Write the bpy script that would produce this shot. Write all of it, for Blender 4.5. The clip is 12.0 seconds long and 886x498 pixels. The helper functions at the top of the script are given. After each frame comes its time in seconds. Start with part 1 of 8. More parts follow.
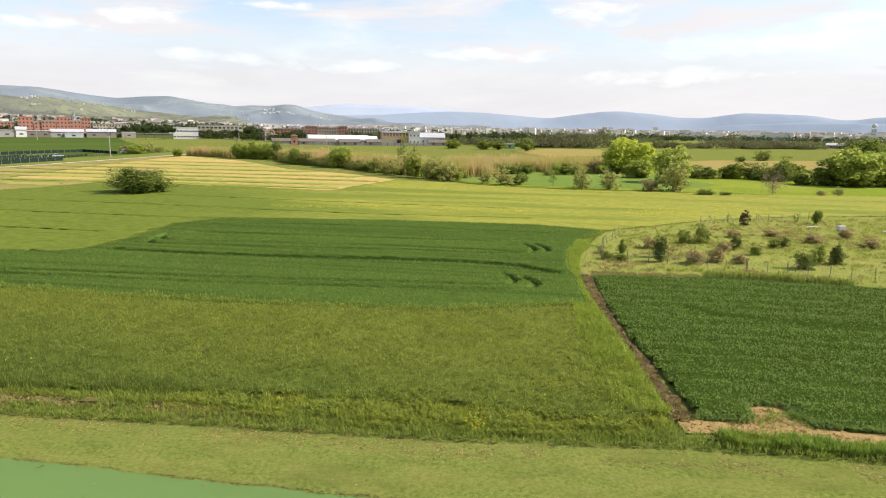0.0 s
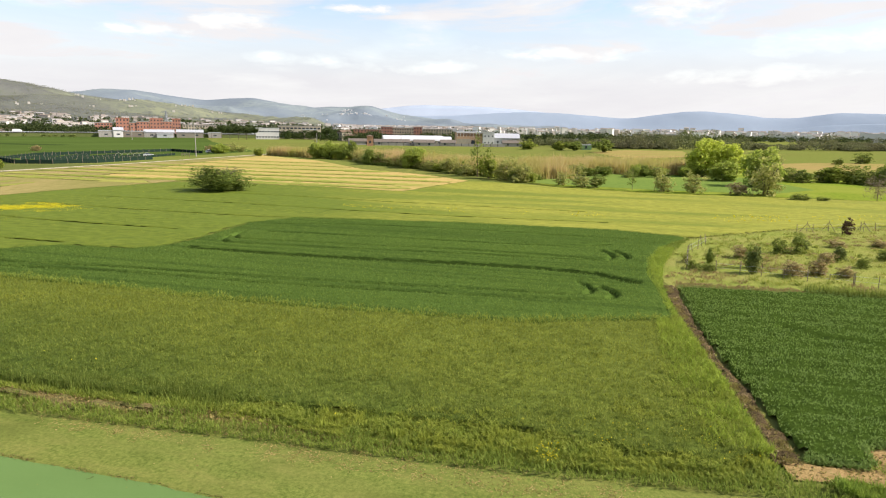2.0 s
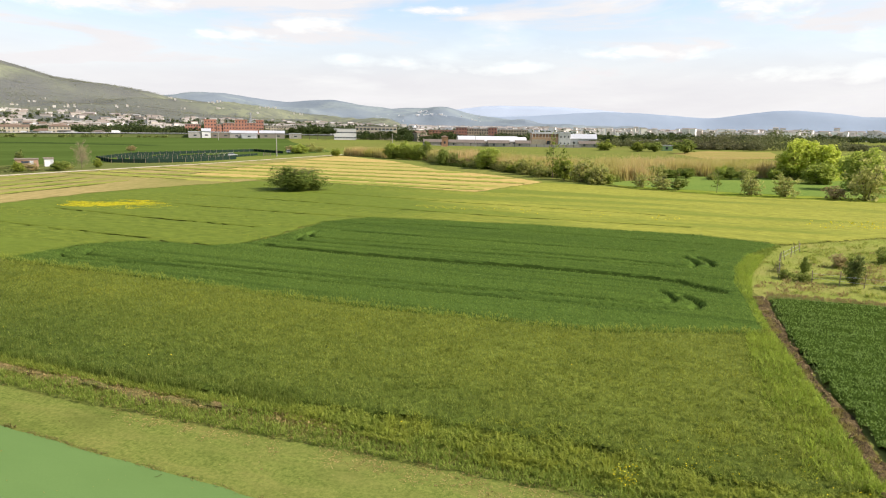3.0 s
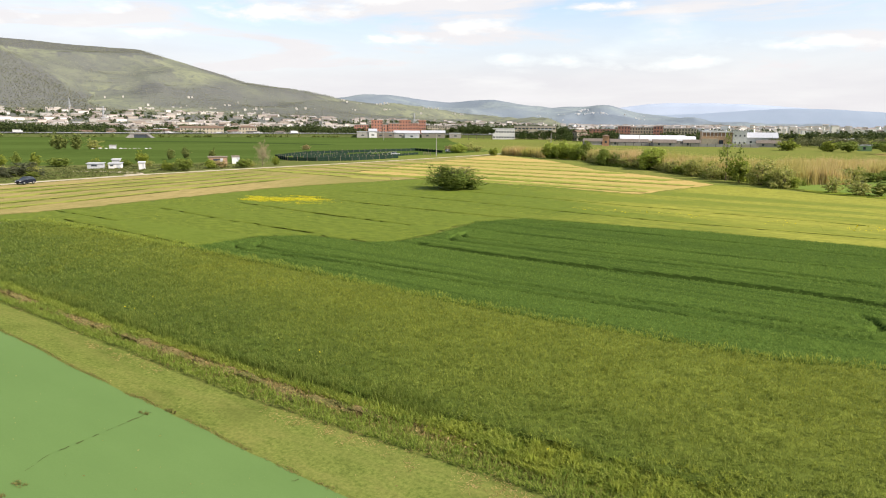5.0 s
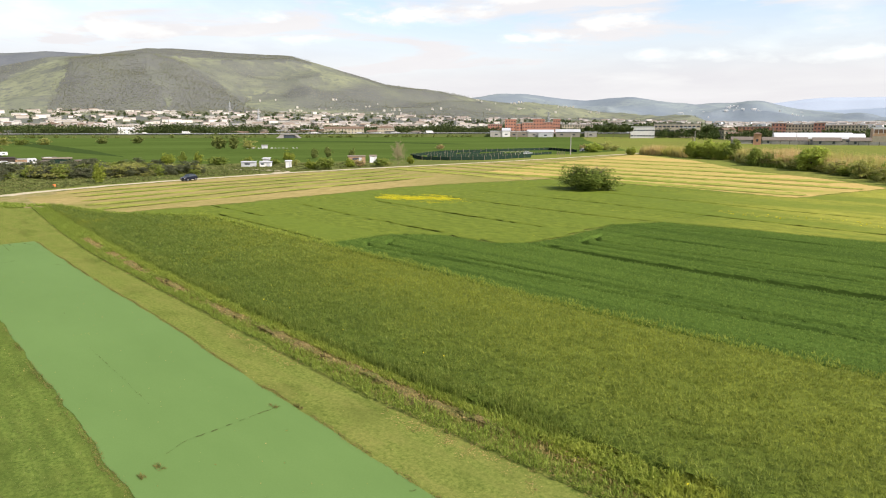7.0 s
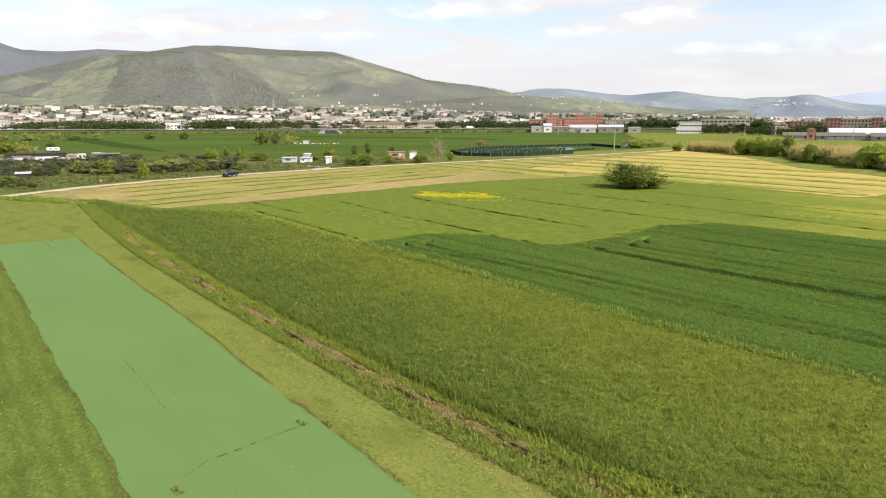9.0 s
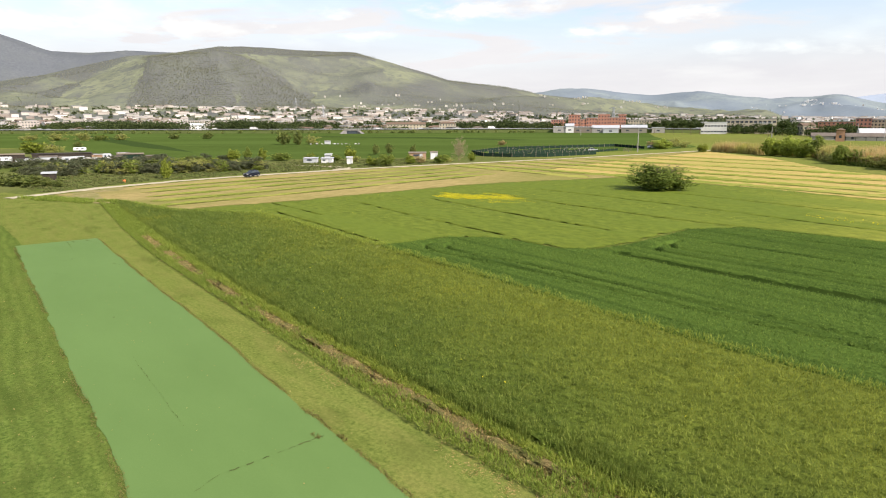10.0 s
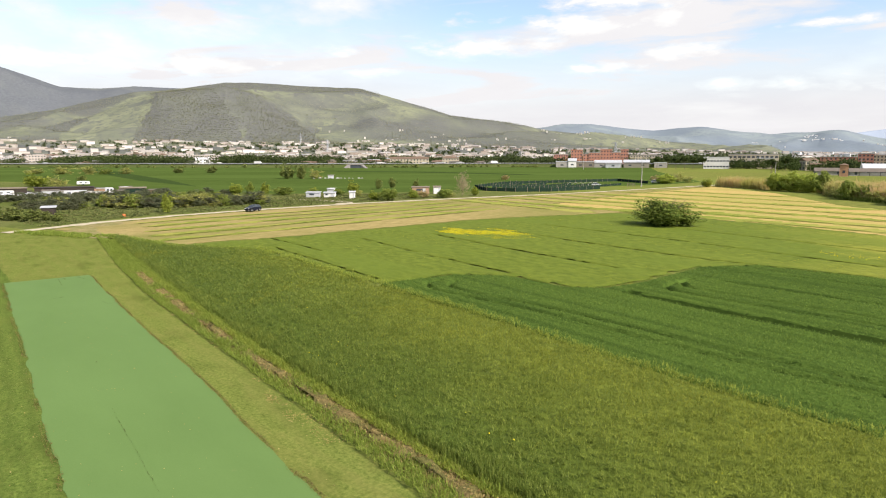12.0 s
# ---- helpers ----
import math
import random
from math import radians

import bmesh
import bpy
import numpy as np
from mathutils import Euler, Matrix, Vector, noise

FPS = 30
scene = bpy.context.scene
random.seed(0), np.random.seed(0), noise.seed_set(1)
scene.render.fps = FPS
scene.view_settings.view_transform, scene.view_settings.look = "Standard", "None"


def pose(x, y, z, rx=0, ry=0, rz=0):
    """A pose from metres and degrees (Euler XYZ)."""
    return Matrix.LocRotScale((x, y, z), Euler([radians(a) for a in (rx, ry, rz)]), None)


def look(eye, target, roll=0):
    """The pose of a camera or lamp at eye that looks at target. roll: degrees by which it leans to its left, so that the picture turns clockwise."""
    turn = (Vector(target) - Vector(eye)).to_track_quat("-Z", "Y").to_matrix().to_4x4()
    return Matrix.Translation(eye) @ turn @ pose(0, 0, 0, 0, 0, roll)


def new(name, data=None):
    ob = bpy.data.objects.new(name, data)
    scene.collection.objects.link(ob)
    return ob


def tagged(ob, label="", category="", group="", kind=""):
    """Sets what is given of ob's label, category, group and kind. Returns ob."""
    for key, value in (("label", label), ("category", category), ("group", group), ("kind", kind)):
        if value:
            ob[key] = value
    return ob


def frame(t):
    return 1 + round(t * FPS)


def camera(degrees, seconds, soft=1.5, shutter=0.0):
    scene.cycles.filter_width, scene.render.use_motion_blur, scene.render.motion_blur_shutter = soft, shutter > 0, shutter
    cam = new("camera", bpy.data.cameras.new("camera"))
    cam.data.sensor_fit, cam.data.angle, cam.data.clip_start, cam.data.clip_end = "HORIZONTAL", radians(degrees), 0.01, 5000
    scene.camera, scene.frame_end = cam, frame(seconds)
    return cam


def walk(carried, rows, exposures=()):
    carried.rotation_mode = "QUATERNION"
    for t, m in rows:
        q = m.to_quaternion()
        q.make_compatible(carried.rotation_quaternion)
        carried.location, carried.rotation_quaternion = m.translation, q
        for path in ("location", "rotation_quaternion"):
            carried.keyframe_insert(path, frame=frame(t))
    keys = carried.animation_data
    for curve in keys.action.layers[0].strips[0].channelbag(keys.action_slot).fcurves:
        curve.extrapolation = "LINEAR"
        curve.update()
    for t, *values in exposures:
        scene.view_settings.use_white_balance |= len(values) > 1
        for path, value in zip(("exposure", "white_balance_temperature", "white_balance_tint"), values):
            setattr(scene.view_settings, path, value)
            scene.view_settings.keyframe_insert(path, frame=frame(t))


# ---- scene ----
# ---- camera ----
cam = camera(69.09, 12.0, soft=1.1)
PATH = [
    (0, (0.000, 0.000, 12.000), (-0.000, 9.831, 10.170), 0.83),
    (0.5, (-0.010, 0.559, 11.967), (-0.009, 10.391, 10.141), 0.86),
    (1, (-0.016, 1.156, 11.957), (-0.242, 10.985, 10.129), 0.87),
    (1.5, (-0.028, 1.726, 11.936), (-0.659, 11.537, 10.108), 0.88),
    (2, (-0.019, 2.322, 11.934), (-1.135, 12.089, 10.098), 0.84),
    (2.5, (-0.035, 2.883, 11.897), (-1.690, 12.571, 10.053), 0.82),
    (3, (-0.162, 3.440, 11.878), (-2.386, 13.014, 10.037), 0.73),
    (5, (-0.775, 5.520, 11.787), (-5.231, 14.274, 9.916), 0.39),
    (5.5, (-0.841, 5.786, 11.786), (-5.878, 14.221, 9.918), 0.20),
    (6, (-1.026, 6.028, 11.815), (-6.606, 14.113, 9.947), 0.09),
    (6.5, (-1.171, 6.276, 11.831), (-7.140, 14.078, 9.957), -0.06),
    (7, (-1.383, 6.613, 11.774), (-7.525, 14.276, 9.887), -0.09),
    (9, (-2.816, 8.267, 11.873), (-9.411, 15.525, 9.918), -0.16),
    (9.5, (-3.179, 8.660, 11.918), (-9.887, 15.814, 9.962), -0.21),
    (10, (-3.566, 9.065, 11.938), (-10.394, 16.106, 9.986), -0.16),
    (10.5, (-4.021, 9.489, 11.933), (-10.902, 16.479, 9.986), -0.13),
    (11, (-4.413, 9.882, 11.936), (-11.295, 16.889, 10.052), -0.12),
    (11.5, (-4.753, 10.254, 11.933), (-11.665, 17.311, 10.372), -0.08),
    (12, (-5.088, 10.605, 11.957), (-12.009, 17.679, 10.520), -0.07),
]
walk(cam, [(t, look(eye, target, roll)) for t, eye, target, roll in PATH])

# ---- world, sun ----
SUN_FROM, SUN_UP = 4.0, 40.0          # degrees: bearing from +x towards +y, and elevation
world = bpy.data.worlds.new("world")
scene.world = world
world.use_nodes = True
scene.view_settings.exposure = 0.75


def build_sky(nt):
    n, l = nt.nodes, nt.links
    n.clear()
    out, bg = n.new("ShaderNodeOutputWorld"), n.new("ShaderNodeBackground")
    sky = n.new("ShaderNodeTexSky")
    sky.sky_type, sky.sun_disc = "NISHITA", False
    sky.sun_elevation, sky.sun_rotation = radians(SUN_UP), radians(90 - SUN_FROM)
    sky.air_density, sky.dust_density, sky.ozone_density = 1.0, 0.8, 1.0
    bg.inputs["Strength"].default_value = 0.067
    co = n.new("ShaderNodeTexCoord")
    sep = n.new("ShaderNodeSeparateXYZ")
    l.new(co.outputs["Generated"], sep.inputs[0])

    def math_node(op, a, b=0.0, c=0.0, clamp=False):
        m = n.new("ShaderNodeMath")
        m.operation, m.use_clamp = op, clamp
        for k, v in enumerate((a, b, c)):
            if hasattr(v, "links"):
                l.new(v, m.inputs[k])
            else:
                m.inputs[k].default_value = v
        return m.outputs[0]

    # flat cloud sheet: directions projected on a level plane
    lift = math_node("ADD", math_node("MAXIMUM", sep.outputs[2], 0.0), 0.16)
    comb = n.new("ShaderNodeCombineXYZ")
    l.new(math_node("DIVIDE", sep.outputs[0], lift), comb.inputs[0])
    l.new(math_node("DIVIDE", sep.outputs[1], lift), comb.inputs[1])

    def noise_node(vec, scale, detail, rough, dist=0.0):
        t = n.new("ShaderNodeTexNoise")
        t.inputs["Scale"].default_value, t.inputs["Detail"].default_value = scale, detail
        t.inputs["Roughness"].default_value, t.inputs["Distortion"].default_value = rough, dist
        l.new(vec, t.inputs["Vector"])
        return t.outputs["Fac"]

    big = noise_node(comb.outputs[0], 0.55, 8.0, 0.55, 0.3)
    veil = noise_node(comb.outputs[0], 0.22, 3.0, 0.5)
    fine = noise_node(comb.outputs[0], 1.6, 8.0, 0.6, 0.2)
    puffs = math_node("MULTIPLY", math_node("SUBTRACT", math_node("ADD", big, math_node("MULTIPLY", fine, 0.35)), 0.68), 7.0, clamp=True)
    puffs = math_node("MULTIPLY", puffs, math_node("MULTIPLY_ADD", sep.outputs[2], 14.0, -0.35, clamp=True))
    haze = math_node("MULTIPLY_ADD", math_node("MAXIMUM", sep.outputs[2], 0.0), -0.9, 1.0, clamp=True)
    gaps = math_node("MULTIPLY", math_node("MULTIPLY_ADD", veil, -5.0, 3.55, clamp=True), math_node("MULTIPLY_ADD", sep.outputs[2], 8.0, -0.55, clamp=True))
    sheet = math_node("SUBTRACT", haze, math_node("MULTIPLY", gaps, 0.72), clamp=True)
    # the cumulus banks that stand over the hills and the plain: bearing, height, half width, half height (degrees)
    az = math_node("MULTIPLY", math_node("ARCTAN2", math_node("MULTIPLY", sep.outputs[0], -1.0), sep.outputs[1]), 57.2958)
    el = math_node("MULTIPLY", math_node("ARCSINE", sep.outputs[2]), 57.2958)
    stretch = n.new("ShaderNodeCombineXYZ")
    l.new(math_node("MULTIPLY", az, 0.22), stretch.inputs[0])
    l.new(math_node("MULTIPLY", el, 0.62), stretch.inputs[1])
    ragged = noise_node(stretch.outputs[0], 1.0, 7.0, 0.6, 0.2)
    bank = None
    for a0, e0, w0, h0 in CLOUDS:
        da = math_node("DIVIDE", math_node("SUBTRACT", az, a0), w0)
        de = math_node("DIVIDE", math_node("SUBTRACT", el, e0), h0)
        r2 = math_node("ADD", math_node("MULTIPLY", da, da), math_node("MULTIPLY", de, de))
        one = math_node("MULTIPLY", math_node("SUBTRACT", math_node("ADD", math_node("MULTIPLY", ragged, 4.8), -1.5), r2), 0.9, clamp=True)
        bank = one if bank is None else math_node("MAXIMUM", bank, one)
    # the broad pale deck behind them
    broad = n.new("ShaderNodeCombineXYZ")
    l.new(math_node("MULTIPLY", az, 0.055), broad.inputs[0])
    l.new(math_node("MULTIPLY", el, 0.30), broad.inputs[1])
    deck = math_node("MULTIPLY", math_node("SUBTRACT", noise_node(broad.outputs[0], 1.0, 7.0, 0.58, 0.4), 0.40), 5.5, clamp=True)
    deck = math_node("MULTIPLY", deck, math_node("MULTIPLY_ADD", sep.outputs[2], -3.0, 1.9, clamp=True))
    white = n.new("ShaderNodeMix")
    white.data_type = "RGBA"
    white.inputs["A"].default_value = (7.55, 7.35, 7.65, 1)
    white.inputs["B"].default_value = (9.2, 9.1, 9.0, 1)
    l.new(math_node("MAXIMUM", puffs, math_node("MAXIMUM", bank, math_node("MULTIPLY", math_node("MULTIPLY", deck, fine), 0.75))), white.inputs["Factor"])
    mix = n.new("ShaderNodeMix")
    mix.data_type = "RGBA"
    lo, hi = "A", "B"
    lift_blue = n.new("ShaderNodeMix")
    lift_blue.data_type, lift_blue.blend_type = "RGBA", "MULTIPLY"
    lift_blue.inputs["Factor"].default_value, lift_blue.inputs["B"].default_value = 1.0, (1.9, 1.9, 1.9, 1)
    l.new(sky.outputs[0], lift_blue.inputs["A"])
    l.new(lift_blue.outputs["Result"], mix.inputs[lo])
    l.new(white.outputs["Result"], mix.inputs[hi])
    l.new(math_node("MAXIMUM", math_node("MAXIMUM", sheet, deck), math_node("MAXIMUM", puffs, bank)), mix.inputs["Factor"])
    l.new(mix.outputs["Result"], bg.inputs["Color"])
    l.new(bg.outputs[0], out.inputs[0])


CLOUDS = [(40, 9.3, 9, 1.3), (54, 8.9, 6, 0.8), (63, 7.3, 6, 1.1), (76, 7.4, 8, 1.2), (31, 7.2, 5, 0.7), (33, 10.8, 12, 1.2), (24, 8.2, 6, 0.8), (14, 9.6, 5, 0.5), (30, 12.2, 8, 1.0), (-13, 9.4, 6, 1.2), (-24, 6.8, 10, 1.1),
          (-33, 8.0, 8, 2.0), (-3, 6.4, 9, 0.8), (49, 7.0, 4, 0.6), (9, 5.2, 8, 0.7), (-18, 4.4, 11, 0.8), (20, 5.6, 7, 0.6), (3, 11.0, 4, 0.6)]
build_sky(world.node_tree)

sun = new("sun", bpy.data.lights.new("sun", "SUN"))
sun.data.energy, sun.data.angle, sun.data.color = 5.0, radians(0.53), (1.0, 0.897, 0.805)
sun.rotation_euler = (radians(90 - SUN_UP), 0, radians(90 + SUN_FROM))

# ---- materials ----


def material(name, rough=0.85, spec=0.06):
    m = bpy.data.materials.new(name)
    m.use_nodes = True
    b = m.node_tree.nodes["Principled BSDF"]
    b.inputs["Roughness"].default_value = rough
    b.inputs["Specular IOR Level"].default_value = spec
    return m, m.node_tree.nodes, m.node_tree.links, b


def rgba(c):
    return (c[0], c[1], c[2], 1.0)


def noise_out(n, l, scale, detail=4.0, rough=0.6, stretch=None, turn=0.0):
    co, mp, t = n.new("ShaderNodeTexCoord"), n.new("ShaderNodeMapping"), n.new("ShaderNodeTexNoise")
    l.new(co.outputs["Object"], mp.inputs["Vector"])
    l.new(mp.outputs[0], t.inputs["Vector"])
    if stretch:
        mp.vector_type = "TEXTURE"
        mp.inputs["Rotation"].default_value = (0, 0, -turn)
        mp.inputs["Scale"].default_value = tuple(1.0 / v for v in stretch)
    t.inputs["Scale"].default_value, t.inputs["Detail"].default_value, t.inputs["Roughness"].default_value = scale, detail, rough
    return t.outputs["Fac"]


def ramp_out(n, l, fac, stops):
    r = n.new("ShaderNodeValToRGB")
    while len(r.color_ramp.elements) < len(stops):
        r.color_ramp.elements.new(0.5)
    for e, (p, c) in zip(r.color_ramp.elements, stops):
        e.position, e.color = p, rgba(c)
    l.new(fac, r.inputs[0])
    return r.outputs[0]


def mixed(n, l, fac, a, b, how="MIX"):
    m = n.new("ShaderNodeMix")
    m.data_type, m.blend_type = "RGBA", how
    for v, k in ((fac, "Factor"), (a, "A"), (b, "B")):
        if hasattr(v, "links"):
            l.new(v, m.inputs[k])
        elif k == "Factor":
            m.inputs[k].default_value = v
        else:
            m.inputs[k].default_value = rgba(v)
    return m.outputs["Result"]


def bumped(n, l, b, height, strength=0.5, dist=0.05):
    u = n.new("ShaderNodeBump")
    u.inputs["Strength"].default_value, u.inputs["Distance"].default_value = strength, dist
    l.new(height, u.inputs["Height"])
    l.new(u.outputs[0], b.inputs["Normal"])


def ground_mat(name, low, high, patch, big=0.07, small=1.6, rough=0.95, bump=0.6, dist=0.08, stretch=None, turn=0.0, fleck=None, rows=None):
    """Earth or turf: fine grain between two colours, large patches of a third."""
    m, n, l, b = material(name, rough, 0.0)
    fine = noise_out(n, l, small, 8.0, 0.7, stretch, turn)
    c = ramp_out(n, l, fine, [(0.32, low), (0.68, high)])
    wide = noise_out(n, l, big, 4.0, 0.55, stretch, turn)
    f = ramp_out(n, l, wide, [(0.42, (0, 0, 0)), (0.62, (0.68, 0.68, 0.68))])
    c = mixed(n, l, f, c, patch)
    if fleck:
        s = noise_out(n, l, 9.0, 2.0, 0.5)
        c = mixed(n, l, ramp_out(n, l, s, [(0.66, (0, 0, 0)), (0.72, (1, 1, 1))]), c, fleck)
    if rows:                               # thinner and fuller drill rows
        line = noise_out(n, l, 1.7, 2.0, 0.6, (0.012, 1.0, 1.0), 0.164)
        c = mixed(n, l, ramp_out(n, l, line, [(0.38, (0.75, 0.75, 0.75)), (0.52, (0, 0, 0))]), c, rows)
    l.new(c, b.inputs["Base Color"])
    bumped(n, l, b, fine, bump, dist)
    return m


def leaf_mat(name, colours, patch=None, big=0.12, translucent=0.35, rough=0.6, rows=None):
    """Leaves and blades: a colour for each by chance, wide patches, light shining through."""
    m, n, l, b = material(name, rough)
    g = n.new("ShaderNodeNewGeometry")
    stops = [(k / max(1, len(colours) - 1), c) for k, c in enumerate(colours)]
    c = ramp_out(n, l, g.outputs["Random Per Island"], stops)
    if patch:
        wide = noise_out(n, l, big, 4.0, 0.6)
        c = mixed(n, l, ramp_out(n, l, wide, [(0.4, (0, 0, 0)), (0.63, (1, 1, 1))]), c, patch)
    if rows:                               # thinner and fuller drill rows
        line = noise_out(n, l, 1.7, 2.0, 0.6, (0.012, 1.0, 1.0), 0.164)
        c = mixed(n, l, ramp_out(n, l, line, [(0.38, (0.75, 0.75, 0.75)), (0.52, (0, 0, 0))]), c, rows)
    l.new(c, b.inputs["Base Color"])
    t, mx = n.new("ShaderNodeBsdfTranslucent"), n.new("ShaderNodeMixShader")
    l.new(c, t.inputs["Color"])
    mx.inputs[0].default_value = translucent
    l.new(b.outputs[0], mx.inputs[1])
    l.new(t.outputs[0], mx.inputs[2])
    l.new(mx.outputs[0], n["Material Output"].inputs["Surface"])
    return m


def plain_mat(name, colour, rough=0.7, metal=0.0, vary=0.25, scale=0.8, random_tint=0.0, spec=0.25):
    """Paint, render, metal: a stained colour with fine relief."""
    m, n, l, b = material(name, rough, spec)
    b.inputs["Metallic"].default_value = metal
    f = noise_out(n, l, scale, 6.0, 0.65)
    c = ramp_out(n, l, f, [(0.3, tuple(v * (1 - vary) for v in colour)), (0.65, colour)])
    if random_tint:
        o = n.new("ShaderNodeObjectInfo")
        c = mixed(n, l, random_tint, c, ramp_out(n, l, o.outputs["Random"], [(0.0, (0.27, 0.22, 0.14)), (0.25, (0.17, 0.165, 0.155)), (0.5, (0.25, 0.23, 0.185)), (0.75, (0.16, 0.125, 0.095)), (1.0, (0.38, 0.37, 0.34))]))
    l.new(c, b.inputs["Base Color"])
    bumped(n, l, b, f, 0.2, 0.02)
    return m


def turf_mat(name, low, high, dry, stripe=None, period=1.3, depth=0.5):
    """Short mown grass: fine tufts, soft mottling, dry patches drawn out along the strip, and mowing lanes."""
    m, n, l, b = material(name, 0.95, 0.0)
    fine = noise_out(n, l, 6.0, 8.0, 0.8)
    c = ramp_out(n, l, fine, [(0.40, low), (0.60, high)])
    mid = noise_out(n, l, 0.9, 6.0, 0.7, (0.35, 1.0, 1.0), 0.164)
    c = mixed(n, l, ramp_out(n, l, mid, [(0.48, (0, 0, 0)), (0.72, (0.5, 0.5, 0.5))]), c, dry)
    deep = noise_out(n, l, 0.5, 5.0, 0.65, (0.45, 1.0, 1.0), 0.164)
    c = mixed(n, l, ramp_out(n, l, deep, [(0.50, (0, 0, 0)), (0.68, (0.55, 0.55, 0.55))]), c, tuple(v * 0.72 for v in low))
    if stripe:
        co, dot, ad, si, mr = n.new("ShaderNodeTexCoord"), n.new("ShaderNodeVectorMath"), n.new("ShaderNodeMath"), n.new("ShaderNodeMath"), n.new("ShaderNodeMapRange")
        dot.operation, ad.operation, si.operation = "DOT_PRODUCT", "MULTIPLY_ADD", "SINE"
        l.new(co.outputs["Object"], dot.inputs[0])
        dot.inputs[1].default_value = (0.1633 * 6.2832 / period, 0.9866 * 6.2832 / period, 0.0)
        l.new(noise_out(n, l, 0.35, 4.0, 0.6, (0.3, 1.0, 1.0), 0.164), ad.inputs[0])
        ad.inputs[1].default_value = 16.0
        l.new(dot.outputs["Value"], ad.inputs[2])
        l.new(ad.outputs[0], si.inputs[0])
        l.new(si.outputs[0], mr.inputs[0])
        mr.inputs[1].default_value, mr.inputs[2].default_value, mr.inputs[4].default_value = -0.4, 1.0, depth
        c = mixed(n, l, mr.outputs[0], c, stripe)
    l.new(c, b.inputs["Base Color"])
    bumped(n, l, b, fine, 0.5, 0.03)
    return m


M_GROUND = ground_mat("meadow", (0.0825, 0.103, 0.0231), (0.195, 0.194, 0.052), (0.135, 0.164, 0.0347), 0.012, 0.5)
M_MOWN = turf_mat("mown_turf", (0.078, 0.106, 0.021), (0.166, 0.188, 0.043), (0.200, 0.180, 0.055), (0.140, 0.145, 0.038), 1.7, 0.3)
M_LAWN = turf_mat("long_mown_turf", (0.055, 0.086, 0.016), (0.130, 0.172, 0.036), (0.140, 0.156, 0.036), (0.058, 0.084, 0.017), 0.8, 0.42)


def banded(n, l, near, far, v0, v1):
    """Mixes two colours across the strip: near the runway, and farther on."""
    co, dot, ad, mr = n.new("ShaderNodeTexCoord"), n.new("ShaderNodeVectorMath"), n.new("ShaderNodeMath"), n.new("ShaderNodeMapRange")
    dot.operation, ad.operation = "DOT_PRODUCT", "MULTIPLY_ADD"
    l.new(co.outputs["Object"], dot.inputs[0])
    dot.inputs[1].default_value = (0.29, 0.987, 0.0)
    l.new(noise_out(n, l, 0.12, 5.0, 0.65), ad.inputs[0])
    ad.inputs[1].default_value = 14.0
    l.new(dot.outputs["Value"], ad.inputs[2])
    l.new(ad.outputs[0], mr.inputs[0])
    mr.inputs[1].default_value, mr.inputs[2].default_value = v0 + 7, v1 + 7
    return mixed(n, l, mr.outputs[0], near, far)


def barley_canopy():
    m, n, l, b = material("barley_canopy", 0.95)
    fine = noise_out(n, l, 2.4, 8.0, 0.7)
    # darker than the blades: shade in their gaps is painted here
    near = ramp_out(n, l, fine, [(0.3, (0.036, 0.056, 0.008)), (0.7, (0.090, 0.128, 0.019))])
    far = ramp_out(n, l, fine, [(0.3, (0.078, 0.098, 0.014)), (0.7, (0.150, 0.180, 0.026))])
    l.new(banded(n, l, near, far, 22.0, 32.0), b.inputs["Base Color"])
    bumped(n, l, b, fine, 1.0, 0.2)
    return m


M_CROP_A = barley_canopy()
# kept darker than the wheat blades to put shade between them
M_CROP_B = ground_mat("wheat_canopy", (0.034, 0.064, 0.012), (0.092, 0.144, 0.027), (0.074, 0.118, 0.021), 0.06, 2.5, bump=1.0, dist=0.2, rows=(0.040, 0.070, 0.014))
def young_crop_mat():
    """Young crop that grows greener towards the west of the field."""
    m, n, l, b = material("young_crop", 0.95)
    fine = noise_out(n, l, 1.3, 8.0, 0.7, (0.6, 1.0, 1.0), 0.164)
    green = ramp_out(n, l, fine, [(0.32, (0.062, 0.089, 0.010)), (0.68, (0.138, 0.170, 0.022))])
    yellow = ramp_out(n, l, fine, [(0.32, (0.150, 0.160, 0.021)), (0.68, (0.270, 0.270, 0.044))])
    co, sp, wide = n.new("ShaderNodeTexCoord"), n.new("ShaderNodeSeparateXYZ"), noise_out(n, l, 0.035, 4.0, 0.6, (0.3, 1.0, 1.0), 0.164)
    l.new(co.outputs["Object"], sp.inputs[0])
    mr, ad = n.new("ShaderNodeMapRange"), n.new("ShaderNodeMath")
    l.new(sp.outputs[0], mr.inputs[0])
    mr.inputs[1].default_value, mr.inputs[2].default_value, mr.inputs[3].default_value, mr.inputs[4].default_value = -60.0, 15.0, -0.32, 0.33
    l.new(mr.outputs[0], ad.inputs[0])
    l.new(wide, ad.inputs[1])
    c = mixed(n, l, ramp_out(n, l, ad.outputs[0], [(0.40, (0, 0, 0)), (0.64, (1, 1, 1))]), green, yellow)
    streak = noise_out(n, l, 0.16, 4.0, 0.6, (0.12, 1.0, 1.0), 0.164)
    c = mixed(n, l, ramp_out(n, l, streak, [(0.40, (0.6, 0.6, 0.6)), (0.52, (0, 0, 0))]), c, (0.100, 0.135, 0.017))
    l.new(c, b.inputs["Base Color"])
    bumped(n, l, b, fine, 0.45, 0.08)
    return m


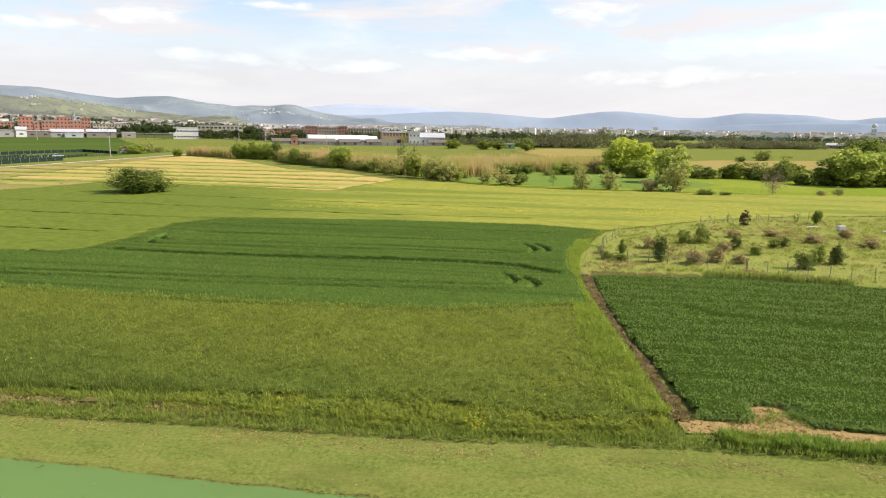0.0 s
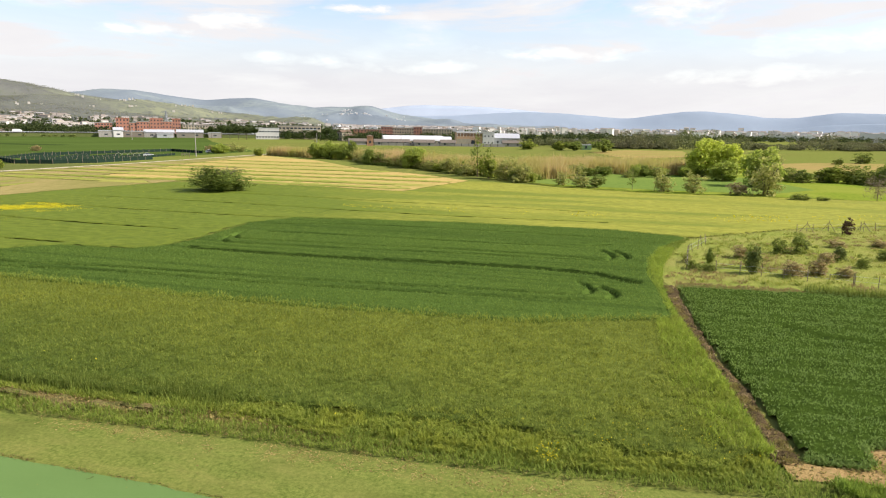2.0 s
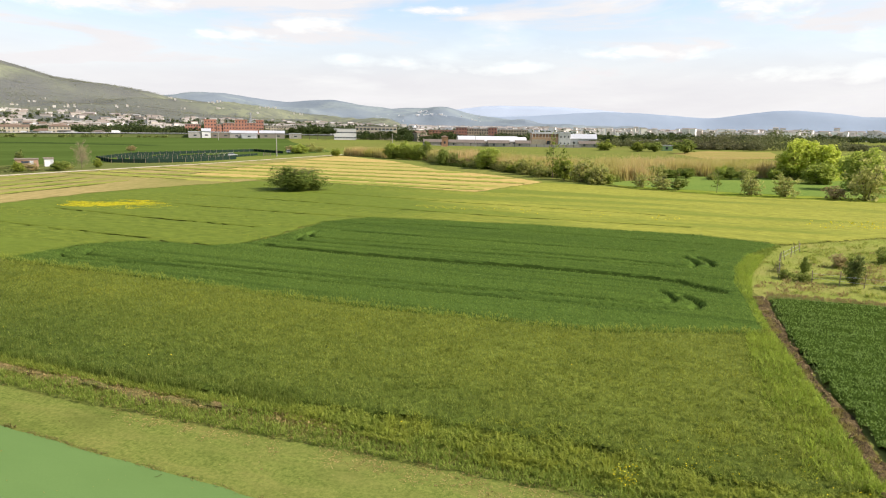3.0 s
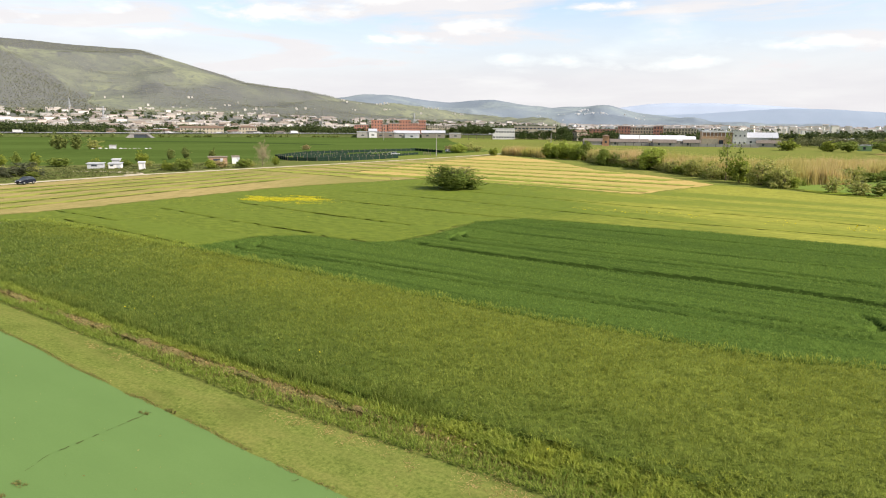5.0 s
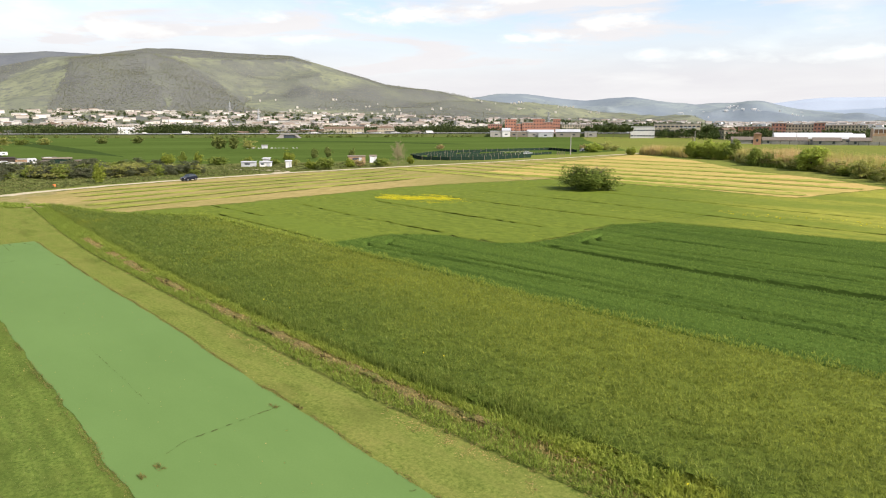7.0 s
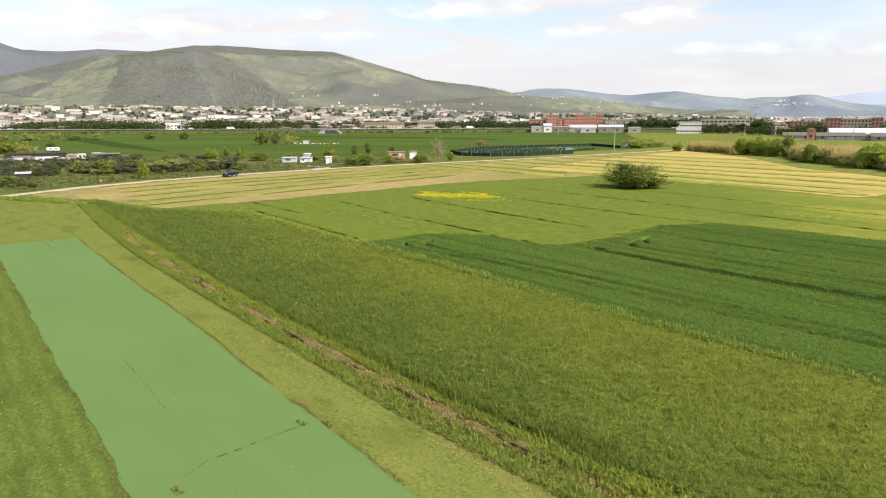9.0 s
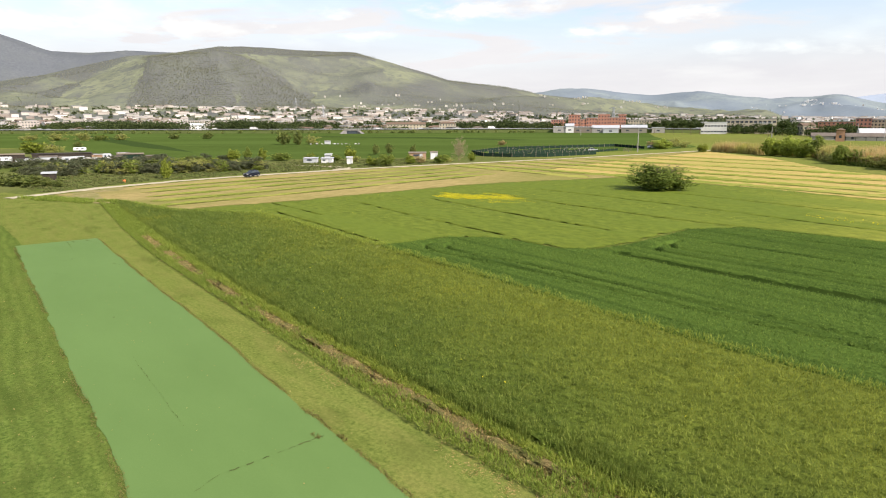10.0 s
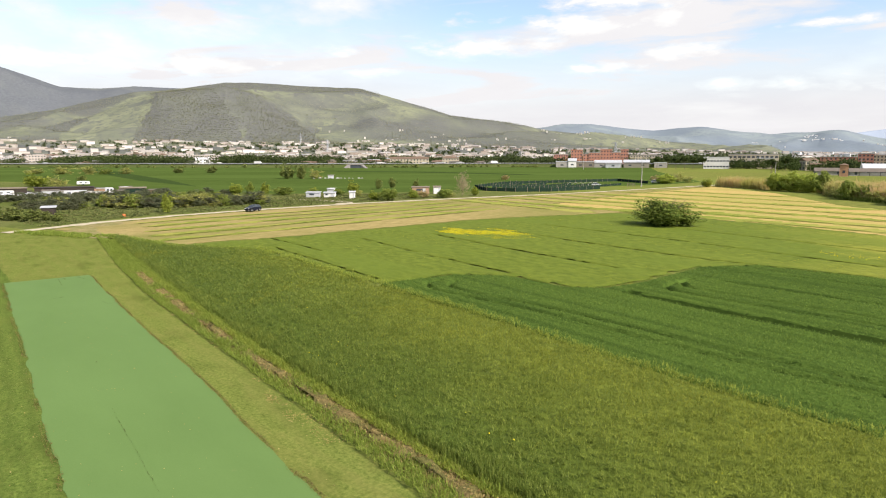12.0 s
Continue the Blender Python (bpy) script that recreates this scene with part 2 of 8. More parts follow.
M_CROP_C = young_crop_mat()
# darkened to put shade into the gaps between bean leaves
M_CROP_D = ground_mat("bean_canopy", (0.018, 0.033, 0.006), (0.058, 0.094, 0.015), (0.046, 0.078, 0.012), 0.08, 3.0, bump=1.0, dist=0.2)
M_ROUGH = ground_mat("rough_meadow", (0.142, 0.178, 0.032), (0.236, 0.260, 0.060), (0.248, 0.226, 0.073), 0.16, 1.6, bump=0.8, dist=0.15)
M_WASTE = ground_mat("rank_grass", (0.0547, 0.0747, 0.0183), (0.117, 0.137, 0.0374), (0.133, 0.137, 0.0498), 0.05, 0.9, bump=0.8, dist=0.15)
M_PASTURE = ground_mat("pasture", (0.10, 0.145, 0.016), (0.19, 0.24, 0.03), (0.21, 0.23, 0.04), 0.05, 1.2, bump=0.6, dist=0.1)
M_GREENFIELD = ground_mat("green_field", (0.085, 0.14, 0.028), (0.15, 0.205, 0.045), (0.14, 0.19, 0.04), 0.05, 1.0, bump=0.6, dist=0.1)
M_STRAW = ground_mat("cut_hay", (0.285, 0.212, 0.070), (0.460, 0.345, 0.130), (0.270, 0.252, 0.070), 0.07, 1.6, bump=0.7, dist=0.08, stretch=(0.2, 1.0, 1.0), turn=0.164)
M_STUBBLE = ground_mat("cut_hay_by_road", (0.190, 0.160, 0.058), (0.345, 0.270, 0.115), (0.150, 0.160, 0.042), 0.06, 1.6, bump=0.7, dist=0.08, stretch=(1.0, 0.22, 1.0))
M_TAN = ground_mat("dry_field", (0.20, 0.155, 0.055), (0.32, 0.235, 0.09), (0.20, 0.21, 0.05), 0.035, 0.5, stretch=(0.25, 1.0, 1.0), turn=0.1)
M_LUSH = ground_mat("lush_field", (0.038, 0.062, 0.013), (0.072, 0.105, 0.024), (0.075, 0.112, 0.026), 0.018, 0.5, stretch=(0.25, 1.0, 1.0), turn=-0.75)
M_LUSHDARK = ground_mat("dark_field", (0.026, 0.048, 0.013), (0.048, 0.072, 0.020), (0.036, 0.056, 0.016), 0.02, 0.6)
M_SOIL = ground_mat("ditch_soil", (0.075, 0.060, 0.024), (0.27, 0.205, 0.085), (0.10, 0.11, 0.032), 1.2, 4.0, bump=1.0, dist=0.15)
# dark earth, deepened towards black for the shade of an undug ditch
M_DITCH = ground_mat("shaded_ditch_soil", (0.020, 0.015, 0.009), (0.215, 0.158, 0.078), (0.060, 0.045, 0.023), 0.9, 4.0, bump=1.0, dist=0.25)
M_SEAM = ground_mat("carpet_tear", (0.045, 0.065, 0.02), (0.085, 0.11, 0.035), (0.07, 0.08, 0.03), 1.0, 6.0)
M_DRY = ground_mat("dry_soil", (0.19, 0.12, 0.045), (0.38, 0.27, 0.125), (0.28, 0.20, 0.08), 0.55, 3.0, bump=1.0, dist=0.12)
M_ROAD = ground_mat("gravel_track", (0.33, 0.29, 0.20), (0.48, 0.43, 0.32), (0.36, 0.32, 0.21), 0.2, 2.5, bump=0.3, dist=0.03)
M_WORN = ground_mat("trodden_earth", (0.17, 0.145, 0.06), (0.31, 0.25, 0.125), (0.13, 0.15, 0.04), 0.35, 2.0, bump=0.6, dist=0.06)
M_ASPHALT = ground_mat("asphalt", (0.2, 0.2, 0.2), (0.28, 0.28, 0.27), (0.24, 0.24, 0.23), 0.1, 3.0)
# rut earth darkened almost to black for the shade among stems
M_RUTSHADE = ground_mat("tractor_rut", (0.013, 0.026, 0.005), (0.036, 0.060, 0.011), (0.026, 0.044, 0.008), 0.3, 3.0)
M_FURROW = ground_mat("young_crop_rut", (0.062, 0.083, 0.013), (0.118, 0.142, 0.023), (0.09, 0.115, 0.018), 0.3, 3.0)



def barley_leaves():
    m, n, l, b = material("barley_blades", 0.6)
    g = n.new("ShaderNodeNewGeometry")
    near = ramp_out(n, l, g.outputs["Random Per Island"], [(0.0, (0.108, 0.150, 0.027)), (0.5, (0.166, 0.211, 0.040)), (1.0, (0.252, 0.294, 0.066))])
    far = ramp_out(n, l, g.outputs["Random Per Island"], [(0.0, (0.178, 0.208, 0.030)), (0.5, (0.232, 0.266, 0.042)), (1.0, (0.300, 0.332, 0.066))])
    c = banded(n, l, near, far, 22.0, 32.0)
    gold = noise_out(n, l, 0.16, 5.0, 0.7)
    c = mixed(n, l, ramp_out(n, l, gold, [(0.56, (0, 0, 0)), (0.74, (0.45, 0.45, 0.45))]), c, (0.33, 0.31, 0.03))
    tuft = noise_out(n, l, 1.1, 5.0, 0.7, (0.5, 1.0, 1.0), 0.164)
    c = mixed(n, l, ramp_out(n, l, tuft, [(0.40, (0.5, 0.5, 0.5)), (0.52, (0, 0, 0))]), c, (0.088, 0.128, 0.022))
    l.new(c, b.inputs["Base Color"])
    t, mx = n.new("ShaderNodeBsdfTranslucent"), n.new("ShaderNodeMixShader")
    l.new(c, t.inputs["Color"])
    mx.inputs[0].default_value = 0.45
    l.new(b.outputs[0], mx.inputs[1])
    l.new(t.outputs[0], mx.inputs[2])
    l.new(mx.outputs[0], n["Material Output"].inputs["Surface"])
    return m


L_BARLEY = barley_leaves()
L_WHEAT = leaf_mat("wheat_blades", [(0.111, 0.175, 0.034), (0.157, 0.225, 0.044), (0.213, 0.283, 0.061)], translucent=0.5, rows=(0.090, 0.145, 0.028))
L_BEAN = leaf_mat("bean_leaves", [(0.140, 0.212, 0.048), (0.200, 0.285, 0.066), (0.265, 0.355, 0.098)], translucent=0.5)
L_WEED = leaf_mat("verge_grass", [(0.0862, 0.161, 0.022), (0.178, 0.282, 0.0374), (0.322, 0.414, 0.077)], (0.253, 0.322, 0.0495), 0.3, 0.45)
L_DRYGRASS = leaf_mat("dry_grass", [(0.22, 0.18, 0.06), (0.36, 0.29, 0.11), (0.20, 0.20, 0.05)])
L_MEADOW = leaf_mat("meadow_grass", [(0.18, 0.245, 0.038), (0.288, 0.342, 0.064), (0.37, 0.368, 0.11)], (0.30, 0.29, 0.082), 0.15, 0.5)
L_YELLOW = leaf_mat("rape_flowers", [(0.55, 0.45, 0.02), (0.75, 0.62, 0.03), (0.35, 0.40, 0.04)])
L_REED = leaf_mat("reed_canes", [(0.45, 0.33, 0.155), (0.62, 0.46, 0.225), (0.40, 0.345, 0.12)], (0.39, 0.375, 0.10), 0.06, 0.5)
L_BUSH = leaf_mat("bush_leaves", [(0.108, 0.148, 0.027), (0.200, 0.246, 0.046), (0.305, 0.340, 0.080)], translucent=0.5)
L_TREE = leaf_mat("tree_leaves", [(0.110, 0.150, 0.023), (0.220, 0.265, 0.038), (0.36, 0.39, 0.07)], translucent=0.45)
L_LIME = leaf_mat("young_leaves", [(0.115, 0.160, 0.028), (0.190, 0.240, 0.043), (0.28, 0.325, 0.08)], translucent=0.45)
L_GREY = leaf_mat("willow_leaves", [(0.22, 0.245, 0.062), (0.35, 0.365, 0.098), (0.44, 0.405, 0.15)], translucent=0.54)
L_WOOD = leaf_mat("wood_leaves", [(0.080, 0.104, 0.036), (0.140, 0.162, 0.058), (0.215, 0.228, 0.092)], (0.135, 0.130, 0.066), 0.012, 0.4)
L_DARK = leaf_mat("dark_leaves", [(0.0188, 0.0324, 0.00825), (0.0413, 0.0612, 0.015), (0.075, 0.0972, 0.0263)])
L_TOWN = leaf_mat("town_tree_leaves", [(0.026, 0.040, 0.014), (0.050, 0.070, 0.022), (0.095, 0.112, 0.038)])
L_THORN = leaf_mat("thorn_leaves", [(0.080, 0.108, 0.028), (0.155, 0.188, 0.048), (0.25, 0.275, 0.08)], translucent=0.45)
L_RUST = leaf_mat("rust_leaves", [(0.28, 0.215, 0.10), (0.40, 0.315, 0.15), (0.33, 0.31, 0.10)], translucent=0.45)
L_PURPLE = leaf_mat("purple_leaves", [(0.05, 0.025, 0.02), (0.10, 0.05, 0.035), (0.09, 0.07, 0.03)])
L_BARE = leaf_mat("bare_twigs", [(0.20, 0.15, 0.10), (0.32, 0.25, 0.17), (0.26, 0.22, 0.12)], translucent=0.1)
M_BARK = plain_mat("bark", (0.16, 0.12, 0.085), 0.95, 0, 0.5, 6.0)
M_WHITE = plain_mat("white_paint", (0.64, 0.632, 0.608), 0.7, 0, 0.15)
M_CREAM = plain_mat("cream_render", (0.391, 0.348, 0.264), 0.85, 0, 0.2)
M_BEIGE = plain_mat("beige_render", (0.48, 0.42, 0.308), 0.85, 0, 0.2)
# render darkened to put the near houses in cloud shade
M_HOUSE = plain_mat("house_render", (0.18, 0.165, 0.135), 0.85, 0, 0.12, 0.3, 0.65)
M_BLOCK = plain_mat("block_render", (0.40, 0.36, 0.32), 0.85, 0, 0.15)
# brick red, lightened for the haze before the far blocks
M_BRICK = plain_mat("red_brick", (0.40, 0.19, 0.135), 0.85, 0, 0.25, 1.5)
M_ORANGE = plain_mat("orange_brick", (0.44, 0.25, 0.15), 0.85, 0, 0.25, 1.5)
M_BROWN = plain_mat("brown_cladding", (0.34, 0.22, 0.14), 0.8, 0, 0.25)
M_GREY = plain_mat("grey_sheet", (0.48, 0.49, 0.50), 0.55, 0.2, 0.2)
M_CONC = plain_mat("concrete", (0.336, 0.32, 0.288), 0.9, 0, 0.25)
M_TILE = plain_mat("roof_tiles", (0.155, 0.108, 0.075), 0.9, 0, 0.3, 1.0)
M_TILEOLD = plain_mat("weathered_tiles", (0.155, 0.13, 0.105), 0.9, 0, 0.3, 1.0)
M_ROOFWHITE = plain_mat("white_roof_sheet", (0.524, 0.524, 0.524), 0.5, 0, 0.1)
M_DARKROOF = plain_mat("roof_felt", (0.19, 0.18, 0.165), 0.9, 0, 0.3)
M_GLASS = plain_mat("dark_window", (0.05, 0.06, 0.07), 0.15, 0, 0.2)
M_NET = plain_mat("shade_net", (0.022, 0.04, 0.028), 1.0, 0, 0.4, 3.0, spec=0.0)
M_DARKWOOD = plain_mat("tarred_boards", (0.045, 0.036, 0.028), 0.9, 0, 0.4, 2.0)
M_WOOD = plain_mat("weathered_wood", (0.22, 0.18, 0.13), 0.9, 0, 0.4, 5.0)
M_CARPAINT = plain_mat("dark_blue_paint", (0.006, 0.008, 0.016), 0.3, 0.0, 0.1)
M_RUBBER = plain_mat("tyre_rubber", (0.02, 0.02, 0.02), 0.9)
M_RIM = plain_mat("alloy_rim", (0.45, 0.45, 0.46), 0.35, 0.9, 0.1)
M_LAMPGLASS = plain_mat("headlamp_glass", (0.75, 0.75, 0.75), 0.1)

# ---- helpers for meshes ----
from mathutils.geometry import delaunay_2d_cdt

TURN = radians(-9.4)                    # the strips of the fields run along this bearing
CU, SU = math.cos(TURN), math.sin(TURN)
rng = np.random.default_rng(7)


def uv(x, y):
    return x * CU + y * SU, -x * SU + y * CU


def xy(u, v):
    return u * CU - v * SU, u * SU + v * CU


def lattice(ix, iy, seed):
    h = np.sin(ix * 127.1 + iy * 311.7 + seed * 74.7) * 43758.5453
    return h - np.floor(h)


def vnoise(x, y, scale, seed=0):
    """Smooth value noise on arrays, 0 to 1."""
    x, y = np.asarray(x) * scale, np.asarray(y) * scale
    ix, iy = np.floor(x), np.floor(y)
    fx, fy = x - ix, y - iy
    fx, fy = fx * fx * (3 - 2 * fx), fy * fy * (3 - 2 * fy)
    a = lattice(ix, iy, seed) * (1 - fx) + lattice(ix + 1, iy, seed) * fx
    b = lattice(ix, iy + 1, seed) * (1 - fx) + lattice(ix + 1, iy + 1, seed) * fx
    return a * (1 - fy) + b * fy


def fnoise(x, y, scale, seed=0, octaves=4):
    t, w = 0.0, 0.5
    for k in range(octaves):
        t = t + w * vnoise(x, y, scale * 2 ** k, seed + k)
        w *= 0.5
    return t / (1 - 0.5 ** octaves)


def inside(poly, x, y):
    hit = np.zeros(np.shape(x), bool)
    for (x0, y0), (x1, y1) in zip(poly, poly[1:] + poly[:1]):
        if y0 != y1:
            hit ^= ((y0 > y) != (y1 > y)) & (x < (x1 - x0) * (y - y0) / (y1 - y0) + x0)
    return hit


def line_dist(pts, x, y):
    best = np.full(np.shape(x), 1e9)
    for (x0, y0), (x1, y1) in zip(pts, pts[1:]):
        dx, dy = x1 - x0, y1 - y0
        t = np.clip(((x - x0) * dx + (y - y0) * dy) / (dx * dx + dy * dy + 1e-9), 0, 1)
        best = np.minimum(best, np.hypot(x - x0 - t * dx, y - y0 - t * dy))
    return best


def smooth(t):
    t = np.clip(t, 0, 1)
    return t * t * (3 - 2 * t)


def mesh_from(name, verts, faces, mat, shade=False):
    """verts (n, 3) and faces (m, 3 or 4) as arrays, or faces as a list of tuples."""
    me = bpy.data.meshes.new(name)
    verts = np.asarray(verts, np.float32)
    if isinstance(faces, np.ndarray):
        m, k = faces.shape
        me.vertices.add(len(verts))
        me.vertices.foreach_set("co", verts.ravel())
        me.loops.add(m * k)
        me.loops.foreach_set("vertex_index", faces.astype(np.int32).ravel())
        me.polygons.add(m)
        me.polygons.foreach_set("loop_start", np.arange(0, m * k, k, dtype=np.int32))
        me.polygons.foreach_set("use_smooth", np.full(m, shade))
        me.update(calc_edges=True)
        me.validate()
    else:
        me.from_pydata(verts.tolist(), [], faces)
        me.polygons.foreach_set("use_smooth", np.full(len(faces), shade))
        me.update()
    me.materials.append(mat)
    return me


def structure(name, me, label, category):
    return tagged(new(name, me), label, category, kind="structure")


def part_mesh(name, me, parent, label=""):
    o = new(name, me)
    o.parent = parent
    if label:
        o["label"] = label
    return o


def part(name, bm, mat, parent, label=""):
    me = bpy.data.meshes.new(name)
    bm.to_mesh(me)
    bm.free()
    me.materials.append(mat)
    return part_mesh(name, me, parent, label)


def patch(name, poly, mat, z, label, step=2.0, wobble=0.3, relief=0.0, category="field", seed=0):
    """A level piece of land inside a polygon, its edge a little uneven."""
    bm = bmesh.new()
    ring = []
    closed = poly + poly[:1]
    k = 0
    for (x0, y0), (x1, y1) in zip(closed, closed[1:]):
        n = max(1, int(math.hypot(x1 - x0, y1 - y0) / step))
        for i in range(n):
            x, y = x0 + (x1 - x0) * i / n, y0 + (y1 - y0) * i / n
            a, b = noise.noise((x * 0.6, y * 0.6, seed)), noise.noise((x * 0.6, y * 0.6, seed + 9))
            ring.append(bm.verts.new((x + a * wobble, y + b * wobble, z)))
            k += 1
    n = len(ring)
    flat = delaunay_2d_cdt([Vector(v.co[:2]) for v in ring], [], [list(range(n))], 1, 1e-4)
    bm.free()
    me = bpy.data.meshes.new(name)
    me.from_pydata([(v[0], v[1], z) for v in flat[0]], [], [tuple(f) for f in flat[2]])
    if sum(q.normal.z * q.area for q in me.polygons) < 0:
        me.flip_normals()
    me.materials.append(mat)
    return structure(name, me, label, category)


def drill(x, y):
    """The faint waves that the seed drill leaves along the strips."""
    v = uv(x, y)[1]
    wave = np.sin(v * 2 * np.pi / 1.9 + 4 * vnoise(x, y, 0.04, 9))
    notch = np.exp(-((np.mod(v + 0.8 * vnoise(x, y, 0.05, 29), 1.25) - 0.6) / 0.16) ** 2)
    return (wave - 2.2 * notch * smooth((fnoise(x * 0.3, y, 0.12, 49) - 0.36) * 5)) * (0.25 + 1.1 * fnoise(x, y, 0.09, 19))


def canopy(name, poly, step, height, mat, label, ruts=(), rut_width=0.3, rough=0.12, edge=0.5, seed=0, base=0.0, rows=0.0, wide=(), shaded_rut=None):
    """The closed surface of a standing crop: a fine height field, low at its edge and in the wheel ruts."""
    px, py = np.array(poly).T
    pu, pv = uv(px, py)
    gu, gv = np.meshgrid(np.arange(pu.min() - step, pu.max() + step, step), np.arange(pv.min() - step, pv.max() + step, step))
    x, y = xy(gu, gv)
    x = x + (vnoise(x, y, 1.3, seed + 5) - 0.5) * step * 0.8
    y = y + (vnoise(x, y, 1.3, seed + 6) - 0.5) * step * 0.8
    keep = inside(poly, x, y)
    far = line_dist(poly + poly[:1], x, y)
    z = height * (0.35 + 0.65 * smooth(far / edge))
    for rut in ruts:
        z = z * (1 - 0.85 * smooth(1.6 - line_dist(rut, x, y) / rut_width))
    for rut in wide:
        z = z * (1 - 0.9 * smooth(1.5 - line_dist(rut, x, y) / 0.62))
    z = z + rough * (fnoise(x, y, 1.7, seed) - 0.5) * 2 * height + 0.25 * height * (fnoise(x, y, 0.16, seed + 3) - 0.5) + base
    z = z + rows * drill(x, y)
    z = np.maximum(z, 0.05)
    idx = np.full(keep.shape, -1)
    cell = keep[:-1, :-1] & keep[1:, :-1] & keep[:-1, 1:] & keep[1:, 1:]
    used = np.zeros(keep.shape, bool)
    for a in (slice(None, -1), slice(1, None)):
        for b in (slice(None, -1), slice(1, None)):
            used[a, b] |= cell
    idx[used] = np.arange(used.sum())
    verts = np.stack([x[used], y[used], z[used]], -1)
    f = np.stack([idx[:-1, :-1][cell], idx[:-1, 1:][cell], idx[1:, 1:][cell], idx[1:, :-1][cell]], -1)
    me = mesh_from(name, verts, f, mat, True)
    if shaded_rut:                               # bare trodden ground and stems along the ruts, their shade painted in
        me.materials.append(shaded_rut)
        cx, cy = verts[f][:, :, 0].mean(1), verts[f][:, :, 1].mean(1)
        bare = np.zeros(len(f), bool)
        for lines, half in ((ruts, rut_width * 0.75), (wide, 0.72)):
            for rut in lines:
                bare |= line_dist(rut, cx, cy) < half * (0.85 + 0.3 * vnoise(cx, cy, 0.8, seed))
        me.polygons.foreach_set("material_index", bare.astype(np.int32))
    return structure(name, me, label, "crop field")


def blades(name, poly, count, low, high, width, mat, label, per=3, lean=0.35, spread=0.12, ruts=(), rut_width=0.35, keep=None, margin=0.0, category="grass", z0=0.0, clump=0.0):
    """Standing blades scattered over a polygon: tufts of slender triangles, as one object."""
    px, py = np.array(poly).T
    area = 0.5 * abs(np.dot(px, np.roll(py, 1)) - np.dot(py, np.roll(px, 1)))
    box = (px.max() - px.min()) * (py.max() - py.min())
    n = int(count * box / area)
    x, y = rng.uniform(px.min(), px.max(), n), rng.uniform(py.min(), py.max(), n)
    ok = inside(poly, x, y)
    for rut in ruts:
        ok &= line_dist(rut, x, y) > rut_width * rng.uniform(0.5, 1.1, n)
    if margin:
        ok &= line_dist(poly + poly[:1], x, y) > margin * rng.uniform(0, 1, n)
    if keep is not None:
        ok &= rng.uniform(0, 1, n) < keep(x, y)
    x, y = x[ok], y[ok]
    tall = rng.uniform(low, high, len(x)) * (0.75 + 0.5 * fnoise(x, y, 0.5, 11))
    x, y, tall = np.repeat(x, per), np.repeat(y, per), np.repeat(tall, per)
    m = len(x)
    a, r = rng.uniform(0, 2 * np.pi, m), rng.uniform(0, spread, m)
    x, y = x + np.cos(a) * r, y + np.sin(a) * r
    tall = tall * rng.uniform(0.7, 1.15, m)
    d = rng.uniform(0, 2 * np.pi, m)
    wx, wy = np.cos(d) * width / 2, np.sin(d) * width / 2
    tip = tall * lean * rng.uniform(0.2, 1.0, m)
    ta = rng.uniform(0, 2 * np.pi, m)
    base = z0 + np.zeros(m)
    v = np.empty((m, 3, 3))
    v[:, 0] = np.stack([x - wx, y - wy, base], -1)
    v[:, 1] = np.stack([x + wx, y + wy, base], -1)
    v[:, 2] = np.stack([x + np.cos(ta) * tip, y + np.sin(ta) * tip, tall], -1)
    f = np.arange(3 * m).reshape(m, 3)
    return tagged(new(name, mesh_from(name, v.reshape(-1, 3), f, mat)), label, category, kind="stuff")


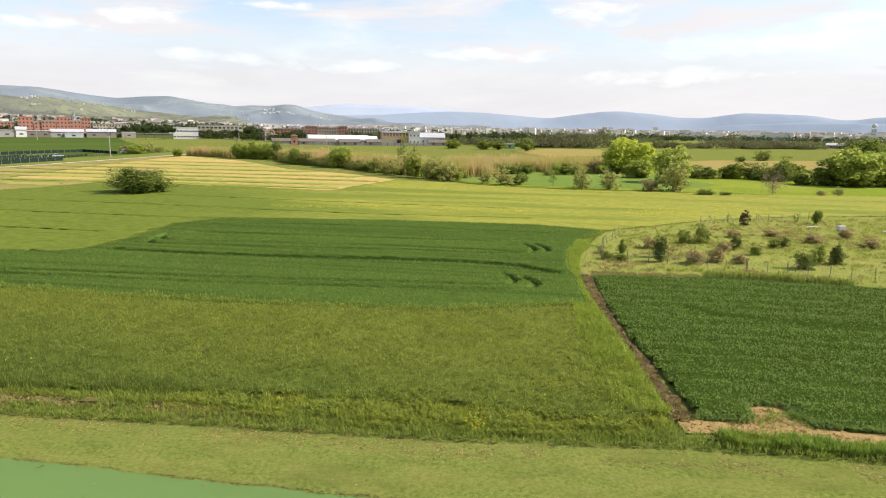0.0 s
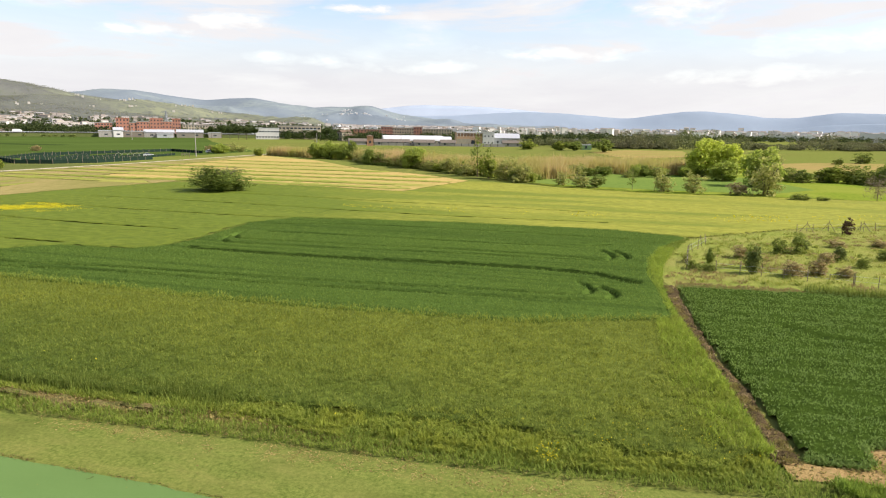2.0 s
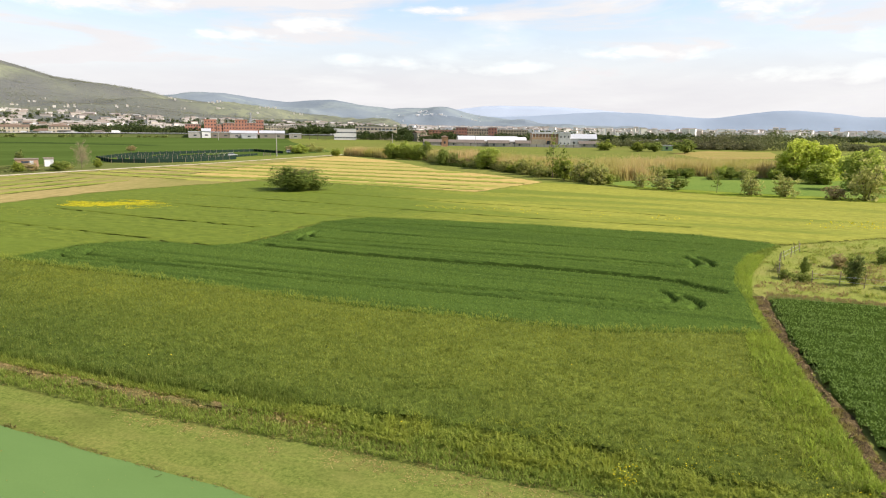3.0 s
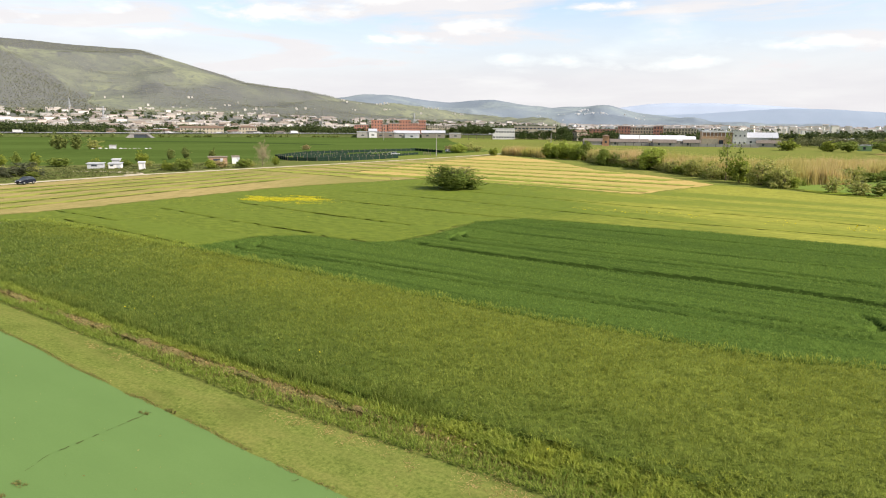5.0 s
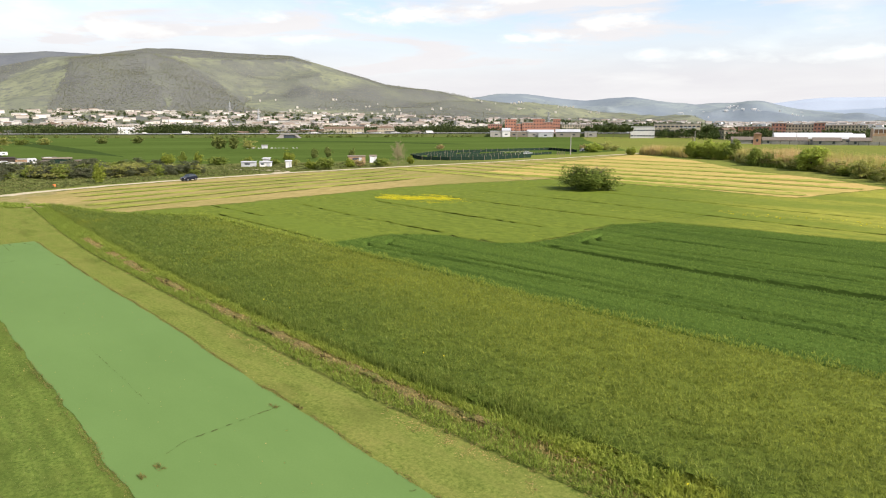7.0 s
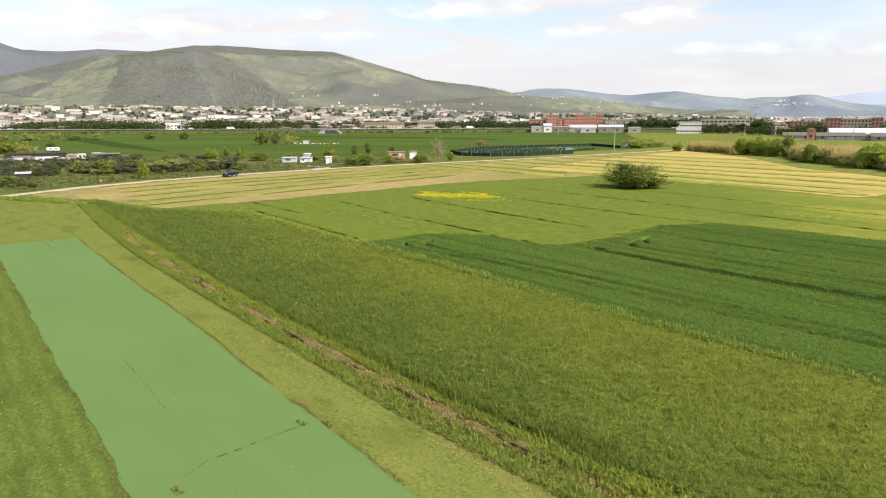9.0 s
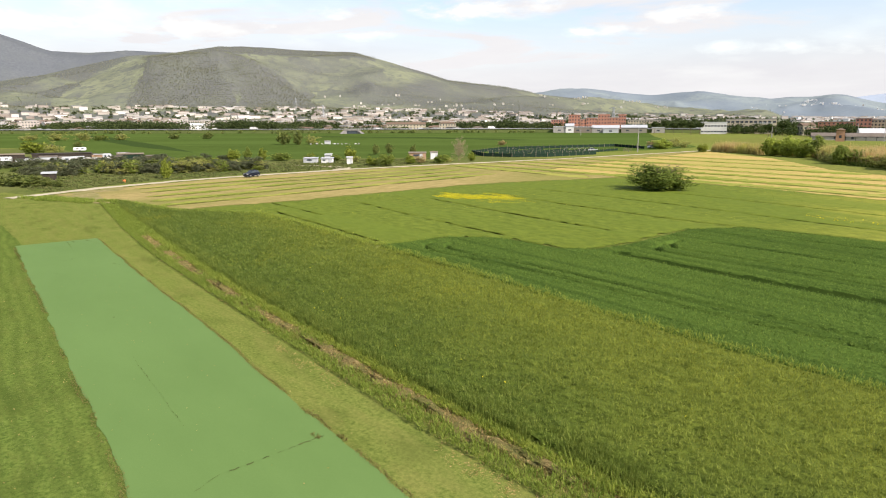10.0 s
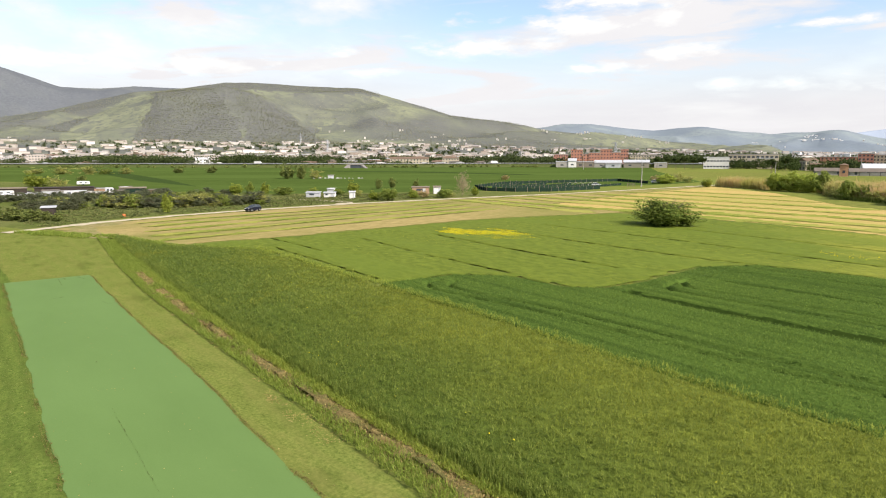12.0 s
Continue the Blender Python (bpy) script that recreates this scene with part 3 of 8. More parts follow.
def leaves(name, poly, count, height, length, width, mat, label, per=5, ruts=(), rut_width=0.35, keep=None, category="crop", uneven=0.5, scale=0.9, up=(0.25, 1.2), rows=0.0, ragged=0.0):
    """Leafy plants scattered over a polygon: tufts of arching leaves that point outwards, as one object."""
    px, py = np.array(poly).T
    area = 0.5 * abs(np.dot(px, np.roll(py, 1)) - np.dot(py, np.roll(px, 1)))
    n = int(count * (px.max() - px.min()) * (py.max() - py.min()) / area)
    x, y = rng.uniform(px.min(), px.max(), n), rng.uniform(py.min(), py.max(), n)
    ok = inside(poly, x, y)
    for rut in ruts:
        ok &= line_dist(rut, x, y) > rut_width * rng.uniform(0.6, 1.1, n)
    if keep is not None:
        ok &= rng.uniform(0, 1, n) < keep(x, y)
    x, y = x[ok], y[ok]
    tall = height * (1 - uneven / 2 + uneven * fnoise(x, y, scale, 31, 3)) * rng.uniform(0.8 - ragged, 1.15 + ragged, len(x))
    tall = np.maximum(tall + rows * drill(x, y), 0.08)
    for rut in ruts:                       # trodden lower towards the ruts
        tall = tall * (0.5 + 0.5 * smooth(line_dist(rut, x, y) / 0.5))
    grow = 0.75 + 0.5 * rng.uniform(0, 1, len(x))
    x, y, tall, grow = (np.repeat(a, per) for a in (x, y, tall, grow))
    m = len(x)
    a, tilt = rng.uniform(0, 2 * np.pi, m), rng.uniform(up[0], up[1], m)
    d = np.stack([np.cos(a) * np.cos(tilt), np.sin(a) * np.cos(tilt), np.sin(tilt)], -1)
    s = np.stack([-np.sin(a), np.cos(a), rng.uniform(-0.3, 0.3, m)], -1) * (width * grow / 2)[:, None]
    p = np.stack([x, y, tall - length * grow * rng.uniform(0.2, 0.9, m)], -1)
    l = (length * grow * rng.uniform(0.7, 1.2, m))[:, None]
    v = np.stack([p - s, p + s, p + d * l - np.array([0, 0, 1]) * l * 0.08 + s * rng.uniform(-0.5, 0.5, m)[:, None]], 1)
    return tagged(new(name, mesh_from(name, v.reshape(-1, 3), np.arange(3 * m).reshape(m, 3), mat)), label, category, kind="stuff")


def tussocks(name, poly, count, radius, height, per, mat, label, keep=None, category="grass", width=0.035, round_top=1.0):
    """Separate rounded clumps of leaves that spring from one foot, as one object."""
    px, py = np.array(poly).T
    x, y = rng.uniform(px.min(), px.max(), count * 6), rng.uniform(py.min(), py.max(), count * 6)
    ok = inside(poly, x, y)
    if keep is not None:
        ok &= rng.uniform(0, 1, len(x)) < keep(x, y)
    x, y = x[ok][:count], y[ok][:count]
    size = rng.uniform(0.55, 1.35, len(x))
    k = np.repeat(np.arange(len(x)), per)
    m = len(k)
    a, q = rng.uniform(0, 2 * np.pi, m), np.sqrt(rng.uniform(0, 1, m))
    rad = radius * size[k] * q
    top = height * size[k] * (1 - 0.55 * round_top * q ** 2) * rng.uniform(0.65, 1.1, m)
    tip = np.stack([x[k] + np.cos(a) * rad, y[k] + np.sin(a) * rad, top], -1)
    foot = np.stack([x[k] + np.cos(a) * rad * 0.55, y[k] + np.sin(a) * rad * 0.55, top * rng.uniform(0.0, 0.6, m)], -1)
    b = rng.uniform(0, 2 * np.pi, m)
    s = np.stack([np.cos(b), np.sin(b), rng.uniform(-0.4, 0.4, m)], -1) * (width * rng.uniform(0.6, 1.4, m))[:, None]
    v = np.stack([foot - s, foot + s, tip], 1)
    return tagged(new(name, mesh_from(name, v.reshape(-1, 3), np.arange(3 * m).reshape(m, 3), mat)), label, category, kind="stuff")


def flecks(name, poly, count, size, zlow, zhigh, mat, label, category="flowers", keep=None):
    """Small loose leaves or petals over a polygon, as one object."""
    px, py = np.array(poly).T
    x, y = rng.uniform(px.min(), px.max(), count * 2), rng.uniform(py.min(), py.max(), count * 2)
    ok = inside(poly, x, y)
    if keep is not None:
        ok &= rng.uniform(0, 1, len(x)) < keep(x, y)
    x, y = x[ok][:count], y[ok][:count]
    m = len(x)
    z = rng.uniform(zlow, zhigh, m)
    c = np.stack([x, y, z], -1)
    a, b = rng.normal(size=(2, m, 3))
    a[:, 2] *= 0.5
    a /= np.linalg.norm(a, axis=1)[:, None]
    b = np.cross(a, b)
    b /= np.linalg.norm(b, axis=1)[:, None]
    s = (size * rng.uniform(0.6, 1.3, m))[:, None]
    v = np.stack([c - a * s - b * s * 0.6, c + a * s - b * s * 0.6, c + a * s + b * s * 0.6, c - a * s + b * s * 0.6], 1)
    return tagged(new(name, mesh_from(name, v.reshape(-1, 3), np.arange(4 * m).reshape(m, 4), mat)), label, category, kind="stuff")


def ribbon(name, pts, widths, mat, z, label, category="road", step=1.5, rough=0.15, relief=0.0, crown=0.0, seed=0, cols=5):
    """A strip of land along a line, with ragged edges and relief."""
    line = []
    for (p, w), (q, w2) in zip(zip(pts, widths), zip(pts[1:], widths[1:])):
        n = max(1, int(math.dist(p, q) / step))
        line += [(p[0] + (q[0] - p[0]) * i / n, p[1] + (q[1] - p[1]) * i / n, w + (w2 - w) * i / n) for i in range(n)]
    line.append((*pts[-1], widths[-1]))
    c = np.array(line)
    d = np.gradient(c[:, :2], axis=0)
    d /= np.linalg.norm(d, axis=1)[:, None]
    nx, ny = -d[:, 1], d[:, 0]
    v = []
    for k in range(cols):
        s = k / (cols - 1) - 0.5
        jag = (vnoise(c[:, 0] + 31 * k, c[:, 1], 0.9, seed + (0 if s < 0 else 1)) - 0.5) * rough * (2 if abs(s) > 0.45 else 0.6)
        x, y = c[:, 0] + nx * (s * c[:, 2] + jag), c[:, 1] + ny * (s * c[:, 2] + jag)
        h = z + crown * (1 - (2 * s) ** 2) + relief * (fnoise(x, y, 1.8, seed + 4) - 0.3) * (1 if abs(s) < 0.45 else 0.3)
        v.append(np.stack([x, y, np.maximum(h, z * 0.5)], -1))
    v = np.stack(v, 1)
    n = len(c)
    idx = np.arange(n * cols).reshape(n, cols)
    f = np.stack([idx[:-1, 1:], idx[:-1, :-1], idx[1:, :-1], idx[1:, 1:]], -1).reshape(-1, 4)
    me = mesh_from(name, v.reshape(-1, 3), f, mat, True)
    if me.polygons[0].normal.z < 0:
        me.flip_normals()
    return structure(name, me, label, category)


# ---- the lie of the land ----
FOOT_EL = ([-60, -34, 0, 10, 20, 34, 48, 67, 80, 110], [-0.32, -0.32, -0.32, -0.2, 0.25, 0.5, 0.95, 1.1, 1.0, 0.9])
BIG_EL = ([5, 20, 29, 33.8, 35.7, 38.6, 43.6, 45.5, 49, 51.4, 56.2, 60.3, 62.5, 65.6, 69.3, 71.7, 74.3, 76.1, 78.1, 82, 90, 110],
          [-0.3, 0.28, 1.44, 1.96, 2.21, 2.81, 3.46, 4.04, 5.03, 5.67, 5.83, 6.0, 5.94, 5.39, 4.95, 4.3, 3.6, 3.1, 2.8, 2.5, 2.3, 2.0])
RIDGE_EL = ([58, 62, 65.6, 69.3, 71.7, 74.3, 76.1, 78.1, 82, 90, 110], [3.0, 4.6, 5.3, 5.4, 5.1, 5.1, 5.7, 6.36, 7.3, 8.0, 6.5])
MID_EL = ([0, 5, 7.2, 10.8, 13, 13.9, 14.8, 16.3, 17.5, 19.3, 22.8, 24.5, 26.4, 29.1, 31.9, 34, 36, 40, 50],
          [0.1, 0.4, 0.82, 1.25, 1.88, 1.85, 1.7, 1.75, 1.6, 1.75, 2.3, 2.2, 2.0, 2.27, 2.58, 2.5, 2.3, 2.0, 1.0])
FAR_EL = ([-60, -45, -33.8, -31.5, -29.3, -26.6, -23.8, -22.5, -20, -17.3, -14.1, -10.8, -8.9, -6.5, -4.1, -1.1, 1.4, 5.3, 9.1, 11.1, 14, 25],
          [1.2, 1.5, 1.34, 1.0, 1.41, 1.53, 1.61, 1.25, 1.15, 1.49, 1.75, 1.3, 1.04, 1.22, 1.42, 1.52, 1.45, 1.15, 1.05, 1.0, 0.9, 0.7])
PALE_EL = ([-14, -8, -4.1, -1.1, 1.4, 5.3, 9.1, 11.1, 14, 20, 25], [0.6, 0.95, 1.25, 1.67, 1.87, 2.05, 2.07, 1.8, 1.5, 1.0, 0.6])


def rise(az, r):
    """The height of the land at a bearing (degrees, left of +y) and distance: plain, foot slopes, then the long hill."""
    foot = 12 + 2300 * np.tan(np.radians(np.interp(az, *FOOT_EL)))
    top = 12 + 3700 * np.tan(np.radians(np.interp(az, *BIG_EL)))
    low = np.maximum(foot - 12, 0) * smooth((r - 1000) / 1300) * 1.0
    t = np.clip((r - 2300) / 1400, 0, 1)
    hill = (foot + (np.maximum(top, foot) - foot) * (0.55 * t + 0.45 * smooth(t)))
    return np.where(r < 2300, low + 12 * smooth((r - 1000) / 1300), hill)


def rise_xy(x, y):
    return float(rise(np.degrees(np.arctan2(-x, y)), np.hypot(x, y)))


# the ground: one sheet of rings from the fields to the horizon
rings = [0, 20, 60, 120, 250, 450, 700, 1000, 1300, 1600, 2000, 2400, 3000, 3600, 4200, 4900]
na = 180
gv, gf = [(0, 0, 0)], []
for r in rings[1:]:
    for k in range(na):
        a = 2 * math.pi * k / na
        gv.append((r * math.cos(a), r * math.sin(a), 0.0))
for k in range(na):
    gf.append((0, 1 + k, 1 + (k + 1) % na))
for i in range(len(rings) - 2):
    for k in range(na):
        a, b = 1 + i * na, 1 + (i + 1) * na
        gf.append((a + k, b + k, b + (k + 1) % na, a + (k + 1) % na))
structure("ground", mesh_from("ground", np.array(gv), gf, M_GROUND), "green meadow plain reaching out to the hills", "ground")


def hill_mat(name, forest, grass, light, blue):
    """Wooded slopes with clearings cut into hedged plots; haze is mixed into the base colour, bluer on farther ranges.
    """
    m, n, l, b = material(name, 1.0)
    b.inputs["Specular IOR Level"].default_value = 0.0
    at = n.new("ShaderNodeAttribute")
    at.attribute_name = "cover"
    fine = noise_out(n, l, 0.075, 8.0, 0.75)
    wood = ramp_out(n, l, fine, [(0.36, tuple(v * 0.5 for v in forest)), (0.64, tuple(v * 1.6 for v in forest))])
    stand = noise_out(n, l, 0.006, 5.0, 0.6)
    wood = mixed(n, l, ramp_out(n, l, stand, [(0.46, (0, 0, 0)), (0.62, (0.6, 0.6, 0.6))]), wood, tuple(0.5 * (v + w) for v, w in zip(forest, grass)))
    co, cells = n.new("ShaderNodeTexCoord"), n.new("ShaderNodeTexVoronoi")
    l.new(co.outputs["Object"], cells.inputs["Vector"])
    cells.inputs["Scale"].default_value, cells.inputs["Randomness"].default_value = 0.011, 1.0
    pick = n.new("ShaderNodeSeparateColor")
    l.new(cells.outputs["Color"], pick.inputs[0])
    plot = ramp_out(n, l, pick.outputs[0], [(0.0, forest), (0.22, grass), (0.55, light), (0.8, tuple(v * 1.25 for v in light)), (1.0, tuple(0.6 * v for v in grass))])
    mid = noise_out(n, l, 0.009, 6.0, 0.65)
    open_land = mixed(n, l, 0.55, ramp_out(n, l, mid, [(0.38, grass), (0.6, light)]), plot)
    hedge = noise_out(n, l, 0.04, 6.0, 0.75)
    open_land = mixed(n, l, ramp_out(n, l, hedge, [(0.50, (0, 0, 0)), (0.60, (0.8, 0.8, 0.8))]), open_land, tuple(v * 0.8 for v in forest))
    c = mixed(n, l, ramp_out(n, l, at.outputs["Fac"], [(0.38, (0, 0, 0)), (0.60, (1, 1, 1))]), wood, open_land)
    # distance haze painted in: the colour is mixed towards blue-grey
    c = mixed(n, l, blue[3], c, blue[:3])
    l.new(c, b.inputs["Base Color"])
    bumped(n, l, b, fine, 0.5 * (1 - blue[3]), 8.0)
    return m


# last tuple: haze tint and its share of the base colour
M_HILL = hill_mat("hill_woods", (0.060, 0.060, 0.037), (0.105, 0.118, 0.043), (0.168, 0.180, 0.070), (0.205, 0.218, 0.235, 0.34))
M_RIDGE = hill_mat("hazed_ridge_woods", (0.060, 0.064, 0.056), (0.095, 0.105, 0.068), (0.14, 0.145, 0.095), (0.135, 0.148, 0.172, 0.55))
M_MIDHILL = hill_mat("hazed_mid_hill_woods", (0.080, 0.096, 0.088), (0.14, 0.165, 0.11), (0.20, 0.225, 0.15), (0.195, 0.232, 0.28, 0.62))
M_PALEHILL = hill_mat("hazed_pale_range", (0.3, 0.34, 0.4), (0.31, 0.35, 0.41), (0.32, 0.36, 0.42), (0.335, 0.385, 0.455, 0.95))
M_FARHILL = hill_mat("hazed_far_range", (0.15, 0.18, 0.21), (0.17, 0.2, 0.23), (0.19, 0.22, 0.25), (0.248, 0.298, 0.358, 0.92))

# woods and clearings on the long hill, as outlines in bearing and height angle (degrees); 0 wood, 1 open
HILL_COVER = [
    (1.0, [(74.6, 1.26), (73.6, 2.1), (71.3, 3.6), (68.9, 4.8), (67.8, 4.85), (68.7, 2.8), (69.6, 1.1), (71.9, 1.0)]),
    (0.0, [(67.8, 4.85), (64.4, 5.6), (63.2, 5.5), (62.1, 3.4), (60.9, 1.15), (69.4, 1.1), (68.7, 2.8)]),
    (0.42, [(63.9, 5.9), (62.5, 6.0), (61.5, 4.9), (61.0, 3.4), (60.9, 2.3), (61.5, 2.3), (62.2, 3.8)]),
    (0.0, [(62.4, 5.1), (60.2, 4.8), (57.4, 3.45), (55.0, 1.2), (60.9, 1.05), (60.8, 3.4)]),
    (0.47, [(59.8, 4.84), (51.0, 5.2), (48.7, 4.1), (48.2, 3.4), (54.0, 2.8), (57.2, 3.45)]),
    (0.0, [(63.2, 6.4), (56.6, 6.2), (49.1, 5.6), (49.1, 5.15), (56.6, 5.27), (63.0, 5.6)])]


HILL_DATA = {}


def crest(a, table, soft=0.9):
    """Height angle of a skyline, rounded over its corners."""
    return sum(np.interp(a + k * soft, *table) for k in (-1, -0.5, 0, 0.5, 1)) / 5


def hill(name, az0, az1, r0, r1, heights, mat, label, spurs, cover_bias, na=420, nr=40, seed=0, slopes=(), start=0.0):
    """A range of hills between two bearings and two distances; slopes: outlines of woods and clearings."""
    az = np.linspace(az0, az1, na)
    s = np.linspace(0, 1.25, nr)
    A, S = np.meshgrid(az, s, indexing="ij")
    R = r0 + (r1 - r0) * S
    Z = heights(A, R)
    x, y = -np.sin(np.radians(A)) * R, np.cos(np.radians(A)) * R
    amp = spurs * smooth((S - start) * 3.0) * smooth((1.0 - S) * 4.0)
    ridge = 1 - 2 * np.abs(fnoise(x, y, 0.0016, seed, 3) - 0.5)
    Z = Z + amp * (ridge - 0.75) * 1.6 + 0.25 * amp * (fnoise(x, y, 0.006, seed + 8) - 0.5)
    behind = smooth((S - 1.0) / 0.25)
    Z = Z * (1 - behind * 0.5) + 6 * (fnoise(x, y, 0.012, seed + 2) - 0.5) * (S > start + 0.05)
    E = np.degrees(np.arctan2(Z - 12, R))
    cover = cover_bias + 0.9 * (fnoise(x, y, 0.0035, seed + 5) - 0.5)
    An = A + 0.7 * (fnoise(x, y, 0.012, seed + 6, 3) - 0.5)
    En = E + 0.45 * (fnoise(x, y, 0.012, seed + 7, 3) - 0.5)
    for k, outline in slopes:
        cover = np.where(inside(outline, An, En), k + 0.25 * (fnoise(x, y, 0.012, seed + 9) - 0.5), cover)
    idx = np.arange(na * nr).reshape(na, nr)
    f = np.stack([idx[:-1, :-1], idx[1:, :-1], idx[1:, 1:], idx[:-1, 1:]], -1).reshape(-1, 4)
    me = mesh_from(name, np.stack([x, y, Z], -1).reshape(-1, 3), f, mat, True)
    if me.polygons[0].normal.z < 0:
        me.flip_normals()
    HILL_DATA[name] = (x, y, Z, cover)
    at = me.attributes.new("cover", "FLOAT", "POINT")
    at.data.foreach_set("value", cover.astype(np.float32).ravel())
    return structure(name, me, label, "hill")


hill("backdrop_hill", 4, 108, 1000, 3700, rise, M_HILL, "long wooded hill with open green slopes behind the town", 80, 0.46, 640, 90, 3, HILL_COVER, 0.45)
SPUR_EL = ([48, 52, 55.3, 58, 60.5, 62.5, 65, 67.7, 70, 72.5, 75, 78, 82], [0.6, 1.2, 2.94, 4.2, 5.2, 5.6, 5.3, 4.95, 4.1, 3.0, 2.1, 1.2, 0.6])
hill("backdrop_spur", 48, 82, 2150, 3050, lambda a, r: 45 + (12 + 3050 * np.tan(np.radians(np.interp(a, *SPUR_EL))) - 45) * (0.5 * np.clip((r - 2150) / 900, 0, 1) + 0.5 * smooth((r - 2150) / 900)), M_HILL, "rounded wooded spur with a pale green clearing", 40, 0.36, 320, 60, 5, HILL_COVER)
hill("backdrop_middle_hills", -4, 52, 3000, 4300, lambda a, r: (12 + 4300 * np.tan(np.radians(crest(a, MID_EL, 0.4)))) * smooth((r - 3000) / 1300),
     M_MIDHILL, "wooded hills with scattered villas, tinted blue for haze", 60, 0.48, 300, 30, 21)
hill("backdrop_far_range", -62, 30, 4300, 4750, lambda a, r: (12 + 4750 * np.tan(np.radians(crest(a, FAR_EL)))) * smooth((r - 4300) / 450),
     M_FARHILL, "mountain range on the horizon, tinted pale blue for haze", 9, 0.3, 420, 24, 33)

hill("backdrop_ridge", 58, 108, 3750, 4500, lambda a, r: (12 + 4500 * np.tan(np.radians(np.interp(a, *RIDGE_EL)))) * (0.35 + 0.65 * smooth((r - 3750) / 750)), M_RIDGE, "wooded ridge behind the hill, tinted grey-blue for haze", 60, 0.36, 260, 30, 41)
M_LOWHILL = hill_mat("hazed_low_range", (0.15, 0.18, 0.2), (0.17, 0.2, 0.22), (0.2, 0.23, 0.25), (0.235, 0.285, 0.345, 0.85))
hill("backdrop_low_range", -62, -18, 4000, 4280, lambda a, r: (12 + 4280 * np.tan(np.radians(crest(a, ([-62, -45, -36, -30, -26, -23, -18], [0.9, 0.95, 0.80, 0.86, 0.80, 0.6, -0.1]), 1.5)))) * smooth((r - 4000) / 280), M_LOWHILL, "low foothills beyond the city, tinted blue for haze", 12, 0.3, 220, 14, 43)
hill("backdrop_pale_range", -14, 25, 4560, 4880, lambda a, r: (12 + 4880 * np.tan(np.radians(crest(a, PALE_EL)))) * np.clip((r - 4560) / 320, 0, 1), M_PALEHILL, "mountains beyond the far range, tinted pale for haze", 10, 0.3, 160, 10, 37)

# ---- fields ----
MOWN = [(-135, 36), (-118, 40), (-108, 42.6), (-80, 35.9), (-62.8, 32.2), (-47.4, 29.7), (-33.3, 27.5), (-20.6, 25.6), (-9.4, 24.7), (0, 23.8), (9.3, 23.8), (16.8, 22.8), (60, 15.5), (75, -70), (-150, -70)]
FIELD_A = [(-107, 44.5), (-91, 44.7), (-79, 51), (-55, 48.3), (-50.9, 47.6), (-36, 45.9), (-22.5, 43.3), (-14.4, 42.2), (-6.7, 41.4), (0.6, 40.9), (9.2, 42.9), (10.3, 43.4), (10.1, 35.8), (9.5, 25.8),
           (8, 24.4), (5.1, 25), (0.5, 26.2), (-12, 27.2), (-20, 27.6), (-36.8, 29.9), (-50.7, 32.3), (-71.7, 36.5), (-100, 42.4)]
FIELD_B = [(-50.0, 47.9), (-49.3, 52.4), (-48.4, 56.2), (-44, 59.4), (-36.6, 58.9), (-34.2, 61), (-33.1, 65.3), (-32.7, 77), (-28.7, 82.8), (-6.2, 82.9), (11.8, 80.6), (19.2, 76.7), (14.9, 70), (12.3, 62), (11.2, 56),
           (10.9, 51.4), (10.2, 43.1), (0.6, 40.6), (-6.7, 41.1), (-22.5, 43), (-36.2, 45.7)]
FIELD_C = [(-90, 46), (-79, 51.4), (-51, 48.2), (-49.8, 52.4), (-49.1, 56.6), (-44.2, 60.2), (-36.8, 59.8), (-34.8, 61.5), (-33.7, 65.3), (-33.3, 77.3), (-28.9, 83.3), (-6, 83.5), (12, 81.2), (20, 77.4), (24, 80), (36, 88), (50, 93), (90, 100),
           (110, 130), (60, 128), (25, 133), (9, 141), (-3, 150), (-11, 153), (-16.5, 139), (-22, 124), (-44, 130.5), (-73, 131), (-80.5, 113), (-84.6, 101), (-86.7, 76), (-87.2, 65), (-89.6, 53)]
FIELD_D = [(12.5, 52.6), (21.8, 52), (28.2, 50.8), (34.9, 49.3), (70, 42), (70, 15.3), (17.9, 24.4), (15.6, 24.9), (15.2, 25.9), (15.3, 26.8), (14.4, 27.1), (13.5, 26.8), (13.2, 25.6), (12.6, 25.3), (10.9, 25.7), (11.0, 36), (11.35, 43)]
MEADOW_E = [(12.2, 52.8), (11.6, 60), (14.4, 68), (19.4, 77.2), (36, 88.4), (50, 93.4), (90, 100.4), (110, 60), (70, 43), (35, 50), (22, 52.7)]
STRAW_W = [(-124.5, 41), (-107.5, 45), (-91, 45.3), (-90.6, 53), (-88, 65), (-87.5, 76), (-85.5, 101), (-81.5, 113), (-74, 131), (-72, 135), (-97, 139), (-104, 200), (-107, 262), (-116.5, 190), (-126.5, 142), (-131.5, 112), (-133, 84), (-131, 60)]
STRAW_N = [(-96, 139), (-70, 135), (-44, 131), (-22, 124.6), (-17, 139), (-11.5, 153), (-24, 170), (-45, 187), (-71, 228), (-105, 261), (-103.5, 200)]
ROAD = [(-124, 34), (-130.5, 50), (-134, 66), (-135, 86), (-133.8, 112), (-128.5, 142), (-119, 186), (-109.5, 262), (-104, 310), (-100, 345)]

patch("mown_grass", MOWN, M_MOWN, 0.02, "short mown grass strip beside the runway", 1.5, 0.25, seed=1)
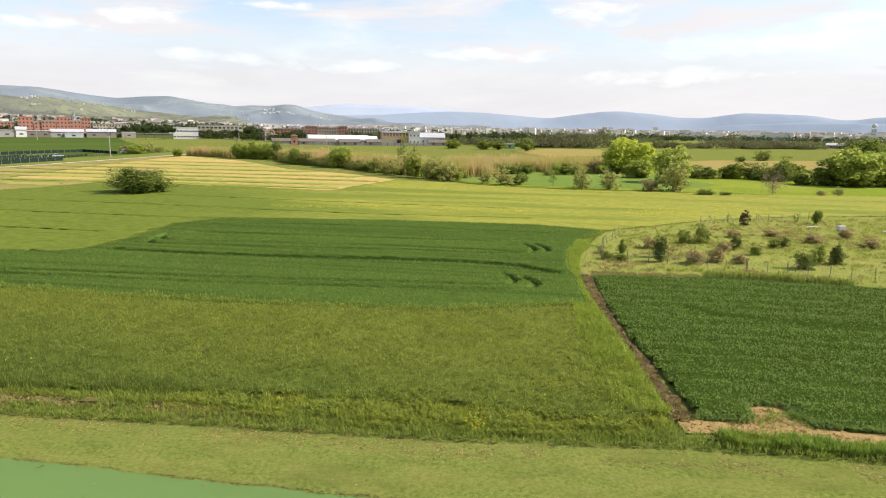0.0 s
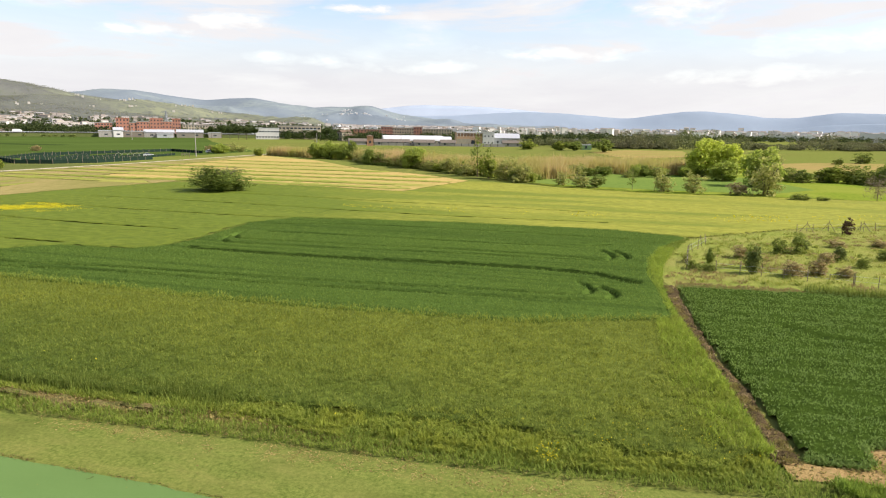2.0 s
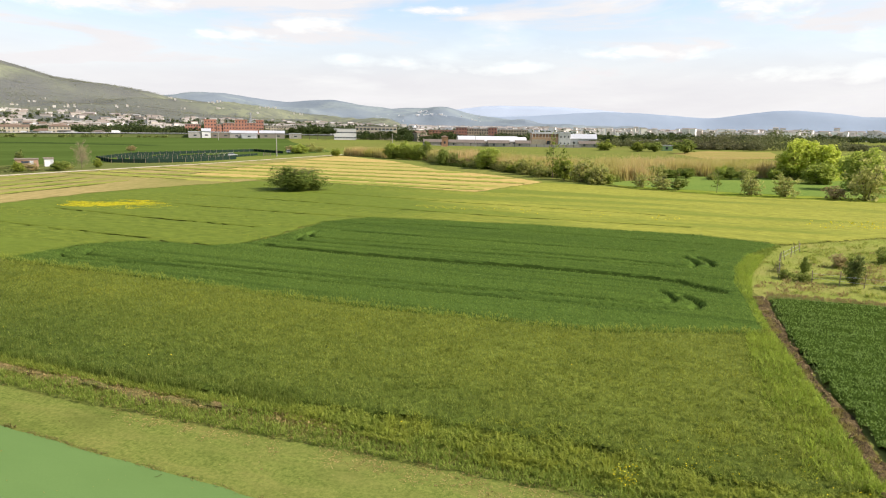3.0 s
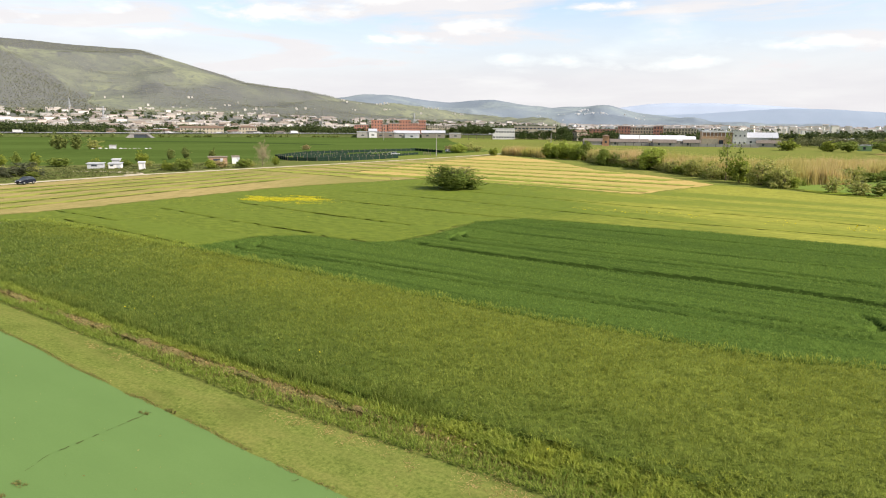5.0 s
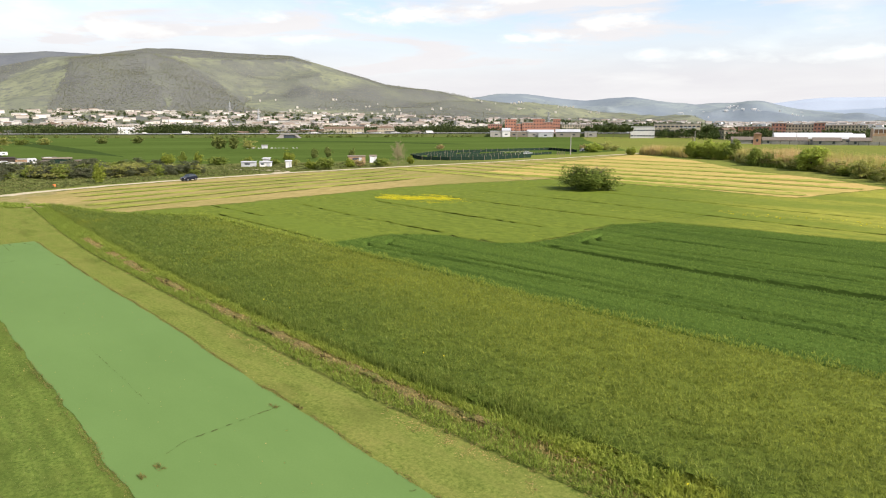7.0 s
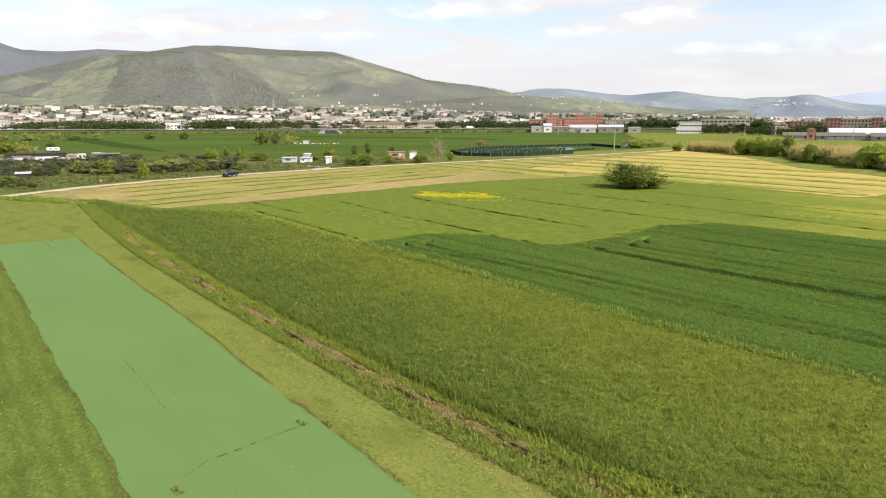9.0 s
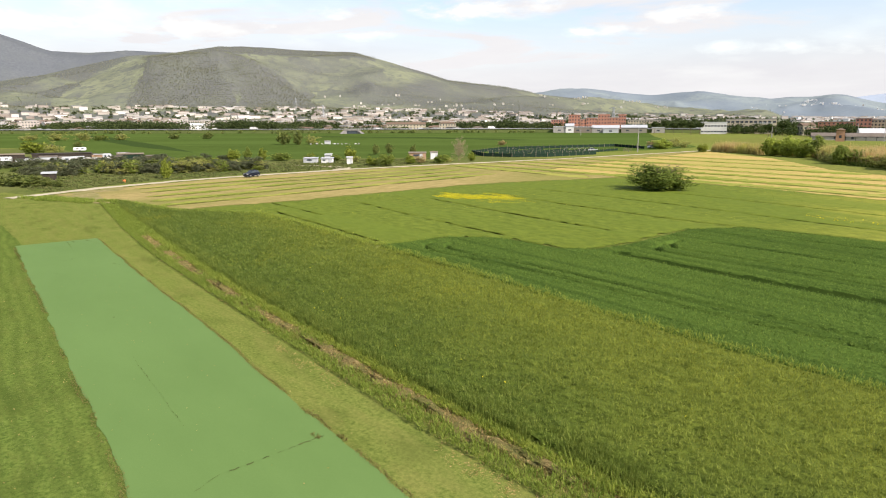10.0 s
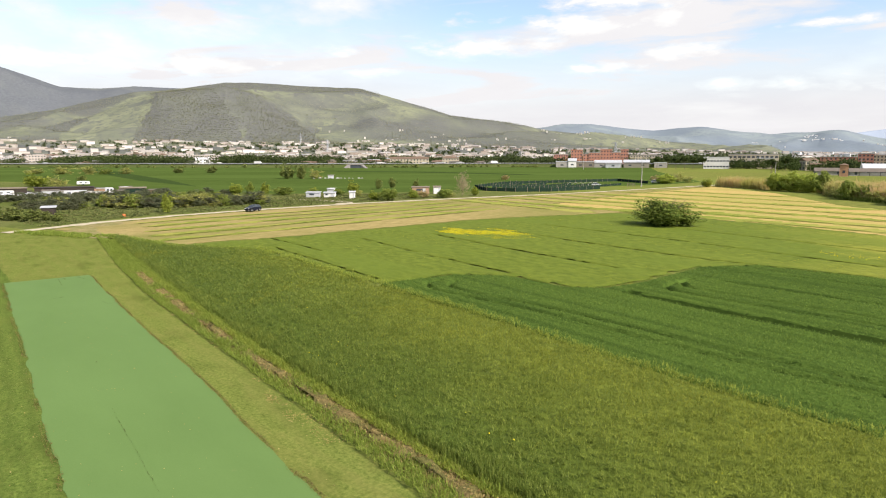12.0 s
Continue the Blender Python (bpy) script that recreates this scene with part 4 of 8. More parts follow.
patch("long_mown_grass", [(-80.5, 25.4), (-42, 19.2), (-20, 15.6), (6, 11.2), (6, -40), (-130, -40), (-130, 30)], M_LAWN, 0.032, "darker mown grass with mowing stripes", 1.5, 0.4, seed=31)
patch("field_verge", [(-108, 42.2), (-100, 42.5), (-71.7, 36.5), (-50.7, 32.2), (-36.8, 29.8), (-20, 27.5), (0.5, 26.8), (9, 26), (10.2, 44), (13, 54), (20, 78), (-30, 84), (-55, 62), (-92, 47)] , M_GROUND, 0.012, "grassy verge between the crop strips")
patch("rough_meadow", MEADOW_E, M_ROUGH, 0.035, "rough yellowish meadow with scattered shrubs", 1.5, 0.4, seed=3)
patch("hay_field_by_road", STRAW_W, M_STUBBLE, 0.04, "cut hay field with pale swaths beside the track", 0.8, 1.3, seed=4)
patch("hay_field", STRAW_N, M_STRAW, 0.045, "cut straw-coloured hay field with green rows", 0.8, 0.9, seed=5)
patch("rank_grassland", [(-136.5, 58), (-138.5, 86), (-137, 112), (-131.5, 145), (-124, 186), (-150, 174), (-186, 118), (-240, 94), (-330, 98), (-400, 60), (-300, 20), (-140, 20), (-128, 37)], M_WASTE, 0.015, "rank olive grassland beside the farm track", 3, 0.8, seed=41)
patch("lush_field", [(-150, 175), (-185, 120), (-240, 95), (-330, 96), (-430, 62), (-900, 90), (-840, 165), (-680, 297), (-532, 418), (-411, 560), (-300, 600), (-230, 470), (-125, 300), (-128, 258)], M_LUSH, 0.03, "wide bright green field below the motorway", 8, 1.0, seed=6)
patch("dark_field_strip", [(-250, 124), (-330, 146), (-430, 168), (-720, 232), (-720, 214), (-430, 152), (-330, 132)], M_LUSHDARK, 0.06, "dark green strip of crop", 8, 1.0, seed=7)
patch("dark_field_strip", [(-430, 300), (-340, 330), (-250, 330), (-250, 345), (-345, 350), (-440, 318)], M_LUSHDARK, 0.06, "dark green strip of crop", 8, 1.0, seed=8)
patch("green_field", [(3, 152), (10, 148), (30, 140.5), (50, 137), (64, 150), (62, 186), (20, 188), (5, 172)], M_GREENFIELD, 0.05, "small bright green field behind the shrubs", 3, 0.6, seed=9)
patch("pasture", [(5, 146), (25, 133), (60, 128), (110, 130), (150, 150), (150, 200), (64, 205), (20, 188), (5, 170)], M_PASTURE, 0.022, "bright pasture behind the shrubs", 3, 0.6, seed=29)
patch("dry_field", [(49, 300), (86, 335), (105, 440), (70, 440), (40, 380)], M_TAN, 0.05, "dry tan field before the woods", 6, 1.0, seed=10)
patch("dry_field", [(62, 214), (120, 211), (190, 262), (222, 306), (120, 290), (80, 255)], M_TAN, 0.055, "dry tan field before the woods", 6, 1.0, seed=11)
ribbon("boundary_ditch", [(2, 151.6), (9, 142), (25, 134.2), (42, 131), (60, 129)], [0.9, 1.1, 1.0, 1.1, 0.8], M_FURROW, 0.16, "dark overgrown ditch behind the young crop", "ditch", 0.8, 0.5, 0.15, seed=21)
ribbon("dirt_track", ROAD, [2.7] * 6 + [2.3] * 4, M_ROAD, 0.08, "pale gravel farm track", rough=0.5, crown=0.05, seed=3)
ribbon("dirt_track_branch", [(-130, 54), (-124, 45.5), (-117, 42), (-110, 42.5), (-104, 43.6)], [3.0, 5.0, 4.6, 3.0, 1.0], M_WORN, 0.07, "worn earth turning place of the track", rough=1.6, seed=5)
ribbon("dirt_track_branch", [(-134.5, 108), (-141, 113), (-150, 112), (-158, 108)], [4.5, 3.2, 2.6, 2.0], M_ROAD, 0.085, "pale gravel drive to the huts", rough=0.6, seed=6)

# wheel ruts of the dark wheat, in strip coordinates: long lines joined by loops at their ends


RUTS_B = [
    [(-47.2, 53), (-47.4, 52), (-46.5, 50.8), (-44.3, 49.8), (-30.4, 49.4), (-24, 48.4), (-11, 47.2), (-0.4, 46.8), (4.7, 46.9), (6.7, 47.5), (7.3, 48.4), (7.3, 49.5), (6.5, 51.0)],
    [(-45.7, 53.7), (-45.2, 52.4), (-43.6, 51.4), (-31.7, 51), (-24.4, 50.2), (-11.5, 49), (-0.4, 48.6), (3.6, 48.3), (5.2, 48.7), (5.8, 49.6), (5.8, 50.6), (5.1, 52.0)],
    [(-30.5, 67.2), (-30.7, 65.6), (-29.2, 63.8), (-23, 63.1), (-6, 62.2), (4.8, 61.2), (8.2, 61.3), (9.9, 62.0), (10.5, 63.0), (10.5, 64.4), (9.7, 66.2)],
    [(-30.2, 69.8), (-30.5, 68.4), (-29, 66.2), (-20, 65.3), (-6, 64.2), (3, 62.9), (7.0, 61.9), (8.6, 62.2), (9.2, 63.1), (9.2, 64.4), (8.4, 66.2)],
    [(-27.7, 71.1), (-15, 70), (-6.6, 68.8), (5.3, 68), (9.4, 69.6)], [(-29.3, 76.9), (-22, 78.5), (-5, 77), (12, 74)]]
MAIN_RUT = [[(-31.5, 60.6), (-22.1, 58.9), (-14.8, 58.2), (-5.6, 57.6), (2.5, 56.8), (6.6, 55.6), (9.3, 53)]]
canopy("wheat_field", FIELD_B, 0.17, 0.36, M_CROP_B, "dense dark green wheat with looping wheel ruts", RUTS_B, 0.26, 0.04, 0.4, 2, rows=0.010, wide=MAIN_RUT, shaded_rut=M_RUTSHADE)

canopy("barley_field", FIELD_A, 0.25, 0.36, M_CROP_A, "tall yellow-green barley with darker patches", (), 0.2, 0.22, 0.35, 4, rows=0.030)
RUTS_D = [[(16.6, 42.6), (18.2, 40.8), (20.8, 39.5), (27.2, 37.9), (45, 34.6), (70, 30)]]
canopy("bean_field", FIELD_D, 0.25, 0.30, M_CROP_D, "dark green broad-leaved crop with one rut", RUTS_D, 0.3, 0.30, 0.35, 6, rows=0.05, shaded_rut=M_RUTSHADE)
LINES_C = [[(-79.1, 53.0), (-64.8, 50.7), (-53.6, 48.7)], [(-78.6, 54.6), (-64.5, 52.3), (-52.6, 50.1)], [(-78.0, 68.6), (-61.6, 64.4), (-45.5, 61.6)], [(-74.5, 79.4), (-57.2, 75.2), (-38.9, 71.8)],
           [(-72.7, 91.6), (-52.3, 86.9), (-34.2, 83.9), (-18, 84.3)], [(-69.4, 101.8), (-44.3, 97.9), (-29.9, 94.2), (-12, 90.4), (12, 88)], [(-50, 112), (-20, 105), (10, 99)], [(-88, 59.5), (-72, 57.2)]]
canopy("young_crop_field", FIELD_C, 0.5, 0.17, M_CROP_C, "yellow-green field of young crop with tractor lines", LINES_C, 0.22, 0.18, 0.8, 8, rows=0.006)
for line in LINES_C:
    ribbon("tractor_rut", line, [0.30] * len(line), M_FURROW, 0.145, "dark tractor rut in the young crop", "rut", 0.5, 0.5, seed=int(abs(line[0][0])))
ribbon("tractor_rut", MAIN_RUT[0], [0.8] * 7, M_RUTSHADE, 0.08, "open furrow through the wheat, darkened as if shaded", "rut", 0.6, 0.3, seed=17)

# bands of regrowth in the hay, each with a dark uncut line along it
M_REGROWTH = ground_mat("hay_regrowth", (0.120, 0.152, 0.025), (0.235, 0.258, 0.054), (0.310, 0.285, 0.078), 0.10, 1.2, bump=0.9, dist=0.15, stretch=(0.3, 1.0, 1.0), turn=0.164)
M_SWATH = ground_mat("uncut_line", (0.070, 0.092, 0.017), (0.150, 0.172, 0.036), (0.205, 0.205, 0.055), 0.25, 1.8, bump=1.0, dist=0.2)
rh = random.Random(14)


def hay_rows(lines, width, offset, gaps):
    """For each line one long green band of varying width, and a narrow ragged line of standing grass beside it."""
    for k, line in enumerate(lines):
        if len(line) < 4:
            continue
        w = [width * (0.35 + 1.3 * float(fnoise(np.array(p[0] + 40 * k), np.array(p[1]), 0.03, 5, 3))) for p in line]
        w[0] = w[-1] = 0.3
        ribbon("hay_row", line, w, M_REGROWTH, 0.065, "long band of green regrowth in the hay", "hay row", 0.8, width * 0.35, 0.05, seed=k, cols=6)
        i = 0
        while i < len(line) - 3:
            n = rh.randint(6, 16)
            run = [(p[0] + offset[0] * (1 + 0.4 * math.sin(p[1] * 0.07)), p[1] + offset[1]) for p in line[i:i + n]]
            i += n + rh.choice(gaps)
            if len(run) > 3:
                t = [rh.uniform(0.25, 0.75) for _ in run]
                t[0] = t[-1] = 0.1
                ribbon("hay_row", run, t, M_SWATH, 0.11, "narrow dark line of uncut grass in the hay", "hay row", 0.6, 0.3, 0.13, seed=rh.randint(0, 99), cols=5)


def in_hay(p):
    return bool(inside(STRAW_N, np.array(p[0]), np.array(p[1]))) or (p[1] > 116 and bool(inside(STRAW_W, np.array(p[0]), np.array(p[1]))))


rows = []
for v in (115, 124, 133.5, 143.5, 155, 168, 183, 200):
    line = [(float(x), float(y)) for x, y in (xy(u, v + 0.7 * math.sin(u * 0.05 + v)) for u in range(-180, -20, 3))]
    rows.append([p for p in line if in_hay(p)])
hay_rows(rows, 5.0, (0.0, -1.9), (0, 0, 1, 2))
rows = []
for k, x in enumerate((-96.5, -103, -110, -117, -123.5)):
    line = [(x + 0.6 - y * 0.022 + 0.5 * math.sin(y * 0.11 + k), float(y)) for y in range(46 + 2 * k, 126 + 2 * k, 3)]
    rows.append([p for p in line if inside(STRAW_W, np.array(p[0]), np.array(p[1]))])
hay_rows(rows, 2.6, (1.4, 0.0), (0, 1, 3, 5))

# runway carpet
def runway_mat():
    m, n, l, b = material("runway_carpet", 0.75)
    fine = noise_out(n, l, 14.0, 6.0, 0.7)
    wide = noise_out(n, l, 0.25, 5.0, 0.6, (0.4, 1.0, 1.0), 0.164)
    c = ramp_out(n, l, wide, [(0.3, (0.098, 0.163, 0.046)), (0.7, (0.115, 0.188, 0.055))])
    c = mixed(n, l, ramp_out(n, l, fine, [(0.3, (0.0, 0.0, 0.0)), (0.75, (0.35, 0.35, 0.35))]), c, (0.08, 0.136, 0.035))
    stain = noise_out(n, l, 0.8, 4.0, 0.7)
    c = mixed(n, l, ramp_out(n, l, stain, [(0.68, (0, 0, 0)), (0.8, (0.5, 0.5, 0.5))]), c, (0.15, 0.19, 0.07))
    l.new(c, b.inputs["Base Color"])
    bumped(n, l, b, fine, 0.25, 0.01)
    return m


M_CARPET = runway_mat()


def carpet_rims(u):
    """The uneven edges of the carpet, across the strip at u."""
    return 11.45 + (float(fnoise(np.array(u), np.array(3.0), 0.8, 2)) - 0.5) * 0.4, 18.62 + (float(fnoise(np.array(u), np.array(9.0), 0.8, 5)) - 0.5) * 0.3 + 0.15 * math.exp(-((u + 43) / 9) ** 2)


def runway():
    cols, step = 17, 0.35
    us = np.arange(-79.6, 6.0, step)
    rows = []
    for u in us:
        south, north = carpet_rims(u)
        for k in range(cols):
            t = k / (cols - 1)
            v = south * (1 - t) + north * t
            x, y = xy(u, v)
            rows.append((x, y, 0.05 + 0.012 * float(fnoise(np.array(x), np.array(y), 0.6, 3))))
    n = len(us)
    idx = np.arange(n * cols).reshape(n, cols)
    f = np.stack([idx[:-1, :-1], idx[1:, :-1], idx[1:, 1:], idx[:-1, 1:]], -1).reshape(-1, 4)
    me = mesh_from("runway", np.array(rows), f, M_CARPET, True)
    if me.polygons[0].normal.z < 0:
        me.flip_normals()
    return structure("runway", me, "pale green carpet runway for model aircraft", "runway")


runway()


def seam(pts, width, label, seed):
    ribbon("runway_seam", pts, [width] * len(pts), M_SEAM, 0.068, label, "seam", 0.12, width * 1.3, 0.01, seed=seed, cols=3)


rs = random.Random(8)
for k, (p, q, w) in enumerate([((-22.8, 22.3), (-23.1, 18.4), 0.07), ((-23.1, 18.2), (-22.7, 17.0), 0.03), ((-14.3, 20.7), (-13.9, 21.3), 0.05), ((-75.6, 30.2), (-71.5, 30.4), 0.06), ((-75.5, 29.0), (-73.6, 28.9), 0.08),
                               ((-65.8, 26.4), (-65.5, 25.2), 0.08), ((-37.0, 20.5), (-31.6, 19.6), 0.018), ((-31.6, 19.6), (-27.2, 18.85), 0.012), ((-76.9, 28.8), (-71.0, 27.7), 0.03), ((-60.9, 23.2), (-60.5, 23.8), 0.05), ((-45.0, 22.4), (-44.7, 22.3), 0.10), ((-61.5, 28.0), (-60.3, 28.3), 0.08), ((-78.3, 25.0), (-77.0, 28.0), 0.05), ((-77.0, 28.0), (-75.8, 31.4), 0.06)]):
    n = max(1, int(math.dist(p, q) / 0.55))
    for i in range(n):                    # a broken line of short tears
        t0 = (i + rs.uniform(0.0, 0.25)) / n
        t1 = (i + rs.uniform(0.5, 0.95)) / n
        a, b = (p[0] + (q[0] - p[0]) * t0, p[1] + (q[1] - p[1]) * t0), (p[0] + (q[0] - p[0]) * t1, p[1] + (q[1] - p[1]) * t1)
        seam([a, ((a[0] + b[0]) / 2 + rs.uniform(-0.05, 0.05), (a[1] + b[1]) / 2 + rs.uniform(-0.05, 0.05)), b], w * rs.uniform(0.4, 1.2), "dark tear with weeds in the carpet", 10 * k + i)

# ditch and worn earth beside the fields
ribbon("ditch", [(11.9, 53), (10.95, 43.1), (10.55, 35.8), (10.25, 28), (10.2, 25.2)], [1.1, 0.9, 0.85, 0.95, 1.1], M_DITCH, 0.05, "dark earth ditch between two crops", "ditch", 0.22, 0.35, 0.42, seed=2, cols=9)
ribbon("worn_earth", [(9.9, 24.8), (12.4, 24.7), (14.0, 24.5), (17.5, 23.8), (30, 21.4), (70, 14.2)], [1.2, 1.3, 1.1, 0.95, 0.9, 0.9], M_DRY, 0.06, "dry crumbling earth at the field's edge", "earth", 0.3, 0.4, 0.2, seed=3, cols=6)
patch("worn_patch", [(12.4, 24.8), (15.4, 24.4), (15.4, 26.9), (14.4, 27.2), (13.2, 27.0), (13.0, 25.5)], M_DRY, 0.05, "dry bare patch in the crop", 0.3, 0.5, category="earth", seed=4)
ribbon("field_ditch", [(-73, 35.2), (-68, 34.2), (-62, 33.1), (-53.8, 31.6)], [0.8, 1.3, 1.3, 0.8], M_SOIL, 0.08, "reddish dry ditch with dead grass", "ditch", 0.3, 0.6, 0.3, seed=7, cols=6)
ribbon("field_ditch", [(-53.8, 31.6), (-46, 30.3), (-37.9, 29.0), (-28.8, 27.8), (-19.5, 26.6), (-14, 26.1)], [0.7, 0.65, 0.7, 0.8, 0.8, 0.5], M_SOIL, 0.08, "reddish dry ditch with dead grass", "ditch", 0.3, 0.6, 0.3, seed=8, cols=6)

# ---- crops: standing blades ----


def young_leaves():
    """Leaves of the young crop, greener towards the west like the ground under them."""
    m, n, l, b = material("young_blades", 0.6)
    g = n.new("ShaderNodeNewGeometry")
    green = ramp_out(n, l, g.outputs["Random Per Island"], [(0.0, (0.100, 0.132, 0.018)), (0.5, (0.135, 0.168, 0.025)), (1.0, (0.185, 0.215, 0.038))])
    yellow = ramp_out(n, l, g.outputs["Random Per Island"], [(0.0, (0.205, 0.228, 0.032)), (0.5, (0.255, 0.275, 0.044)), (1.0, (0.32, 0.33, 0.062))])
    co, sp, ad, mr = n.new("ShaderNodeTexCoord"), n.new("ShaderNodeSeparateXYZ"), n.new("ShaderNodeMath"), n.new("ShaderNodeMapRange")
    l.new(co.outputs["Object"], sp.inputs[0])
    ad.operation = "MULTIPLY_ADD"
    l.new(noise_out(n, l, 0.035, 4.0, 0.6, (0.3, 1.0, 1.0), 0.164), ad.inputs[0])
    ad.inputs[1].default_value = 110.0
    l.new(sp.outputs[0], ad.inputs[2])
    l.new(ad.outputs[0], mr.inputs[0])
    mr.inputs[1].default_value, mr.inputs[2].default_value = 2.0, 52.0
    c = mixed(n, l, mr.outputs[0], green, yellow)
    streak = noise_out(n, l, 0.16, 4.0, 0.6, (0.12, 1.0, 1.0), 0.164)
    c = mixed(n, l, ramp_out(n, l, streak, [(0.40, (0.6, 0.6, 0.6)), (0.52, (0, 0, 0))]), c, (0.125, 0.172, 0.024))
    c = mixed(n, l, ramp_out(n, l, streak, [(0.53, (0, 0, 0)), (0.61, (0.8, 0.8, 0.8))]), c, (0.37, 0.345, 0.040))
    l.new(c, b.inputs["Base Color"])
    t, mx = n.new("ShaderNodeBsdfTranslucent"), n.new("ShaderNodeMixShader")
    l.new(c, t.inputs["Color"])
    mx.inputs[0].default_value = 0.45
    l.new(b.outputs[0], mx.inputs[1])
    l.new(t.outputs[0], mx.inputs[2])
    l.new(mx.outputs[0], n["Material Output"].inputs["Surface"])
    return m




leaves("barley_crop", FIELD_A, 84000, 0.52, 0.17, 0.026, L_BARLEY, "standing yellow-green barley", 5, keep=lambda x, y: 1.0 * (x > -46), uneven=0.6, scale=1.1, rows=0.030, ragged=0.12, up=(0.35, 1.35))
blades("barley_edge", [(-100, 42.3), (-71.7, 36.4), (-50.7, 32.2), (-36.8, 29.8), (-20, 27.5), (-12, 27.0), (-12, 28.2), (-20, 28.8), (-36.8, 31.1), (-50.7, 33.5), (-71.7, 37.7), (-100, 43.6)], 16000, 0.38, 0.68, 0.045, L_BARLEY, "ragged standing front of the barley", 3, 0.3, 0.15, keep=lambda x, y: smooth((fnoise(x, y, 1.2, 71) - 0.3) * 5), category="crop")
leaves("barley_crop", FIELD_A, 52000, 0.50, 0.22, 0.045, L_BARLEY, "standing yellow-green barley", 4, keep=lambda x, y: 1.0 * (x <= -46), uneven=0.6, rows=0.030, ragged=0.1)
leaves("wheat_crop", FIELD_B, 70000, 0.44, 0.13, 0.032, L_WHEAT, "standing dark green wheat", 4, RUTS_B, 0.34, uneven=0.12, scale=1.4, ragged=0.0, keep=lambda x, y: line_dist(MAIN_RUT[0], x, y) > 0.72, rows=0.010)
leaves("bean_crop", [p if p[0] < 50 else (48, p[1] + (3 if p[1] > 30 else 4)) for p in FIELD_D], 58000, 0.40, 0.095, 0.027, L_BEAN, "standing dark green leafy crop", 6, RUTS_D, 0.6, uneven=0.75, scale=1.3, rows=0.05, up=(0.2, 1.15), ragged=0.14)
L_FRINGE = leaf_mat("fringe_grass", [(0.16, 0.24, 0.028), (0.26, 0.35, 0.042), (0.38, 0.43, 0.075)], (0.29, 0.36, 0.048), 0.3, 0.45)
L_MARGIN = leaf_mat("margin_grass", [(0.20, 0.25, 0.036), (0.30, 0.345, 0.055), (0.40, 0.43, 0.09)], translucent=0.55)
L_VERGE = leaf_mat("verge_sward", [(0.125, 0.180, 0.028), (0.215, 0.280, 0.045), (0.32, 0.37, 0.078)], translucent=0.5)
VERGE = [(-108, 42.3), (-80, 35.5), (-62.8, 31.9), (-47.4, 29.4), (-33.3, 27.2), (-20.6, 25.2), (-9.4, 24.3), (0, 23.3), (9.3, 22.9), (17, 21.9), (50, 16.3), (50, 17.2), (17.4, 23.0), (10.0, 24.1), (9.2, 26.2), (5.1, 25.6), (0.5, 26.6), (-12, 27.6), (-20, 28.0), (-36.8, 30.4), (-50.7, 32.8), (-71.7, 37.1), (-100, 43)]
SOIL_LINES = [[(-73, 35.2), (-62, 33.1), (-53.8, 31.6), (-37.9, 29.0), (-28.8, 27.8), (-19.5, 26.6), (-8, 25.6)]]
leaves("verge_grass", VERGE, 46000, 0.25, 0.20, 0.028, L_VERGE, "lush green grass along the field ditch", 4, (), 0.27, category="grass", uneven=1.1, up=(0.4, 1.4), keep=lambda x, y: 1 - 0.97 * (line_dist(SOIL_LINES[0], x, y) < 0.42) * smooth((fnoise(x, y, 0.45, 44) - 0.33) * 7))
leaves("verge_grass", [(11, 23.1), (17, 22.3), (24, 21.0), (50, 16.4), (50, 17.3), (24, 21.9), (17, 23.1), (13, 23.8), (11, 23.9)], 9000, 0.40, 0.30, 0.03, L_WEED, "tall green grass before the bare earth", 5, category="grass", uneven=1.2, up=(0.6, 1.4))
L_RANK = leaf_mat("rank_weeds", [(0.150, 0.205, 0.030), (0.255, 0.312, 0.048), (0.38, 0.41, 0.085)], (0.30, 0.335, 0.052), 0.5, 0.5)
leaves("verge_weeds", [(-12, 26.3), (-6, 25.2), (0, 24.3), (9, 24.0), (9.6, 27), (9.9, 34), (8.6, 36), (4, 28.4), (-4, 27.4), (-12, 27.0)], 9000, 0.36, 0.16, 0.035, L_RANK, "rank olive weeds at the barley's edge", 6, category="grass", uneven=1.3, scale=1.2, up=(0.0, 1.1))
leaves("verge_weeds", [(-12, 26.0), (-6, 24.8), (0, 23.9), (9, 23.5), (9.4, 24.6), (0, 24.9), (-6, 25.8), (-12, 26.6)], 6000, 0.22, 0.15, 0.032, L_RANK, "lower olive weeds before the taller ones", 5, category="grass", uneven=1.2, scale=1.2, up=(0.0, 1.0))
flecks("ditch_litter", [(-74, 36.0), (-74, 34.4), (-53.8, 31.2), (-37.9, 28.6), (-28.8, 27.4), (-19.5, 26.2), (-8, 25.2), (-8, 26.0), (-19.5, 27.0), (-28.8, 28.2), (-37.9, 29.4), (-53.8, 32.1)], 12000, 0.04, 0.10, 0.24, leaf_mat("dead_stalks", [(0.15, 0.105, 0.04), (0.30, 0.215, 0.085), (0.42, 0.32, 0.14)]), "tan dead stalks in the ditch", "litter", keep=lambda x, y: smooth((fnoise(x, y, 0.45, 44) - 0.34) * 5) * smooth(2.2 - line_dist(SOIL_LINES[0], x, y) / 0.25))
blades("dry_grass", [(-74, 36), (-74, 34.6), (-53, 30.8), (-30, 27.2), (-4, 24.4), (-4, 25.8), (-30, 28.6), (-53, 32.2)], 5000, 0.1, 0.3, 0.04, L_DRYGRASS, "dead straw-coloured grass in the ditch", 3, 0.9, 0.2)
